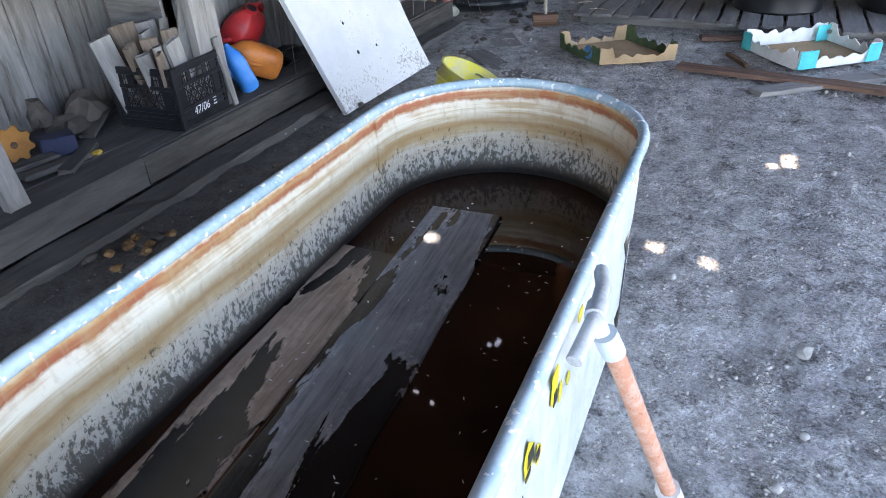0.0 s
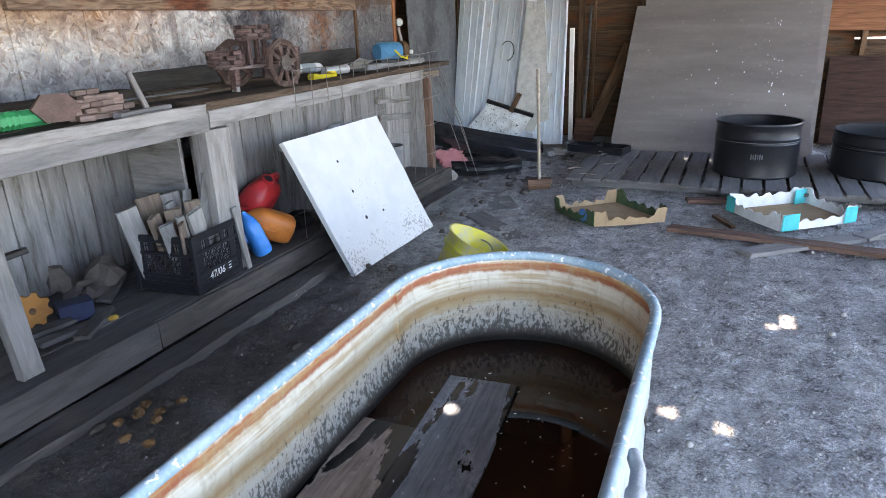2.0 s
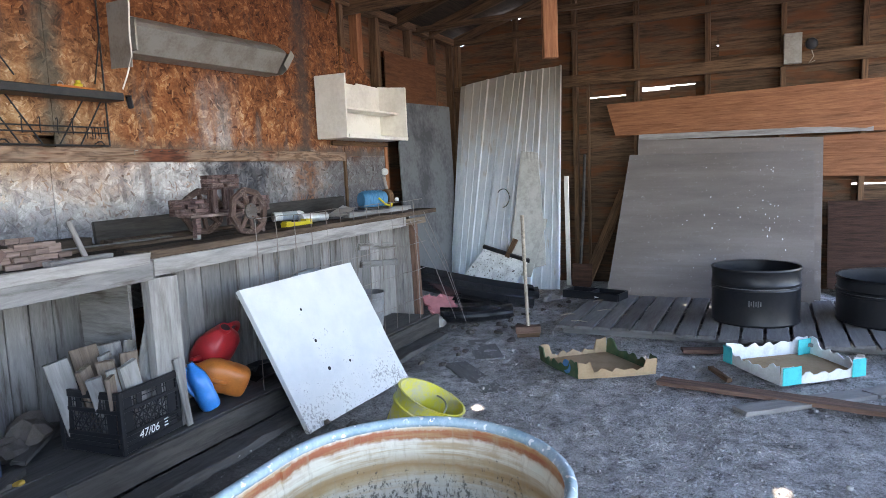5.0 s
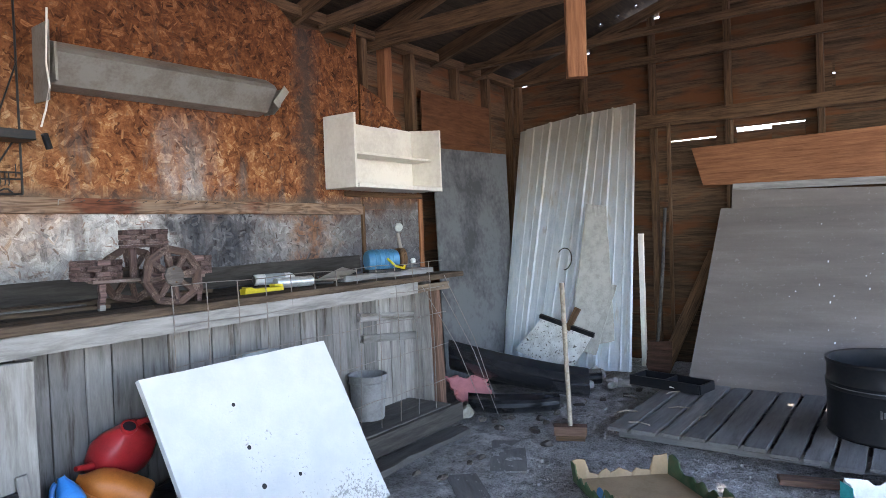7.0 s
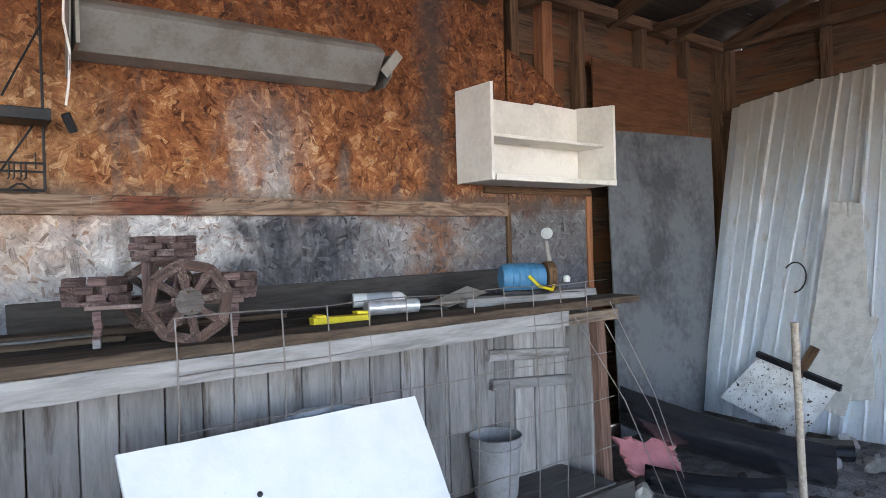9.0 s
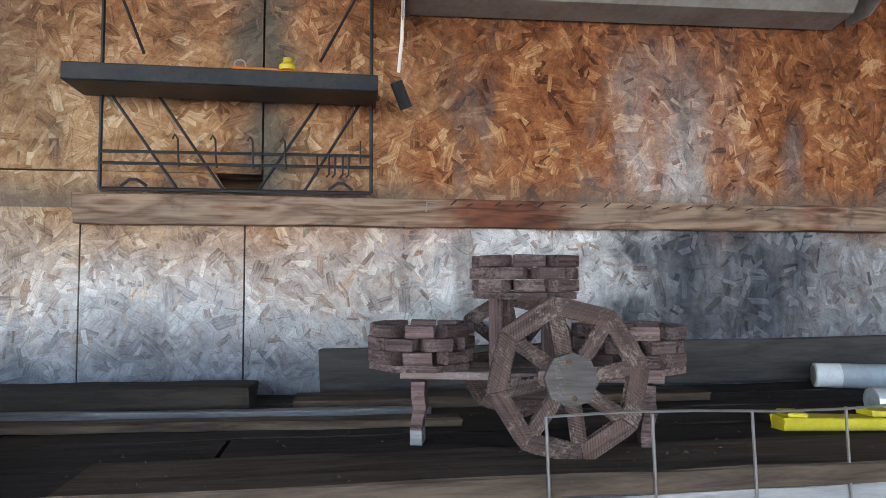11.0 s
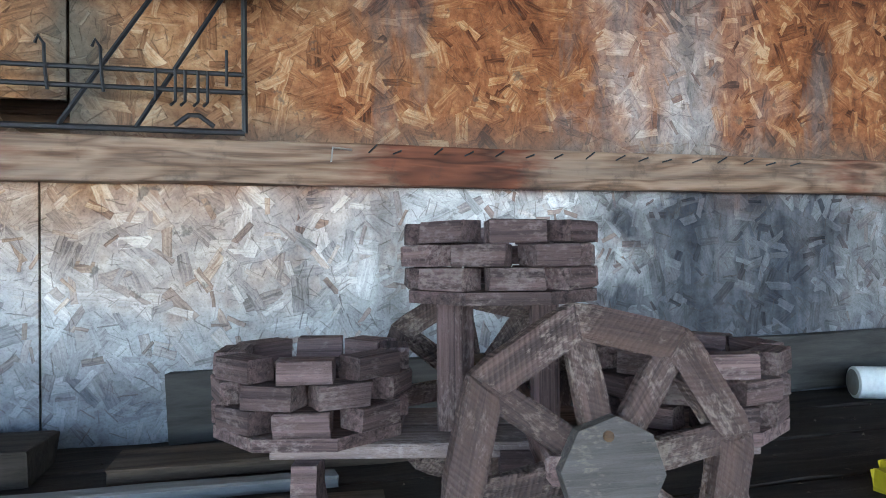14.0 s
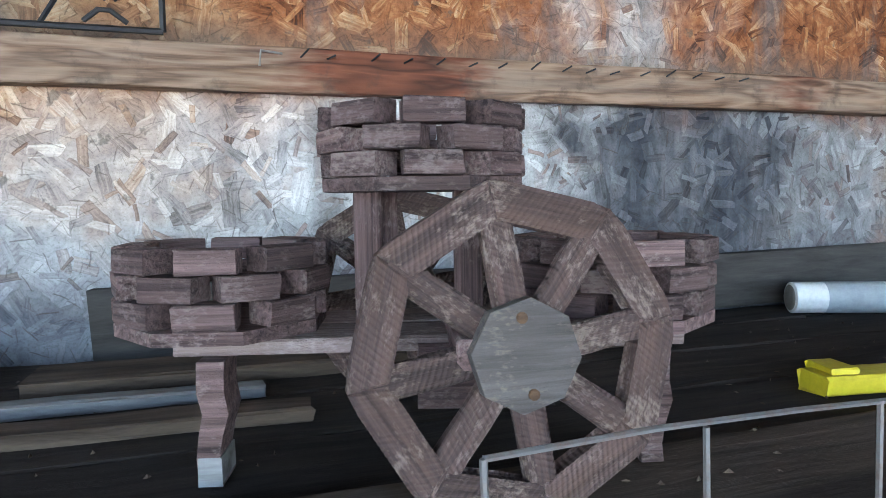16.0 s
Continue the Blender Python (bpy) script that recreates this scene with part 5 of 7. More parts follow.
# ---- boardwalk and drums ----
def pallet():
    p = thing("pallet_deck", (6.2, 0.6, 0), "low deck of dusty grey boards on the dirt", "pallet")
    y = 1.78
    r = random.Random(3)
    while y > -1.3:
        w = r.uniform(0.13, 0.18)
        x0 = 5.56 + r.uniform(-0.03, 0.03) - (0.06 if y < 0.9 else 0)
        beam("deck_board", (x0, y - w / 2, 0.075), (6.98 + r.uniform(-0.03, 0.05), y - w / 2 - 0.02, 0.08), w - 0.022, 0.022, PALLET_WOOD, p, wob=0.003)
        y -= w
    for x in (5.72, 6.3, 6.9):
        beam("bearer", (x, 1.74, 0.03), (x, -1.3, 0.03), 0.09, 0.066, PALLET_WOOD, p)


pallet()


def drum(x, y, r, z0, h, label):
    d = thing("drum", (x, y, z0), label, "drum", "black drums on the deck")
    prof = [(r * 0.97, 0), (r, 0.015), (r * 0.985, 0.03), (r * 0.985, h * 0.6), (r * 1.0, h * 0.62), (r * 0.985, h * 0.64), (r * 0.985, h * 0.69), (r * 1.005, h * 0.715), (r * 0.985, h * 0.74), (r * 0.98, h * 0.93), (r * 1.01, h * 0.97), (r, h), (r * 0.96, h * 0.99), (r * 0.95, h * 0.4), (r * 0.9, h * 0.38)]
    part("shell", lathe(prof, 40), BLACK_PLASTIC, d, "", Matrix.Translation((x, y, z0)), True)
    band = lathe([(r * 1.004, h * 0.66), (r * 1.012, h * 0.668), (r * 1.004, h * 0.676)], 40, False)
    part("band", band, DARK_SHEET, d, "thin worn band", Matrix.Translation((x, y, z0)), True)
    for k in range(6):
        a = math.pi + 0.12 - 0.05 * k
        part("lettering_bar", plank_bm(0.018 * r / 0.39 * 0.6, 0.006, 0.03 + 0.012 * (k % 2), 0.001, 0), DARK_SHEET, d, "raised worn lettering", Matrix.Translation((x + r * 0.99 * math.cos(a), y + r * 0.99 * math.sin(a), z0 + h * 0.42)) @ Euler((0, 0, a + math.pi / 2)).to_matrix().to_4x4())


drum(6.14, 0.37, 0.312, 0.088, 0.42, "short open black drum with ribbed sides")
drum(6.33, -0.56, 0.385, 0.088, 0.34, "dusty open black drum at deck edge")

# black crate tray by the sheets
tray = thing("black_tray", (6.7, 1.75, 0.085), "low black plastic tray with a white tag", "tray")
beam("tray_base", (6.75, 1.98, 0.1), (6.62, 1.45, 0.1), 0.22, 0.02, BLACK_PLASTIC, tray)
for o in (-0.1, 0.1):
    beam("tray_side", (6.75 + o, 1.98 + o * -0.24, 0.125), (6.62 + o, 1.45 - o * 0.24, 0.125), 0.015, 0.07, BLACK_PLASTIC, tray)
for a, b in (((6.75, 1.98), 0), ((6.69, 1.72), 0), ((6.62, 1.45), 0)):
    beam("tray_rib", (a[0] - 0.1, a[1] + 0.02, 0.125), (a[0] + 0.1, a[1] - 0.025, 0.125), 0.015, 0.065, BLACK_PLASTIC, tray)
beam("tag", (6.57, 1.69, 0.125), (6.562, 1.655, 0.125), 0.03, 0.006, WHITE_PLASTIC, tray, (1, 0, 0), "small white tag")


# ---- cartons ----
def carton(name, corners, h, mats, label, t=0.006, dips=(0.5, 0.45, 0.45, 0.3), seed=1):
    """An open tray with ragged walls; corners anticlockwise on the floor; mats: one per wall and the floor."""
    c = [Vector((x, y, 0)) for x, y in corners]
    cen = sum(c, Vector()) / 4
    ob = thing(name, (cen.x, cen.y, 0), label, "carton")
    bm = bmesh.new()
    loft(bm, [[(p.x, p.y, 0.012) for p in c], [(p.x, p.y, 0.018) for p in c]])
    part("base", bm, CARDBOARD, ob, "brown board base")
    r = random.Random(seed)
    for i in range(4):
        a, b = c[i], c[(i + 1) % 4]
        n = 22
        inward = (cen - (a + b) / 2).normalized()
        bm = bmesh.new()
        lo, hi, lo2, hi2 = [], [], [], []
        for k in range(n + 1):
            u = k / n
            p = a.lerp(b, u) - inward * 0.012 * math.sin(u * math.pi)
            e = min(u, 1 - u)
            z = h * (1.0 if e < 0.16 else dips[i] + 0.14 * ((k // 2) % 2)) + r.uniform(-0.008, 0.008)
            lo.append(bm.verts.new((p.x, p.y, 0.01)))
            hi.append(bm.verts.new((p.x - inward.x * 0.012, p.y - inward.y * 0.012, z)))
            q = p + inward * t
            lo2.append(bm.verts.new((q.x, q.y, 0.01)))
            hi2.append(bm.verts.new((q.x - inward.x * 0.012, q.y - inward.y * 0.012, z)))
        for k in range(n):
            bm.faces.new((lo[k], lo[k + 1], hi[k + 1], hi[k]))
            bm.faces.new((lo2[k + 1], lo2[k], hi2[k], hi2[k + 1]))
            bm.faces.new((hi[k], hi[k + 1], hi2[k + 1], hi2[k]))
        part("side", bm, mats[i], ob)
    return ob


gc = carton("green_carton", ((4.86, 1.68), (4.545, 1.345), (4.79, 0.92), (5.17, 1.3)), 0.115, (GREEN_CARD, CARDBOARD, GREEN_CARD, CARDBOARD), "torn brown and dark green produce carton on dirt", seed=3)
part("round_print", lathe([(0.045, 0), (0.045, 0.002)], 20), plain("blue_print", (0.06, 0.2, 0.42), 0.8), gc, "round blue print", Matrix.Translation((4.61, 1.433, 0.065)) @ Euler((radians(90), 0, radians(-43.2 + 90 - 180))).to_matrix().to_4x4())
cu = bpy.data.curves.new("lettering", "FONT")
cu.body = "cucumbers"
cu.size = 0.062
cu.extrude = 0.0006
tmp = bpy.data.objects.new("lettering", cu)
scene.collection.objects.link(tmp)
me = bpy.data.meshes.new_from_object(tmp.evaluated_get(bpy.context.evaluated_depsgraph_get()))
bpy.data.objects.remove(tmp)
me.materials.append(CARDBOARD)
dd = (Vector((4.545, 1.345, 0)) - Vector((4.86, 1.68, 0))).normalized()
nn = dd.cross(Vector((0, 0, 1)))
oo = Vector((4.86, 1.68, 0.04)) + dd * 0.06 + nn * 0.0085
part("lettering", me, CARDBOARD, gc, "tan printed word", Matrix(((dd.x, 0, nn.x, oo.x), (dd.y, 0, nn.y, oo.y), (0, 1, 0, oo.z), (0, 0, 0, 1))))
wc = carton("white_carton", ((5.19, 0.53), (4.775, 0.235), (5.13, -0.21), (5.53, 0.05)), 0.125, (WHITE_CARD, WHITE_CARD, WHITE_CARD, WHITE_CARD), "open white and teal produce carton on dirt", dips=(0.62, 0.5, 0.5, 0.72), seed=7)
for p, q, o in (((4.775, 0.235), (4.85, 0.14), (-0.012, -0.008)), ((5.07, -0.135), (5.13, -0.21), (-0.012, -0.008)), ((5.19, 0.53), (5.12, 0.48), (-0.008, 0.014)), ((5.53, 0.05), (5.45, 0.13), (-0.006, -0.012))):
    beam("teal_corner", (p[0] + o[0] * 1.5, p[1] + o[1] * 1.5, 0.068), (q[0] + o[0] * 1.5, q[1] + o[1] * 1.5, 0.068), 0.105, 0.004, TEAL, wc, (o[0], o[1], 0), "teal printed corner")

# boards on the dirt
for p, q, w, mat, lab in (
        ((4.64, 0.88, 0.02), (4.36, -1.2, 0.02), 0.11, RUST_WOOD, "long red-brown board lying on the dirt"),
        ((4.29, 0.44, 0.012), (4.9, -0.35, 0.012), 0.12, DUST_WOOD, "dusty grey board lying under a red-brown board"),
        ((4.75, -0.2, 0.02), (5.6, -0.9, 0.02), 0.1, DUST_WOOD, "short grey board lying on the dirt"),
        ((5.02, 0.62, 0.012), (4.78, 0.5, 0.012), 0.03, BROWN_WOOD, "thin brown stick lying beside a carton"),
        ((5.35, 0.82, 0.02), (5.42, 0.55, 0.02), 0.09, RUST_WOOD, "short red-brown offcut beside the deck"),
        ((4.7, 2.25, -0.02), (4.2, 1.75, -0.02), 0.16, DUST_WOOD, "dust-covered board sunk into the dirt"),
        ((5.3, 2.3, -0.018), (4.85, 2.05, -0.018), 0.2, DUST_WOOD, "dust-covered grey board sunk in the floor")):
    tagged(beam("floor_board", p, q, w, 0.025, mat, None, wob=0.003), lab, "board", "boards on the dirt")


# ---- yellow bucket ----
def bucket(name, rim, axis, r, h, mat, label, handle=True):
    ax = Vector(axis).normalized()
    base = Vector(rim) - ax * h
    m = Matrix.Translation(base) @ ax.to_track_quat("Z", "Y").to_matrix().to_4x4()
    ob = thing(name, tuple(base), label, "bucket")
    prof = [(r * 0.8, 0), (r * 0.84, 0.01), (r * 0.97, h * 0.8), (r * 1.03, h * 0.81), (r * 1.03, h * 0.84), (r * 0.98, h * 0.85), (r * 1.0, h * 0.97), (r * 1.04, h), (r * 0.97, h), (r * 0.93, h * 0.8), (r * 0.8, 0.02), (r * 0.1, 0.015)]
    part("body", lathe(prof, 32), mat, ob, "", m, True)
    if handle:
        pts = [m @ Vector((r * 1.03 * math.cos(a), r * 0.5 * math.sin(a) * -1 - 0.0, h * 0.86 + r * 0.75 * math.sin(a) * 0.25)) for a in [math.pi * i / 14 for i in range(15)]]
        part("handle", tube_bm(pts, 0.004, 6), GREY_STEEL, ob, "wire handle")
    return ob


bucket("yellow_bucket", (3.098, 1.610, 0.36), (0.16, -0.4, 0.9), 0.15, 0.36, painted("yellow_green_bucket_plastic", (0.6, 0.55, 0.05), 0.55, (0.42, 0.41, 0.35), 0.9, 7.0), "yellow plastic bucket tilted behind the tank")
bucket("white_pail", (4.8, 2.985, 0.44), (0, 0, 1), 0.115, 0.27, painted("dirty_white_pail", (0.25, 0.25, 0.255), 0.6, (0.12, 0.12, 0.12), 0.6, 8.0), "dirty white pail on the low shelf", False)


# ---- milk crate with offcuts ----
def crate():
    m = Matrix.Translation((2.478, 2.765, 0.172)) @ Euler((0, 0, radians(5))).to_matrix().to_4x4()
    L, H = 0.335, 0.275
    ob = thing("milk_crate", (2.478, 2.765, 0.172), "black plastic milk crate full of wood offcuts", "crate")

    def bar(name, p, q, w, t, up, lab=""):
        a, b = m @ Vector(p), m @ Vector(q)
        return beam(name, a, b, w, t, BLACK_PLASTIC, ob, m.to_3x3() @ Vector(up), lab, 0.0, 0.002)

    bar("base", (0, L / 2, 0.008), (L, L / 2, 0.008), L, 0.012, (0, 0, 1))
    corners = [(0, 0), (L, 0), (L, L), (0, L)]
    for i in range(4):
        (ax, ay), (bx, by) = corners[i], corners[(i + 1) % 4]
        d = Vector((bx - ax, by - ay, 0)).normalized()
        nrm = Vector((d.y, -d.x, 0))

        def at(u, z):
            return (ax + d.x * u, ay + d.y * u, z)

        for z, w in ((0.02, 0.03), (0.055, 0.006), (0.085, 0.02), (0.19, 0.018), (0.255, 0.025), (0.27, 0.012)):
            bar("rail", at(0, z), at(L, z), w, 0.012, nrm)
        bar("corner_post", at(0.008, 0), at(0.008, H), 0.022, 0.022, nrm)
        for u in (0.045, L - 0.045):
            bar("upright", at(u, 0), at(u, H), 0.05, 0.006, nrm)
        bar("upright", at(0.11, 0.19), at(0.11, H), 0.03, 0.006, nrm)
        bar("upright", at(L - 0.11, 0.19), at(L - 0.11, H), 0.03, 0.006, nrm)
        bar("label_panel", at(0.06, 0.06), at(L - 0.06, 0.06), 0.06, 0.005, nrm)
        for k in range(11):
            bar("rib", at(0.06 + 0.0215 * k, 0.0), at(0.06 + 0.0215 * k, 0.255 if k not in (4, 5, 6) else 0.19), 0.0035, 0.004, nrm)
        for z in (0.11, 0.135, 0.16, 0.225):
            bar("rail", at(0.0, z), at(L, z), 0.0035, 0.005, nrm)
        n = 7
        for k in range(n):
            u0 = 0.06 + (L - 0.12) * (k - 1) / (n - 2)
            for s in (-1, 1):
                a, b = u0 if s > 0 else u0 + 0.08, u0 + 0.08 if s > 0 else u0
                if min(a, b) < 0.055 or max(a, b) > L - 0.055:
                    continue
                bar("lattice", at(a, 0.09), at(b, 0.185), 0.007, 0.005, nrm)
    # stencilled number on the side
    cu = bpy.data.curves.new("number", "FONT")
    cu.body = "47/06"
    cu.size = 0.05
    cu.extrude = 0.0006
    cu.shear = 0.2
    tmp = bpy.data.objects.new("number", cu)
    scene.collection.objects.link(tmp)
    me = bpy.data.meshes.new_from_object(tmp.evaluated_get(bpy.context.evaluated_depsgraph_get()))
    bpy.data.objects.remove(tmp)
    me.materials.append(WHITE_PAINT)
    part("number", me, WHITE_PAINT, ob, "white stencilled number", m @ Matrix.Translation((0.085, -0.0085, 0.045)) @ Euler((radians(90), 0, 0)).to_matrix().to_4x4())
    for k, (u, w, h2) in enumerate(((0.23, 0.022, 0.006), (0.232, 0.018, 0.006), (0.23, 0.024, 0.005))):
        bar2 = beam("lettering_bar", m @ Vector((u, -0.0085, 0.05 + 0.014 * k)), m @ Vector((u + w, -0.0085, 0.05 + 0.014 * k)), h2, 0.002, WHITE_PAINT, ob, m.to_3x3() @ Vector((0, -1, 0)), "", 0, 0.0005)
    rr = random.Random(6)
    lay = [((0.05, 0.28), (-0.03, 0.3), 0.4, 0.075, 0.3, 0), ((0.1, 0.2), (0.0, 0.18), 0.37, 0.06, -0.5, 1), ((0.07, 0.12), (-0.02, 0.1), 0.34, 0.05, 0.6, 0), ((0.05, 0.06), (0.0, 0.03), 0.345, 0.045, -0.7, 1),
           ((0.16, 0.26), (0.1, 0.29), 0.43, 0.09, 0.5, 1), ((0.19, 0.2), (0.12, 0.19), 0.4, 0.05, -0.4, 0), ((0.15, 0.15), (0.07, 0.13), 0.385, 0.06, 0.9, 1), ((0.2, 0.07), (0.09, 0.03), 0.375, 0.07, -0.2, 2),
           ((0.2, 0.12), (0.17, 0.1), 0.4, 0.06, 0.4, 1), ((0.17, 0.1), (0.33, 0.09), 0.49, 0.075, 0.3, 2), ((0.21, 0.06), (0.34, 0.04), 0.43, 0.035, 0.1, 2), ((0.25, 0.11), (0.345, 0.13), 0.41, 0.05, 0.6, 1),
           ((0.26, 0.26), (0.24, 0.29), 0.41, 0.08, 0.2, 0), ((0.22, 0.22), (0.28, 0.21), 0.42, 0.04, -0.6, 2), ((0.12, 0.08), (0.04, 0.07), 0.36, 0.03, 0.2, 2)]
    for (ax, ay), (bx, by), top, w, tw, kind in lay:
        b = beam("wood_offcut", m @ Vector((ax, ay, 0.022)), m @ Vector((bx, by, top)), w * 1.25, rr.uniform(0.014, 0.026), (GREY_WOOD, OFFCUT_WOOD, PALE_WOOD)[kind], None, m.to_3x3() @ Vector((-0.35 - tw, -1, 0.2)))
        tagged(b, "sawn grey-brown wood offcut standing in the crate", "offcut", "offcuts in the crate")
    pl = beam("thin_stick", (2.85, 2.775, 0.17), (2.815, 2.79, 0.5), 0.035, 0.015, PALE_WOOD, None, (0, 1, 0))
    tagged(pl, "thin pale slat leaning beside the crate", "slat")


crate()


# ---- watering cans and jugs on the shelf ----
def jug(name, c, size, tilt, mat, label, spout=True, handle=True, hole=True):
    """A blown-plastic can: rounded body, raised neck with a dark mouth, loop handle."""
    m = Matrix.Translation(c) @ Euler([radians(a) for a in tilt]).to_matrix().to_4x4()
    ob = thing(name, c, label, "watering can")
    sx, sy, sz = size
    rings = []
    for z, k in ((-1, 0.72), (-0.96, 0.86), (-0.85, 0.95), (-0.3, 1.0), (0.25, 0.97), (0.6, 0.8), (0.85, 0.5), (0.98, 0.3), (1.0, 0.26)):
        n = 24
        rings.append([(sx * k * math.copysign(abs(math.cos(a)) ** 0.5, math.cos(a)), sy * k * math.copysign(abs(math.sin(a)) ** 0.5, math.sin(a)), sz * z) for a in [2 * math.pi * i / n for i in range(n)]])
    bm = bmesh.new()
    loft(bm, rings)
    part("body", bm, mat, ob, "", m, True)
    if hole:
        part("neck", lathe([(0.03, 0), (0.034, 0.01), (0.033, 0.025), (0.026, 0.025), (0.024, 0.0)], 20), mat, ob, "raised round neck", m @ Matrix.Translation((0, 0, sz * 0.96)), True)
        # the neck's dark inside is a black disc
        part("mouth", lathe([(0.025, 0), (0.0255, 0.002)], 20), BLACK_PLASTIC, ob, "black disc for the dark open mouth", m @ Matrix.Translation((0, 0, sz * 0.96 + 0.02)))
    if handle:
        pts = [m @ Vector((sx * (0.25 + 0.95 * math.sin(a)), 0, sz * (0.25 + 0.75 * math.cos(a)) + 0.01)) for a in [0.1 + 1.6 * i / 10 for i in range(11)]]
        part("handle", tube_bm(pts, 0.013, 8), mat, ob, "loop handle", None, True)
    if spout:
        pts = [m @ Vector((-sx * (0.7 + 0.9 * u), 0, sz * (-0.3 + 0.5 * u))) for u in (0, 0.3, 0.6, 1.0)]
        part("spout", tube_bm(pts, lambda i: 0.022 - 0.004 * i, 10), mat, ob, "tapered spout", None, True)
    return ob


jug("red_watering_can", (3.29, 3.02, 0.42), (0.13, 0.085, 0.125), (38, -10, 5), RED, "faded red plastic watering can on the low shelf")
def moulded_can(name, foot, top, wide, deep, mat, label, turn=0.0):
    """A squat blown-plastic can: shouldered oval body from foot to top, neck and side grip."""
    m, L = frame_of(foot, top, (0, -1, 0))
    m = m @ Matrix.Rotation(radians(90), 4, "Y") @ Matrix.Rotation(turn, 4, "Z")
    ob = thing(name, foot, label, "watering can")
    bm = bmesh.new()
    rings = []
    for u, k in ((-0.5, 0.7), (-0.48, 0.86), (-0.42, 0.96), (-0.2, 1.0), (-0.16, 0.96), (-0.12, 1.0), (0.1, 0.98), (0.24, 0.86), (0.34, 0.64), (0.42, 0.4), (0.47, 0.3), (0.5, 0.28)):
        rings.append([(wide * k * math.copysign(abs(math.cos(a)) ** 0.75, math.cos(a)), deep * k * math.copysign(abs(math.sin(a)) ** 0.75, math.sin(a)), u * L) for a in [2 * math.pi * i / 28 for i in range(28)]])
    loft(bm, rings)
    part("body", bm, mat, ob, "", m, True)
    # closed body: a black disc supplies the shade in the opening
    part("mouth", lathe([(wide * 0.24, L * 0.5), (wide * 0.24, L * 0.503)], 18), BLACK_PLASTIC, ob, "black disc for the dark open mouth", m)
    grip = [m @ Vector((wide * (0.3 + 0.85 * math.sin(a)), 0, L * (0.12 + 0.32 * math.cos(a)))) for a in [0.15 + 2.3 * i / 12 for i in range(13)]]
    part("grip", tube_bm(grip, 0.011, 8), mat, ob, "moulded loop grip", None, True)
    return ob


moulded_can("blue_watering_can", (3.05, 2.84, 0.175), (2.99, 2.9, 0.42), 0.05, 0.06, BLUE, "bright blue plastic watering can on the low shelf", 1.2)
moulded_can("orange_can", (3.28, 2.82, 0.235), (3.08, 2.98, 0.36), 0.072, 0.085, ORANGE, "orange plastic can tipped over on the low shelf", 2.6)


# ---- odds and ends on the low shelf ----
def cog(c):
    pts = []
    for i in range(32):
        r = 0.075 if (i // 2) % 2 else 0.06
        a = 2 * math.pi * i / 32
        pts.append((r * math.cos(a), r * math.sin(a)))
    o = part("orange_cog", poly_bm(pts, 0.03), plain("dull_orange_plastic", (0.32, 0.13, 0.02), 0.6), None, "", Matrix.Translation(c) @ Euler((radians(80), 0, radians(-35))).to_matrix().to_4x4())
    tagged(o, "dull orange toothed plastic wheel on the shelf", "toy wheel")
    part("hub_hole", lathe([(0.014, 0), (0.014, 0.004)], 14), BROWN_WOOD, o, "dark hub", Matrix.Translation(Vector(c) + Vector((-0.009, -0.0155, 0.0))) @ Euler((radians(80), 0, radians(-35))).to_matrix().to_4x4())


cog((1.99, 3.2, 0.245))
bb = beam("blue_box", (2.04, 3.12, 0.215), (2.16, 3.06, 0.215), 0.09, 0.085, plain("navy_tin", (0.015, 0.024, 0.06), 0.5), None, (0, 0, 1), "", 0.001, 0.006)
tagged(bb, "small navy blue tin box on the shelf", "box")


SHELF_STONE = painted("dusty_brown_stone", (0.1, 0.087, 0.078), 0.9, (0.055, 0.048, 0.042), 0.6, 20.0, spec=0.1)


def lump(name, c, s, mat, label, category, seed, rough=0.35, group=""):
    bm = bmesh.new()
    bmesh.ops.create_icosphere(bm, subdivisions=2, radius=1)
    for v in bm.verts:
        k = 1 + rough * noise.noise(v.co * 1.6 + Vector((seed * 5.3, seed, 0)))
        v.co = Vector((v.co.x * s[0] * k, v.co.y * s[1] * k, max(v.co.z * k, -0.55) * s[2]))
    o = part(name, bm, mat, None, "", Matrix.Translation(c))
    return tagged(o, label, category, group)


for i, (c, s) in enumerate((((2.3, 3.28, 0.2), (0.1, 0.07, 0.06)), ((2.2, 3.3, 0.28), (0.05, 0.04, 0.08)), ((2.4, 3.25, 0.24), (0.09, 0.07, 0.09)), ((2.28, 3.2, 0.2), (0.07, 0.05, 0.05)))):
    lump("stone_block", c, s, SHELF_STONE, "dusty grey-brown stone piled on the low shelf", "stone", i + 1, 0.5, "stones on the shelf")
for i, (p, q) in enumerate((((1.85, 3.0, 0.185), (2.15, 2.95, 0.185)), ((1.95, 2.88, 0.185), (2.2, 3.02, 0.19)), ((2.25, 3.1, 0.19), (2.55, 3.3, 0.22)), ((1.8, 3.1, 0.19), (2.05, 3.05, 0.2)))):
    tagged(beam("shelf_scrap", p, q, 0.06, 0.02, SHELF_WOOD, None, wob=0.004), "dusty wood scrap lying on the low shelf", "scrap", "scraps on the shelf")
lump("yellow_scrap", (2.14, 2.92, 0.185), (0.025, 0.018, 0.012), plain("ochre_scrap", (0.4, 0.24, 0.04), 0.8), "small ochre scrap on the low shelf", "scrap", 9)
lump("plastic_film", (3.9, 2.845, 0.71), (0.16, 0.025, 0.04), painted("cloudy_plastic_film", (0.24, 0.27, 0.29), 0.22, (0.1, 0.115, 0.125), 0.8, 30.0, spec=0.6), "crumpled cloudy plastic film stuffed behind the white board", "plastic sheet", 14, 0.8)
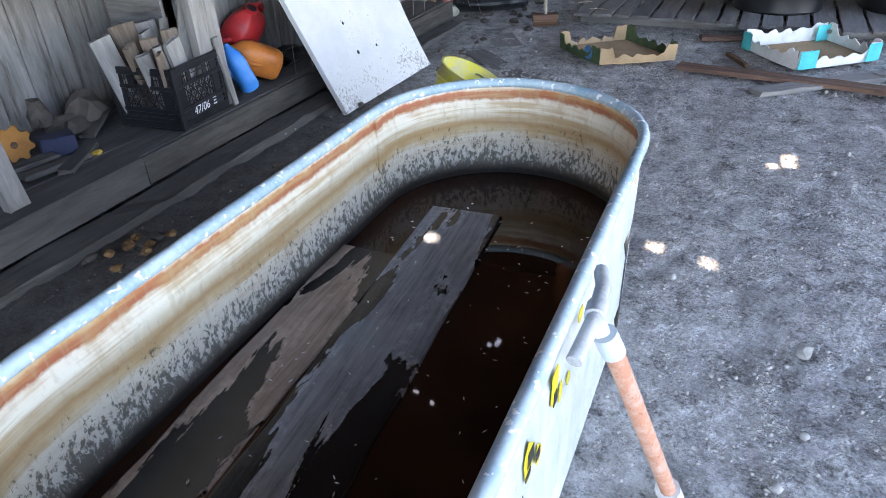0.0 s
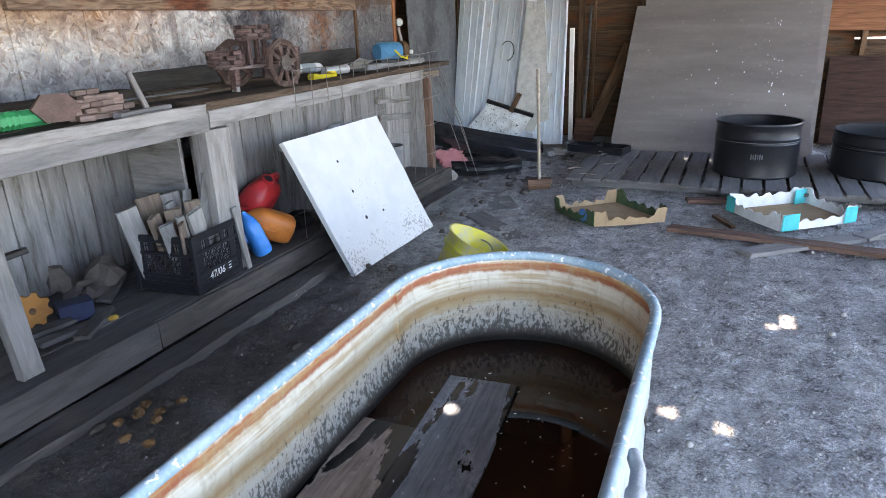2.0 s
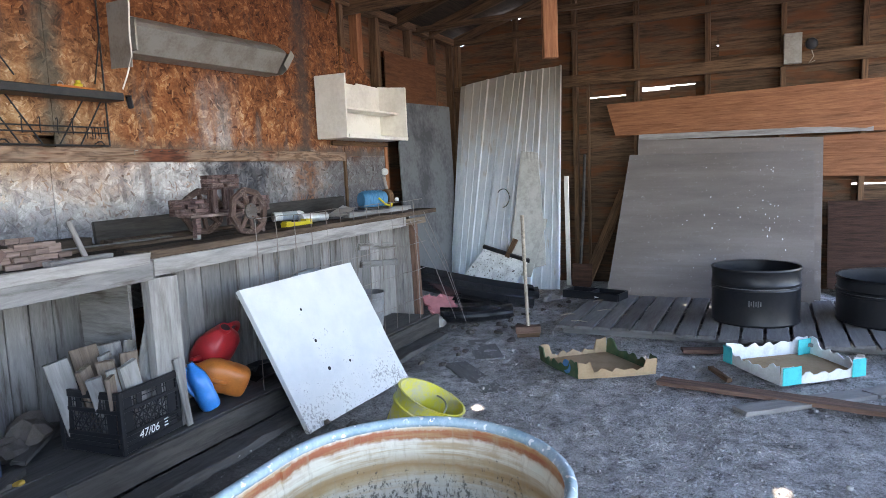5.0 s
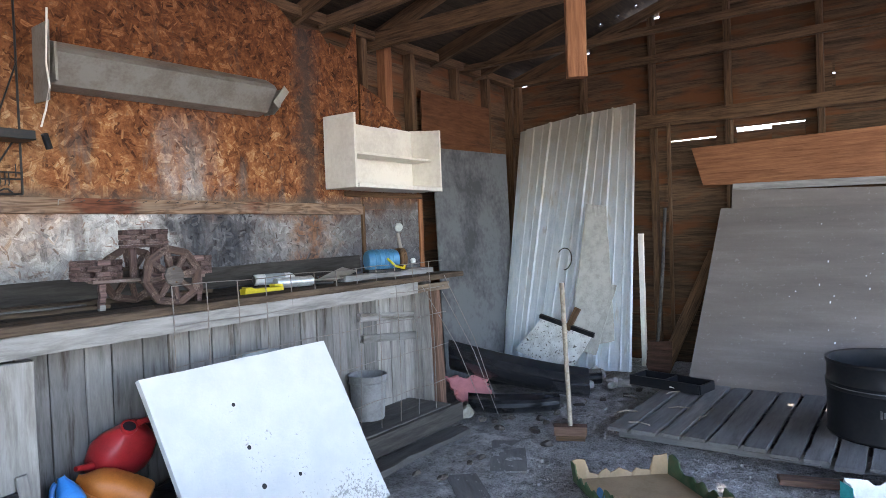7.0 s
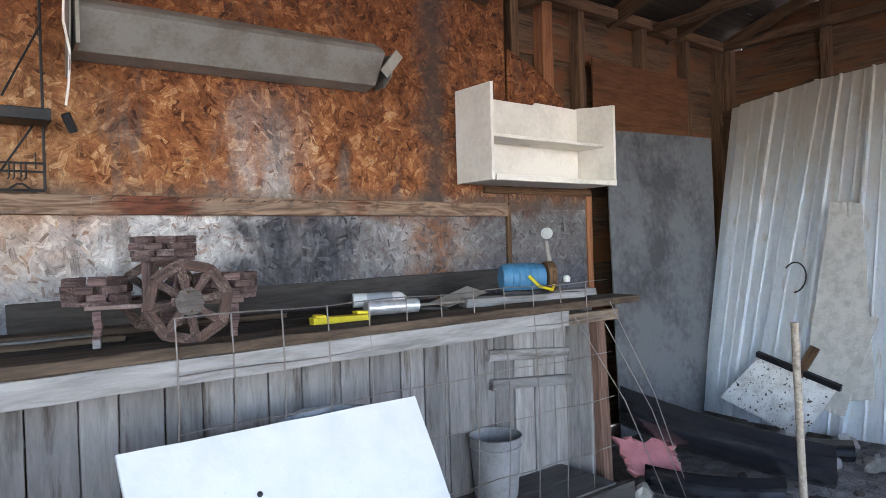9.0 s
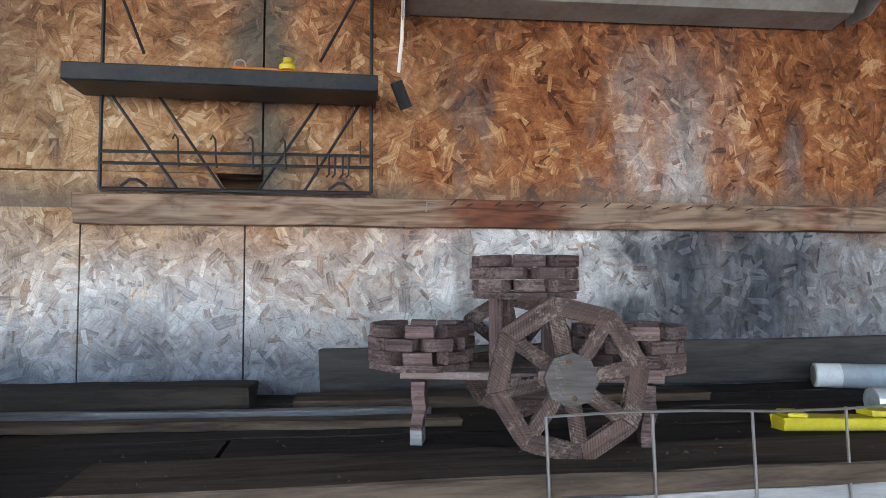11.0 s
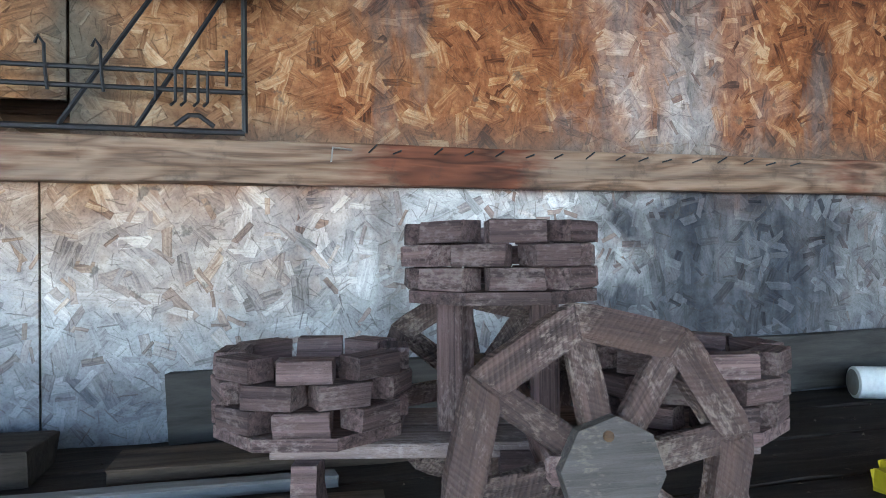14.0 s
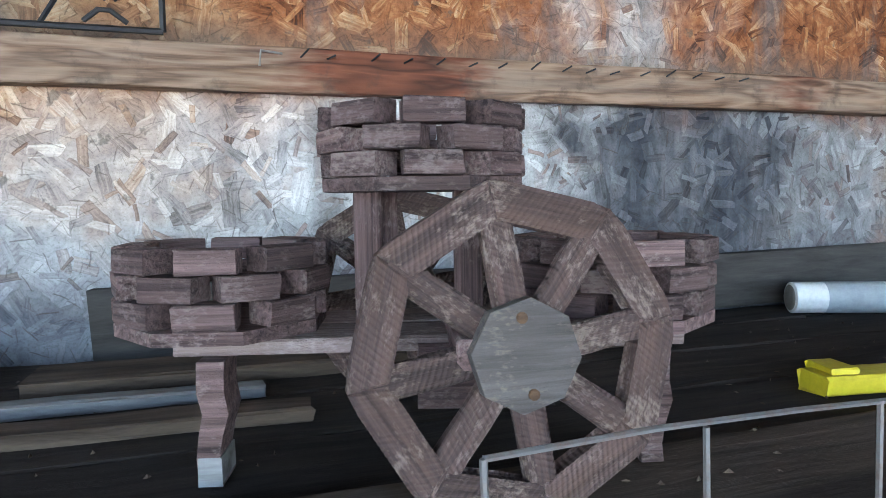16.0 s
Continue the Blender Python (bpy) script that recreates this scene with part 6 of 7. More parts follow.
lump("dark_rag", (3.62, 3.0, 0.19), (0.14, 0.09, 0.05), BLACK_PLASTIC, "crumpled dark plastic on the low shelf", "plastic sheet", 5, 0.7)
tagged(beam("iron_bar", (1.62, 2.868, 0.6), (1.82, 2.868, 0.605), 0.025, 0.02, BLACK_METAL, None), "dark iron bar stuck behind the bench post", "bar")
for i in range(24):
    rr = random.Random(100 + i)
    if i < 9:
        c = (1.75 + rr.gauss(0, 0.1), 2.42 + rr.gauss(0, 0.06), 0.012)
        lump("brown_stone", c, (0.02, 0.018, 0.014), plain("ochre_stone", (0.2, 0.11, 0.05), 0.9) if i == 0 else bpy.data.materials["ochre_stone"], "small ochre stone lying on the dirt", "stone", i, 0.5, "ochre stones")
    else:
        c = (rr.uniform(1.6, 5.2), rr.uniform(2.2, 2.6), 0.008)
        lump("floor_stone", c, (rr.uniform(0.02, 0.04), rr.uniform(0.015, 0.03), 0.014), SHELF_STONE, "grey stone lying on the dirt", "stone", i, 0.4, "stones on the dirt")
lump("floor_stone", (2.09, 0.232, 0.006), (0.036, 0.022, 0.016), STONE, "flat pale stone lying on the dirt", "stone", 31, 0.3, "stones on the dirt")


# ---- black car trim, pink sheet and bits in the corner ----
def shell_strip(name, p, q, sag, h, mat, label):
    """A curved trough-like panel from p to q."""
    p, q = Vector(p), Vector(q)
    bm = bmesh.new()
    out = Vector((-(q - p).y, (q - p).x, 0)).normalized()
    rings = []
    for i in range(17):
        u = i / 16
        c = p.lerp(q, u) + out * sag * 4 * u * (1 - u)
        sec = [(-0.06, 0.0), (0.03, 0.06), (0.09, 0.25), (0.11, 0.5), (0.09, 0.55), (0.1, 0.8), (0.06, 1.0), (0.05, 1.0), (0.085, 0.78), (0.075, 0.55), (0.09, 0.48), (0.07, 0.27), (0.02, 0.12), (-0.06, 0.06)]
        rings.append([c + out * a * 1.2 + Vector((0, 0, b * h)) for a, b in sec])
    loft(bm, rings)
    o = part(name, bm, mat, None, "", None, True)
    return tagged(o, label, "bumper")


GLOSS = painted("glossy_black_trim", (0.012, 0.013, 0.016), 0.16, (0.05, 0.05, 0.052), 0.3, 1.5, spec=0.8)
shell_strip("black_bumper", (6.35, 2.22, 0.02), (5.85, 3.1, 0.25), 0.1, 0.24, GLOSS, "glossy black car bumper lying in the corner")
shell_strip("black_bumper", (6.05, 2.32, 0.0), (5.72, 2.86, 0.0), 0.08, 0.15, GLOSS, "short glossy black bumper piece on the dirt")
shell_strip("black_bumper", (6.9, 2.35, 0.0), (6.4, 3.15, 0.02), 0.05, 0.14, GLOSS, "black trim piece lying behind a bumper")
quad_slab("pink_sheet", ((5.66, 3.02, 0.26), (5.9, 2.82, 0.2), (5.82, 2.72, 0.1), (5.6, 2.86, 0.1)), 0.02, PINK, "crumpled faded pink plastic sheet", "plastic sheet", wob=0.02)
lump("silver_can", (5.58, 2.78, 0.035), (0.05, 0.04, 0.05), GREY_STEEL, "crushed silver can on the dirt", "can", 3, 0.5)
for i in range(9):
    rr = random.Random(50 + i)
    lump("rubble", (6.6 + rr.uniform(0, 0.5), 2.0 + rr.uniform(0, 0.8), 0.03), (rr.uniform(0.05, 0.1), rr.uniform(0.04, 0.08), rr.uniform(0.03, 0.07)), STONE, "dusty grey rubble below the roofing sheets", "rubble", i, 0.6, "rubble by the wall")


rr = random.Random(63)
for i in range(26):
    lump("dirt_clod", (rr.uniform(5.2, 6.9), rr.uniform(1.9, 2.6) + 0.2 * rr.random(), 0.004), (rr.uniform(0.02, 0.05), rr.uniform(0.015, 0.04), rr.uniform(0.01, 0.024)), SHELF_STONE, "dry dark clod of dirt on the floor", "clod", 200 + i, 0.6, "clods in the corner")
for i in range(8):
    x, y, a = rr.uniform(5.5, 6.9), rr.uniform(1.2, 2.4), rr.uniform(0, 3.1)
    z = 0.1 if (x > 5.6 and y < 1.75) else 0.012
    tagged(part("twig", tube_bm([(x, y, z), (x + 0.07 * math.cos(a), y + 0.07 * math.sin(a), z + 0.004), (x + 0.13 * math.cos(a + 0.2), y + 0.13 * math.sin(a + 0.2), z)], 0.004, 6), HANDLE_WOOD), "thin pale twig lying on the floor", "twig", "twigs on the floor")


# ---- hose of the tank: overflow fitting, pipe and peeling sticker ----
CHALK_GREY = painted("chalky_grey_fitting", (0.42, 0.44, 0.45), 0.7, (0.24, 0.26, 0.28), 0.7, 25.0)
fit_ = thing("tank_fitting", (1.3, 0.69, 0.56), "grey pipe fitting with chalky orange pipe beside the tank", "pipe fitting")
part("elbow", tube_bm([(1.42, 0.7, 0.585), (1.37, 0.685, 0.59), (1.28, 0.68, 0.585), (1.2, 0.69, 0.56)], 0.0135, 10), CHALK_GREY, fit_, "", None, True)
part("collar", tube_bm([(1.315, 0.682, 0.588), (1.285, 0.68, 0.586)], 0.018, 12), CHALK_GREY, fit_, "", None, True)
part("nipple", tube_bm([(1.29, 0.68, 0.58), (1.285, 0.665, 0.555)], 0.014, 10), WHITE_PLASTIC, fit_)
part("coupling", tube_bm([(1.283, 0.662, 0.56), (1.295, 0.645, 0.515)], 0.0205, 14), painted("chalky_blue_coupling", (0.38, 0.48, 0.55), 0.6, (0.6, 0.6, 0.58), 0.6, 20.0), fit_, "chalky blue coupling", None, True)
part("pipe", tube_bm([(1.293, 0.648, 0.525), (1.377, 0.579, 0.277), (1.46, 0.51, 0.03)], 0.0175, 12), PIPE, fit_, "chalky orange pipe", None, True)
part("foot", tube_bm([(1.455, 0.515, 0.045), (1.475, 0.5, -0.01)], 0.027, 12), painted("chalky_white_foot", (0.6, 0.58, 0.55), 0.7), fit_, "", None, True)


def sticker():
    st = thing("peeling_sticker", (1.15, 0.72, 0.4), "peeling yellow warning sticker on the tank side", "sticker")
    y = TYC - TR - 0.0015
    bits = [((1.07, 0.47), 0.06, 0.085), ((1.12, 0.43), 0.035, 0.05), ((1.2, 0.5), 0.05, 0.09), ((1.245, 0.45), 0.03, 0.05), ((1.36, 0.53), 0.04, 0.04), ((1.3, 0.43), 0.025, 0.03), ((1.03, 0.4), 0.03, 0.06)]
    r = random.Random(12)
    for (x, z), w, h in bits:
        out = [(w * 0.5 * math.cos(a) * r.uniform(0.6, 1.1), h * 0.5 * math.sin(a) * r.uniform(0.6, 1.1)) for a in [2 * math.pi * i / 11 for i in range(11)]]
        part("scrap", poly_bm(out, 0.0012), YELLOW, st, "", Matrix.Translation((x, y, z)) @ Euler((radians(90), 0, 0)).to_matrix().to_4x4())
    for x, z, w, h in ((1.075, 0.475, 0.014, 0.03), (1.065, 0.445, 0.012, 0.012), (1.115, 0.435, 0.01, 0.02), (1.205, 0.47, 0.008, 0.03), (1.035, 0.41, 0.008, 0.03)):
        part("lettering_bar", poly_bm([(-w, -h / 2), (w, -h / 2), (w, h / 2), (-w, h / 2)], 0.001), BLACK_PLASTIC, st, "", Matrix.Translation((x, y - 0.0012, z)) @ Euler((radians(90), 0, 0)).to_matrix().to_4x4())


sticker()
rr = random.Random(77)
vs, fs = [], []
for i in range(90):
    x, y = rr.uniform(0.9, 2.0), rr.uniform(0.8, 1.3)
    a, l = rr.uniform(0, 3.1), rr.uniform(0.003, 0.007)
    d, e = Vector((math.cos(a), math.sin(a), 0)) * l, Vector((-math.sin(a), math.cos(a), 0)) * 0.0014
    z = 0.3495 if 1.02 + 0.066 * x < y < 1.2 + 0.066 * x else 0.3155
    k = len(vs)
    vs += [tuple(Vector((x, y, z)) + p) for p in (d, e, -d, -e)] + [(x, y, z + 0.0012)]
    fs += [(k, k + 1, k + 4), (k + 1, k + 2, k + 4), (k + 2, k + 3, k + 4), (k + 3, k, k + 4)]
me = bpy.data.meshes.new("chaff")
me.from_pydata(vs, [], fs)
me.materials.append(WHITE_PAINT)
tagged(new("chaff", me), "white chaff floating on the water and planks", "chaff", kind="stuff")


# ---- wall cabinet ----
def cabinet():
    ob = thing("wall_cabinet", (5.6, 3.45, 1.61), "open cream painted wall cabinet with one shelf", "cabinet")
    x0, x1, y0, y1, z0, z1 = 5.12, 6.1, 3.3, 3.592, 1.615, 2.115
    t = 0.02
    beam("side", (x0, (y0 + y1) / 2, z0), (x0, (y0 + y1) / 2, z1), y1 - y0, t, CREAM, ob, (1, 0, 0))
    bm = bmesh.new()
    out = [(y0, z0), (y1, z0), (y1, z1 + 0.01), (3.47, z1 - 0.005), (y0, z1 - 0.02)]
    loft(bm, [[(x1 - t / 2, a, b) for a, b in out], [(x1 + t / 2, a, b) for a, b in out]])
    part("side", bm, CREAM, ob)
    beam("bottom", (x0 + 0.011, (y0 + y1) / 2, z0 + 0.01), (x1 - 0.011, (y0 + y1) / 2, z0 + 0.01), y1 - y0 - 0.002, t, CREAM, ob)
    beam("shelf", (x0 + 0.011, 3.475, 1.86), (x1 - 0.011, 3.475, 1.86), 0.2, 0.018, CREAM, ob)
    bm = bmesh.new()
    out = [(x0 + 0.011, z0 + 0.022), (x1 - 0.012, z0 + 0.022), (x1 - 0.012, z1), (5.72, z1 + 0.005), (5.7, z1 - 0.012), (x0 + 0.011, z1 - 0.01)]
    loft(bm, [[(a, 3.578, b) for a, b in out], [(a, 3.592, b) for a, b in out]])
    part("back", bm, CREAM, ob)
    beam("front_lip", (x0 + 0.011, y0 - 0.005, z0 + 0.012), (x1, y0 - 0.005, z0 + 0.012), 0.03, 0.012, CREAM, ob, (0, 1, 0))
    beam("cleat", (5.3, 3.585, z0 - 0.025), (6.2, 3.585, z0 - 0.025), 0.04, 0.02, BROWN_WOOD, ob, (0, 1, 0), "dark wall cleat")


cabinet()


# ---- sheet-metal trough hung on the wall ----
def trough():
    ob = thing("light_fixture", (3.9, 3.5, 2.0), "long dull grey sheet-metal trough fixture on the wall", "light fixture")
    bm = bmesh.new()
    sec = [(3.59, 2.24), (3.5, 2.245), (3.425, 2.2), (3.405, 2.175), (3.5, 2.045), (3.59, 2.03)]
    rings = []
    for i in range(13):
        u = i / 12
        x = 3.28 + u * (4.55 - 3.28)
        dz = -0.012 + 0.03 * u
        rings.append([(x, y, z + dz) for y, z in sec])
    loft(bm, rings)
    part("housing", bm, GREY_STEEL, ob)
    bm = bmesh.new()
    pq = [Vector(c) for c in ((3.262, 3.41, 2.3), (3.268, 3.59, 2.3), (3.262, 3.59, 1.95), (3.25, 3.41, 1.94))]
    nn = (pq[1] - pq[0]).cross(pq[3] - pq[0]).normalized() * 0.004
    loft(bm, [[tuple(c) for c in pq], [tuple(c + nn) for c in pq]])
    part("end_plate", bm, GREY_STEEL, ob, "bent grey end plate")
    bm = bmesh.new()
    out = [(3.59, 2.24), (3.39, 2.2), (3.39, 2.03), (3.59, 2.01)]
    loft(bm, [[(3.268, y, z) for y, z in out], [(3.28, y, z) for y, z in out]])
    part("end_cap", bm, GREY_STEEL, ob)
    bm = bmesh.new()
    out = [(3.59, 2.21), (3.42, 2.2), (3.44, 2.1), (3.5, 2.06), (3.59, 2.06)]
    loft(bm, [[(4.6, y, z) for y, z in out], [(4.606, y, z) for y, z in out]])
    part("end_flap", bm, GREY_STEEL, ob, "loose grey end flap")
    beam("flap_tab", (4.55, 3.42, 2.1), (4.64, 3.42, 2.21), 0.05, 0.004, GREY_STEEL, ob, (0, 1, 0))
    part("cord", tube_bm([(3.24, 3.38, 2.34), (3.235, 3.38, 2.25), (3.23, 3.39, 2.1), (3.25, 3.41, 2.0), (3.25, 3.46, 1.9), (3.245, 3.5, 1.83)], 0.0045, 6), CREAM, ob, "pale cord")
    part("plug", tube_bm([(3.235, 3.45, 1.79), (3.262, 3.47, 1.73)], 0.016, 8), BLACK_PLASTIC, ob, "black plug")


trough()


# ---- black wire rack ----
def rack():
    ob = thing("wire_rack", (2.85, 3.55, 1.525), "black wire wall rack with shelf and hooks", "rack")
    y = 3.56
    R = 0.0052

    def rod(pts, r=R, name="rod"):
        part(name, tube_bm(pts, r, 6), BLACK_METAL, ob, "", None, True)

    for x in (2.513, 3.178):
        rod([(x, y, 1.525), (x, y, 2.62)])
    rod([(2.513, y, 1.525), (3.178, y, 1.525)])
    rod([(2.513, y - 0.006, 1.617), (3.178, y - 0.006, 1.622)], 0.004)
    rod([(2.513, y - 0.006, 1.588), (3.178, y - 0.006, 1.592)], 0.004)
    for a, b in ((2.532, 2.695), (2.645, 2.805), (3.046, 2.894), (3.151, 3.008)):
        rod([(a, y, 1.765), (b, y, 1.528)], 0.0042)
    for a, b in ((2.513, 2.64), (3.178, 3.05)):
        rod([(a, y - 0.005, 2.12), (b, y - 0.1, 1.835)], 0.004)
    part("shelf", plank_bm(0.72, 0.14, 0.042, 0.003, 0.0), BLACK_METAL, ob, "black steel shelf", Matrix.Translation((2.83, 3.5, 1.778)))
    for x, z in ((2.7, 1.6), (2.79, 1.6), (2.88, 1.6), (2.96, 1.6)):
        rod([(x - 0.012, y - 0.02, z + 0.05), (x - 0.006, y - 0.026, z + 0.06), (x, y - 0.02, z + 0.05), (x, y - 0.014, z + 0.01), (x + 0.003, y - 0.014, z - 0.02)], 0.0028, "hook")
    for x in (3.04, 3.07, 3.085, 3.105, 3.12):
        rod([(x, y - 0.014, 1.622), (x, y - 0.016, 1.57), (x - 0.006, y - 0.022, 1.562)], 0.0026, "hook")
    rod([(3.15, y - 0.012, 1.6), (3.15, y - 0.012, 1.66)], 0.0026)
    for x in (2.6, 3.1):
        rod([(x - 0.03, y - 0.02, 1.53), (x - 0.008, y - 0.03, 1.545), (x + 0.008, y - 0.03, 1.545), (x + 0.03, y - 0.02, 1.53)], 0.004, "foot")
    toy = thing("orange_tool", (2.95, 3.49, 1.8), "small orange plastic tool on the rack shelf", "tool")
    beam("body", (2.84, 3.48, 1.808), (3.06, 3.5, 1.808), 0.05, 0.014, ORANGE, toy)
    part("knob", lathe([(0.02, 0), (0.022, 0.01), (0.012, 0.02), (0.012, 0.03)], 14), YELLOW, toy, "yellow knob", Matrix.Translation((2.97, 3.48, 1.815)), True)
    loop = part("key_ring", tube_bm([(2.86 + 0.014 * math.cos(a), 3.46, 1.816 + 0.014 * math.sin(a)) for a in [2 * math.pi * i / 12 for i in range(12)]], 0.002, 6, True), GREY_STEEL)
    tagged(loop, "small grey wire ring on the rack shelf", "ring")


rack()


# ---- garden cart ornament with brick-built baskets ----
CART = Matrix(((0.966, 0.257, 0, 3.45), (-0.257, 0.966, 0, 3.05), (0, 0, 1, 1.008), (0, 0, 0, 1)))


def basket(parent, c, r, rows, seed, dz=0.0268):
    """Octagonal planter of small blocks laid like bricks on a base plate."""
    ph = math.pi / 8
    oct_ = [(r * 1.12 * math.cos(ph + math.pi / 4 * i), r * 1.12 * math.sin(ph + math.pi / 4 * i)) for i in range(8)]
    base = part("basket", poly_bm(oct_, 0.012), CART_WOOD, parent, "octagonal planter of small wooden blocks", CART @ Matrix.Translation(c))
    rr = random.Random(seed)
    side = 2 * r * math.sin(math.pi / 8)
    for k in range(rows):
        for i in range(8):
            a = math.pi / 4 * (i + 0.5 * (k % 2)) + radians(5.5)
            m = Matrix.Rotation(a, 4, "Z") @ Matrix.Translation((r * math.cos(math.pi / 8) + rr.uniform(-0.0015, 0.0015), rr.uniform(-0.002, 0.002), 0.0065 + dz * (k + 0.5))) @ Matrix.Rotation(math.pi / 2 + rr.uniform(-0.03, 0.03), 4, "Z")
            part("block", plank_bm(side * 0.74, 0.03, dz - 0.0014, 0.0015, 0.0007, 0.03), CART_WOOD, base, "", CART @ Matrix.Translation(c) @ m)
    return base


def cart_wheel(parent, c, lean, yaw=0.0, R=0.137):
    m = CART @ Matrix.Translation(c) @ Matrix.Rotation(yaw, 4, "Z") @ Matrix.Rotation(lean, 4, "X") @ Matrix.Rotation(radians(90), 4, "X")
    hub = part("wheel", poly_bm([(0.044 * math.cos(math.pi / 8 + math.pi / 4 * i + 0.3), 0.044 * math.sin(math.pi / 8 + math.pi / 4 * i + 0.3)) for i in range(8)], 0.014), HUB_WOOD, parent, "octagonal spoked wooden wheel with grey hub", m @ Matrix.Translation((0, 0, 0.016)))
    ph = radians(9)
    for i in range(8):
        a0, a1 = ph + math.pi / 4 * i, ph + math.pi / 4 * (i + 1)
        ri, ca, sa = R - 0.03, math.cos(math.pi / 8), math.sin(math.pi / 8)
        e, k = 0.985, 0.97
        out = [(-R * sa * e, R * ca * e), (-R * sa * 0.68, R * ca), (R * sa * 0.68, R * ca), (R * sa * e, R * ca * e), (ri * sa * k, ri * ca * k), (ri * sa * 0.72, ri * ca), (-ri * sa * 0.72, ri * ca), (-ri * sa * k, ri * ca * k)]
        off = R * ca - 0.015
        bm = poly_bm([(x, y - off) for x, y in out], 0.02)
        bmesh.ops.bevel(bm, geom=[ed for ed in bm.edges if abs(ed.verts[0].co.x - ed.verts[1].co.x) > 0.004], offset=0.0028, segments=1, affect="EDGES")
        part("rim_piece", bm, WHEEL_WOOD, hub, "", m @ Matrix.Rotation((a0 + a1) / 2 - math.pi / 2, 4, "Z") @ Matrix.Translation((0, off, 0)))
        mid = R * 0.55
        ms = m @ Matrix.Rotation(a0, 4, "Z") @ Matrix.Translation((mid, 0, 0))
        part("spoke", plank_bm(R * 0.72, 0.026, 0.016, 0.003, 0.0012, 0.03), WHEEL_WOOD, hub, "", ms)
    for s in (1, -1):
        part("screw", lathe([(0.0045, 0), (0.0045, 0.002), (0.002, 0.003)], 10), BROWN_WOOD, hub, "rusty screw", m @ Matrix.Translation((-0.004 * s, 0.029 * s, 0.0228)))
    return hub


def cart():
    ob = thing("garden_cart", (3.45, 3.05, 1.005), "purple-brown wooden cart ornament with octagonal planters", "cart")

    def bar(name, p, q, w, t, up=(0, 0, 1), mat=CART_WOOD):
        beam(name, CART @ Vector(p), CART @ Vector(q), w, t, mat, ob, CART.to_3x3() @ Vector(up), "", 0.0008, 0.002)

    for y in (-0.035, 0.04):
        bar("bed_board", (-0.225, y, 0.12), (0.235, y, 0.12), 0.07, 0.014, mat=BED_WOOD)
    basket(ob, (-0.197, 0.0, 0.133), 0.0895, 3, 1, 0.0238)
    basket(ob, (-0.002, 0.0, 0.263), 0.09, 3, 2, 0.0222)
    basket(ob, (0.187, 0.0, 0.133), 0.09, 3, 3, 0.0238)
    for x, y in ((-0.055, -0.02), (0.04, -0.03), (-0.04, 0.05), (0.05, 0.05)):
        bar("basket_post", (x, y, 0.127), (x, y, 0.257), 0.026, 0.022, (0, 1, 0))
    bar("axle", (0.03, -0.17, 0.132), (0.03, 0.17, 0.132), 0.024, 0.024)
    for x in (-0.2, 0.2):
        bm = bmesh.new()
        prof = [(0.112, 0.008, 0.024), (0.085, 0.007, 0.024), (0.065, 0.011, 0.023), (0.045, 0.006, 0.021), (0.025, 0.003, 0.02), (0.0, 0.005, 0.021)]
        loft(bm, [[(x + o - w / 2, -0.078, z - 0.002), (x + o + w / 2, -0.078, z - 0.002), (x + o + w / 2, -0.034, z - 0.002), (x + o - w / 2, -0.034, z - 0.002)] for z, o, w in prof])
        leg = part("leg", bm, CART_WOOD, ob, "shaped wooden leg", CART.copy())
        if x < 0:
            bm = bmesh.new()
            loft(bm, [[(x + 0.0045 - w, -0.0785, z), (x + 0.0045 + w, -0.0785, z), (x + 0.0045 + w, -0.0335, z), (x + 0.0045 - w, -0.0335, z)] for z, w in ((-0.0022, 0.0108), (0.012, 0.0106), (0.024, 0.0104))])
            part("foot", bm, GREY_WOOD, leg, "bare pale foot", CART.copy())
    bar("bracket", (-0.01, -0.06, 0.09), (0.07, -0.06, 0.09), 0.03, 0.06)
    cart_wheel(ob, (0.066, -0.152, 0.13), radians(-4), radians(10.5))
    cart_wheel(ob, (-0.02, 0.178, 0.134), radians(0))


cart()


# ---- things along the bench top ----
def lay(name, p, q, w, t, mat, label, cat="board", group="boards on the bench", up=(0, 0, 1)):
    return tagged(beam(name, p, q, w, t, mat, None, up, "", 0.002), label, cat, group)


lay("bench_board", (3.05, 3.585, 1.06), (5.42, 3.585, 1.08), 0.12, 0.022, BACK_WOOD, "weathered grey board standing along the wall", up=(0, 1, -0.05))
lay("bench_board", (1.9, 3.5, 1.03), (2.9, 3.46, 1.03), 0.12, 0.05, BENCH_TOP_WOOD, "dark board lying at the back of the bench")
lay("bench_board", (2.1, 3.36, 1.012), (3.3, 3.3, 1.012), 0.03, 0.018, GREY_WOOD, "pale narrow strip lying on the bench")
lay("bench_board", (2.3, 3.26, 1.011), (3.35, 3.2, 1.011), 0.05, 0.016, FRONT_WOOD, "grey strip lying on the bench top")
lay("bench_board", (3.0, 3.43, 1.015), (4.0, 3.4, 1.015), 0.1, 0.022, FRONT_WOOD, "dark board lying behind the cart")
lay("bench_board", (4.75, 3.12, 1.022), (5.35, 2.96, 1.022), 0.1, 0.04, GREY_WOOD, "thick grey board under the motor")
lay("bench_board", (5.2, 3.1, 1.025), (5.5, 3.02, 1.025), 0.12, 0.045, GREY_WOOD, "thick grey block at the bench end")
lay("bench_stick", (2.5, 2.9, 1.02), (2.455, 2.92, 1.172), 0.03, 0.02, PALE_WOOD, "short pale stick standing on the bench", "stick")
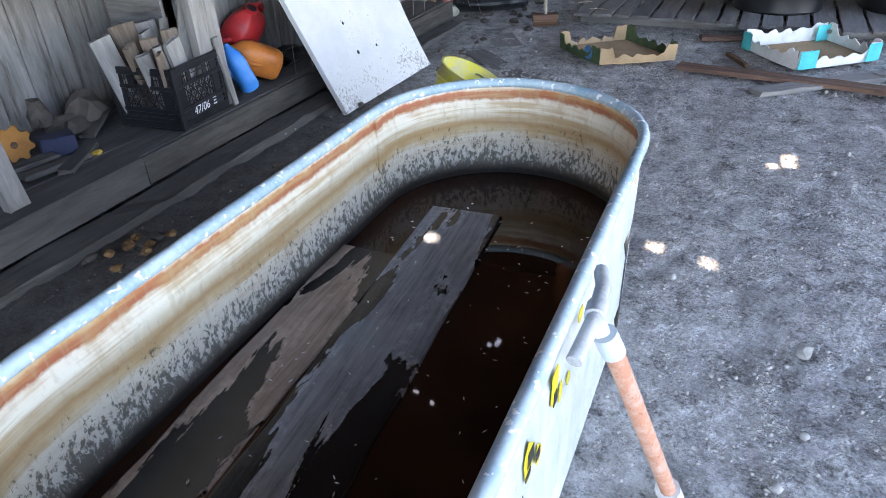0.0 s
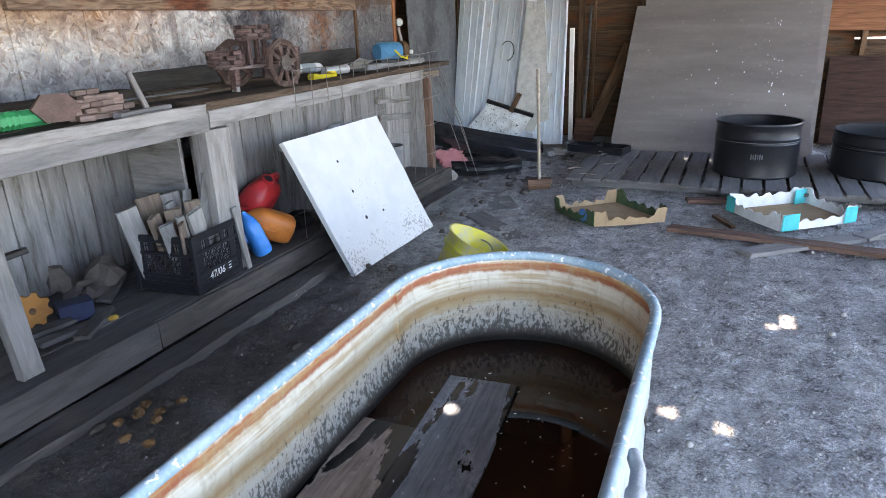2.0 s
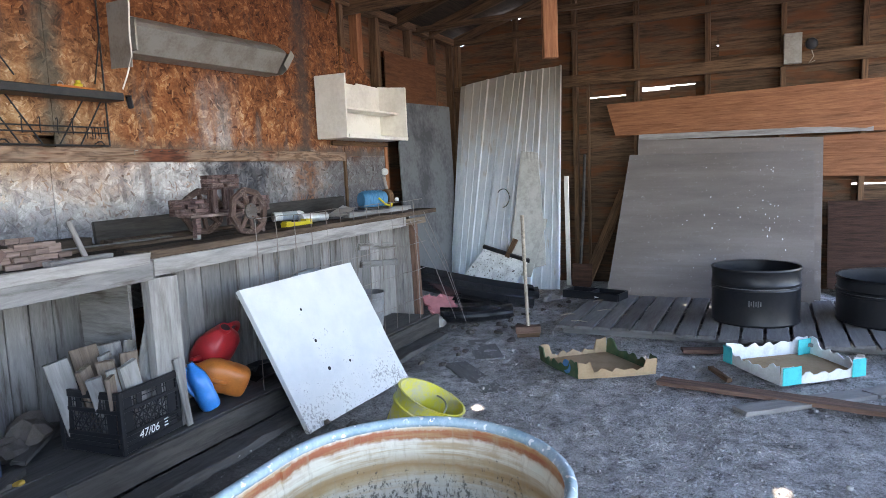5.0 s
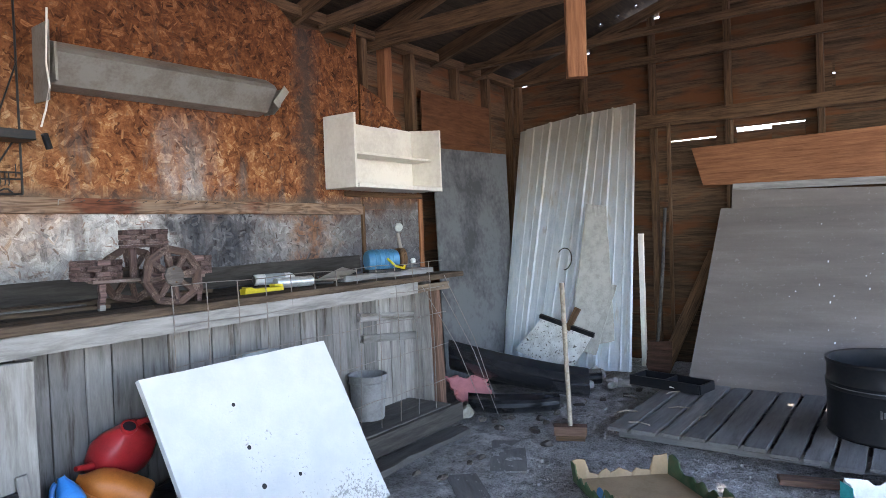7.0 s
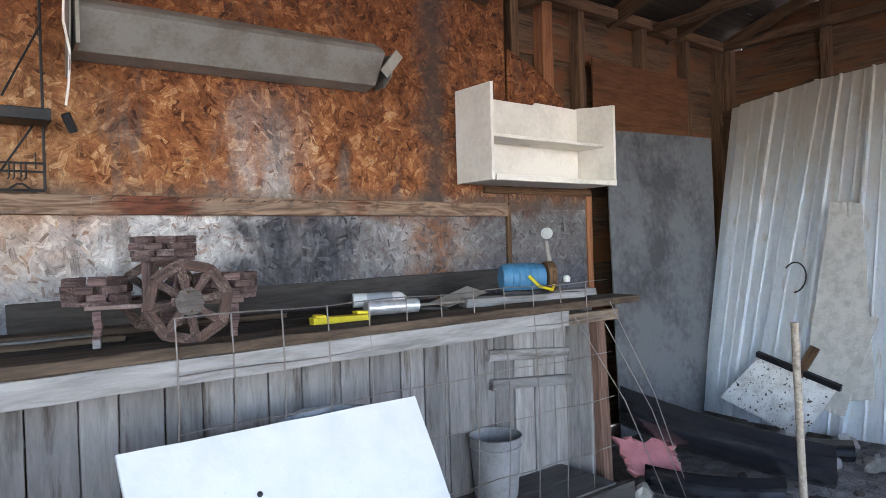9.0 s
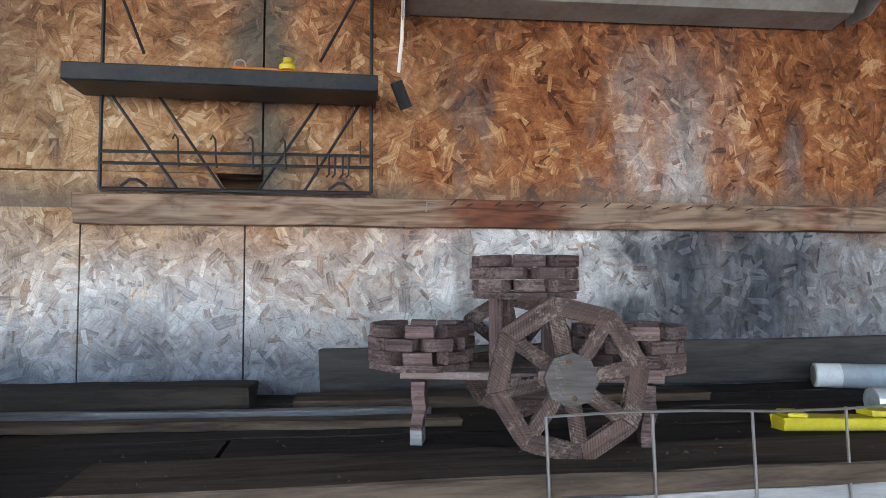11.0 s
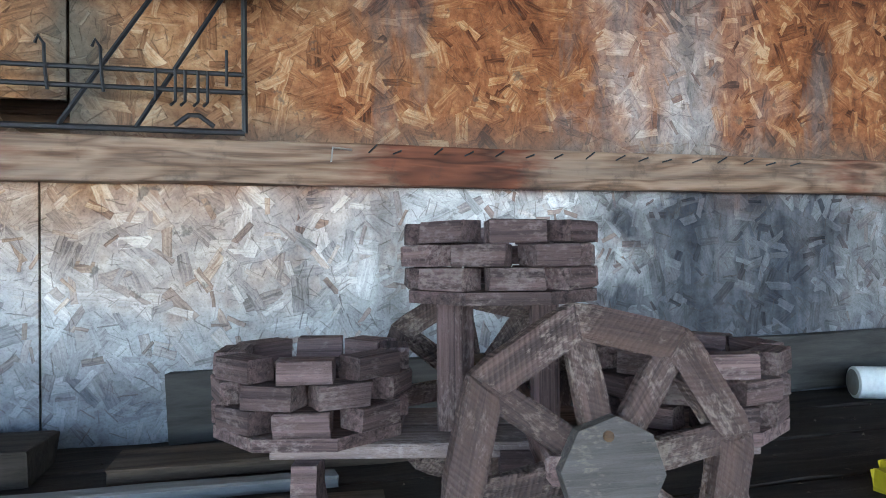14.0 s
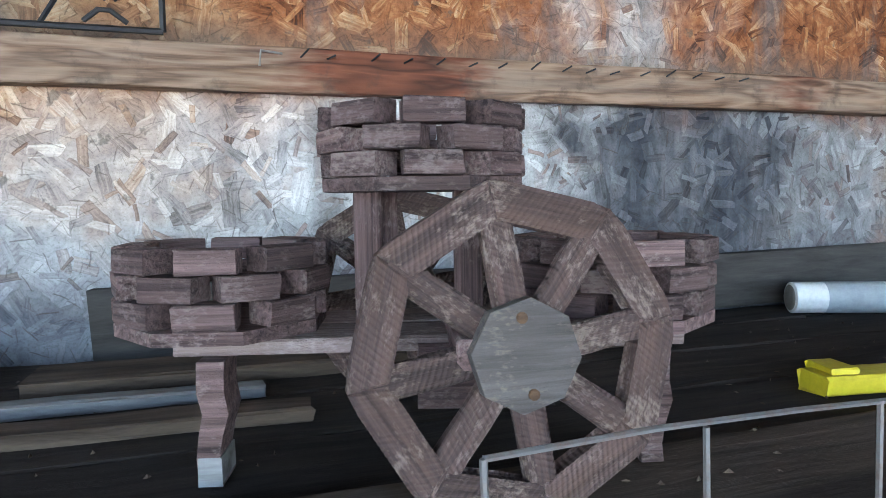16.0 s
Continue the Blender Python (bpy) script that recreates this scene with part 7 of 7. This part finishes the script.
lay("bench_stick", (2.3, 2.85, 1.014), (2.6, 2.88, 1.014), 0.04, 0.02, GREY_WOOD, "grey stick lying on the bench", "stick")

rr = random.Random(41)
vs, fs = [], []
for i in range(320):
    x, y = rr.uniform(2.4, 5.3), rr.uniform(2.8, 3.5)
    l, w, a = rr.uniform(0.0015, 0.005), rr.uniform(0.0008, 0.002), rr.uniform(0, 6.28)
    d, e = Vector((math.cos(a) * l, math.sin(a) * l, 0)), Vector((-math.sin(a) * w, math.cos(a) * w, 0))
    z = 1.0155 if y < 2.96 and x > 2.74 else 1.0035
    k = len(vs)
    vs += [tuple(Vector((x, y, z)) + p) for p in (d, e, -d, -e)] + [(x, y, z + rr.uniform(0.001, 0.004))]
    fs += [(k, k + 1, k + 4), (k + 1, k + 2, k + 4), (k + 2, k + 3, k + 4), (k + 3, k, k + 4)]
me = bpy.data.meshes.new("bench_crumbs")
me.from_pydata(vs, [], fs)
me.materials.append(FRONT_WOOD)
tagged(new("bench_crumbs", me), "wood chips and crumbs scattered on the bench", "crumbs", kind="stuff")

# toppled small planter of blocks, and a hexagonal block
heap = thing("block_stack", (2.3, 2.92, 1.004), "small leaning stack of pinkish wooden blocks", "block stack")
rr = random.Random(15)
for k in range(5):
    for i in range(4 - k // 2):
        x = 2.19 + 0.058 * i + (0.027 if k % 2 else 0) + 0.008 * k
        beam("block", (x, 2.93 + 0.012 * k + rr.uniform(-0.008, 0.008), 1.015 + 0.0235 * k), (x + 0.054, 2.93 + 0.012 * k + rr.uniform(-0.008, 0.008), 1.015 + 0.0235 * k), 0.05 - 0.005 * k, 0.022, STACK_WOOD, heap)
beam("base_plate", (2.17, 2.955, 1.045), (2.44, 2.965, 1.045), 0.012, 0.08, STACK_WOOD, heap)
hexb = part("hexagonal_block", poly_bm([(0.085 * math.cos(math.pi / 3 * i), 0.06 * math.sin(math.pi / 3 * i)) for i in range(6)], 0.05), painted("dusty_pink_wood", (0.16, 0.105, 0.09), 0.9, (0.08, 0.06, 0.052), 0.7, 12.0, spec=0.1), None, "", Matrix.Translation((2.11, 2.94, 1.068)) @ Euler((radians(85), 0, radians(-25))).to_matrix().to_4x4())
tagged(hexb, "dusty pink hexagonal wooden block on the bench", "block")

# green-handled tool with yellow end
gt = thing("hedge_tool", (1.95, 3.0, 1.0), "green plastic tool with a yellow grip on the bench", "tool")
m = frame_of((1.87, 3.04, 1.035), (2.09, 2.99, 1.04))[0]
part("body", plank_bm(0.25, 0.06, 0.062, 0.018, 0.001, 0.03), GREEN, gt, "", m, True)
for k in range(7):
    part("grip_rib", plank_bm(0.008, 0.064, 0.066, 0.015, 0.0), GREEN, gt, "", m @ Matrix.Translation((-0.1 + 0.02 * k, 0, 0)), True)
part("yellow_end", plank_bm(0.1, 0.045, 0.04, 0.014, 0.002, 0.03), YELLOW, gt, "yellow end grip", frame_of((1.8, 3.06, 1.025), (1.87, 3.04, 1.04))[0], True)

# spray can, yellow level and sealant gun
can = thing("spray_can", (4.47, 3.5, 1.0), "white printed tin can lying on the bench", "can")
mc = frame_of((4.385, 3.5, 1.038), (4.625, 3.4, 1.038))[0] @ Matrix.Rotation(radians(90), 4, "Y")
part("body", lathe([(0.028, -0.125), (0.033, -0.122), (0.033, 0.095), (0.026, 0.115), (0.014, 0.125), (0.013, 0.13)], 24), WHITE_PLASTIC, can, "", mc, True)
part("bottom", lathe([(0.02, -0.1265), (0.027, -0.125)], 24), GREY_STEEL, can, "dark dished base", mc)
part("print", lathe([(0.0334, -0.06), (0.0334, 0.06)], 24, False), plain("grey_print", (0.35, 0.38, 0.4), 0.5), can, "grey printed label band", mc, True)
lv = thing("yellow_level", (4.05, 3.05, 1.0), "bright yellow plastic tool lying on the bench", "tool")
beam("body", (3.965, 3.055, 1.016), (4.19, 3.024, 1.016), 0.05, 0.026, YELLOW, lv)
beam("end_tab", (3.98, 3.06, 1.032), (4.015, 3.055, 1.032), 0.05, 0.012, YELLOW, lv)
beam("end_tab", (4.14, 3.035, 1.036), (4.19, 3.03, 1.036), 0.05, 0.012, YELLOW, lv)
cg = thing("sealant_gun", (4.5, 3.15, 1.0), "silver sealant gun lying on the bench", "sealant gun")
part("barrel", tube_bm([(4.25, 3.14, 1.035), (4.48, 3.1, 1.035)], 0.03, 14), painted("silver_foil", (0.6, 0.62, 0.63), 0.3, (0.2, 0.2, 0.2), 0.5, 20, 0.5), cg, "", None, True)
part("rod", tube_bm([(4.48, 3.1, 1.035), (4.75, 3.1, 1.03)], 0.006, 8), GREY_STEEL, cg)
beam("trigger", (4.5, 3.1, 1.02), (4.6, 3.04, 1.012), 0.02, 0.015, BLACK_METAL, cg)
trow = quad_slab("trowel", ((4.62, 3.2, 1.03), (4.84, 3.2, 1.09), (4.9, 3.13, 1.06), (4.66, 3.12, 1.01)), 0.003, GREY_STEEL, "dull steel trowel blade on the bench", "trowel")

# blue motor with a gauge
mo = thing("electric_motor", (5.1, 3.09, 1.045), "blue electric motor pump with gauge on the bench", "motor")
mm = frame_of((5.0, 3.14, 1.118), (5.2, 3.04, 1.118))[0] @ Matrix.Rotation(radians(90), 4, "Y")
part("housing", lathe([(0.02, -0.115), (0.06, -0.11), (0.07, -0.09), (0.07, 0.07), (0.062, 0.1), (0.03, 0.105)], 26), MOTOR_BLUE, mo, "", mm, True)
for k in range(5):
    part("fin", lathe([(0.07, -0.07 + 0.03 * k), (0.0735, -0.066 + 0.03 * k), (0.07, -0.062 + 0.03 * k)], 26, False), MOTOR_BLUE, mo, "", mm, True)
beam("base", (5.0, 3.14, 1.052), (5.2, 3.04, 1.052), 0.1, 0.018, BLACK_METAL, mo)
part("pump", lathe([(0.05, 0.105), (0.075, 0.11), (0.075, 0.15), (0.04, 0.16)], 20), BROWN_WOOD, mo, "rusty pump head", mm, True)
part("riser", tube_bm([(5.235, 3.03, 1.15), (5.232, 3.06, 1.29)], 0.012, 8), GREY_STEEL, mo)
part("gauge", lathe([(0.026, 0), (0.028, 0.004), (0.028, 0.025), (0.024, 0.028)], 20), plain("cloudy_gauge_glass", (0.4, 0.42, 0.38), 0.3), mo, "round pressure gauge", Matrix.Translation((5.24, 3.06, 1.33)) @ Euler((radians(90), 0, radians(-40))).to_matrix().to_4x4(), True)
part("lead", tube_bm([(5.07, 3.02, 1.13), (5.1, 2.98, 1.08), (5.17, 2.965, 1.06), (5.2, 2.98, 1.09), (5.19, 3.0, 1.13)], 0.008, 8), YELLOW, mo, "yellow lead", None, True)
part("cap", lathe([(0.016, 0), (0.018, 0.02), (0.01, 0.03)], 14), WHITE_PLASTIC, mo, "white cap", Matrix.Translation((5.3, 2.99, 1.09)), True)


# ---- wire mesh against the bench ----
def mesh_panel():
    ob = thing("wire_mesh", (4.35, 2.8, 0), "rusty welded wire mesh leaning on the bench", "wire mesh")
    r = random.Random(9)

    def at(x, z):
        return (x + 0.012 * math.sin(z * 5 + x), 2.797 + 0.012 * math.sin(x * 3.1) - 0.0 + 0.02 * (1.1 - z) * math.sin(x * 2), z)

    for k in range(12):
        x = 3.4 + 0.165 * k
        part("upright_wire", tube_bm([at(x, 1.1 - (1.06 * i / 8)) for i in range(9)], 0.0026, 6), WIRE, ob)
    for z in (1.1, 0.93, 0.76, 0.55, 0.32, 0.08):
        a = 3.4 if z > 0.6 or z < 0.0 else 4.25
        part("cross_wire", tube_bm([at(a + (5.36 - a) * i / 16, z + 0.004 * math.sin(i * 1.3)) for i in range(17)], 0.0024, 6), WIRE, ob)
    for (p, q) in (((5.36, 2.78, 1.0), (5.7, 2.6, 0.05)), ((5.3, 2.76, 0.9), (5.62, 2.55, 0.02)), ((5.1, 2.77, 0.95), (5.5, 2.6, 0.1))):
        part("loose_wire", tube_bm([p, ((p[0] + q[0]) / 2 + 0.03, (p[1] + q[1]) / 2, (p[2] + q[2]) / 2 + 0.03), q], 0.0024, 6), WIRE, ob)


mesh_panel()
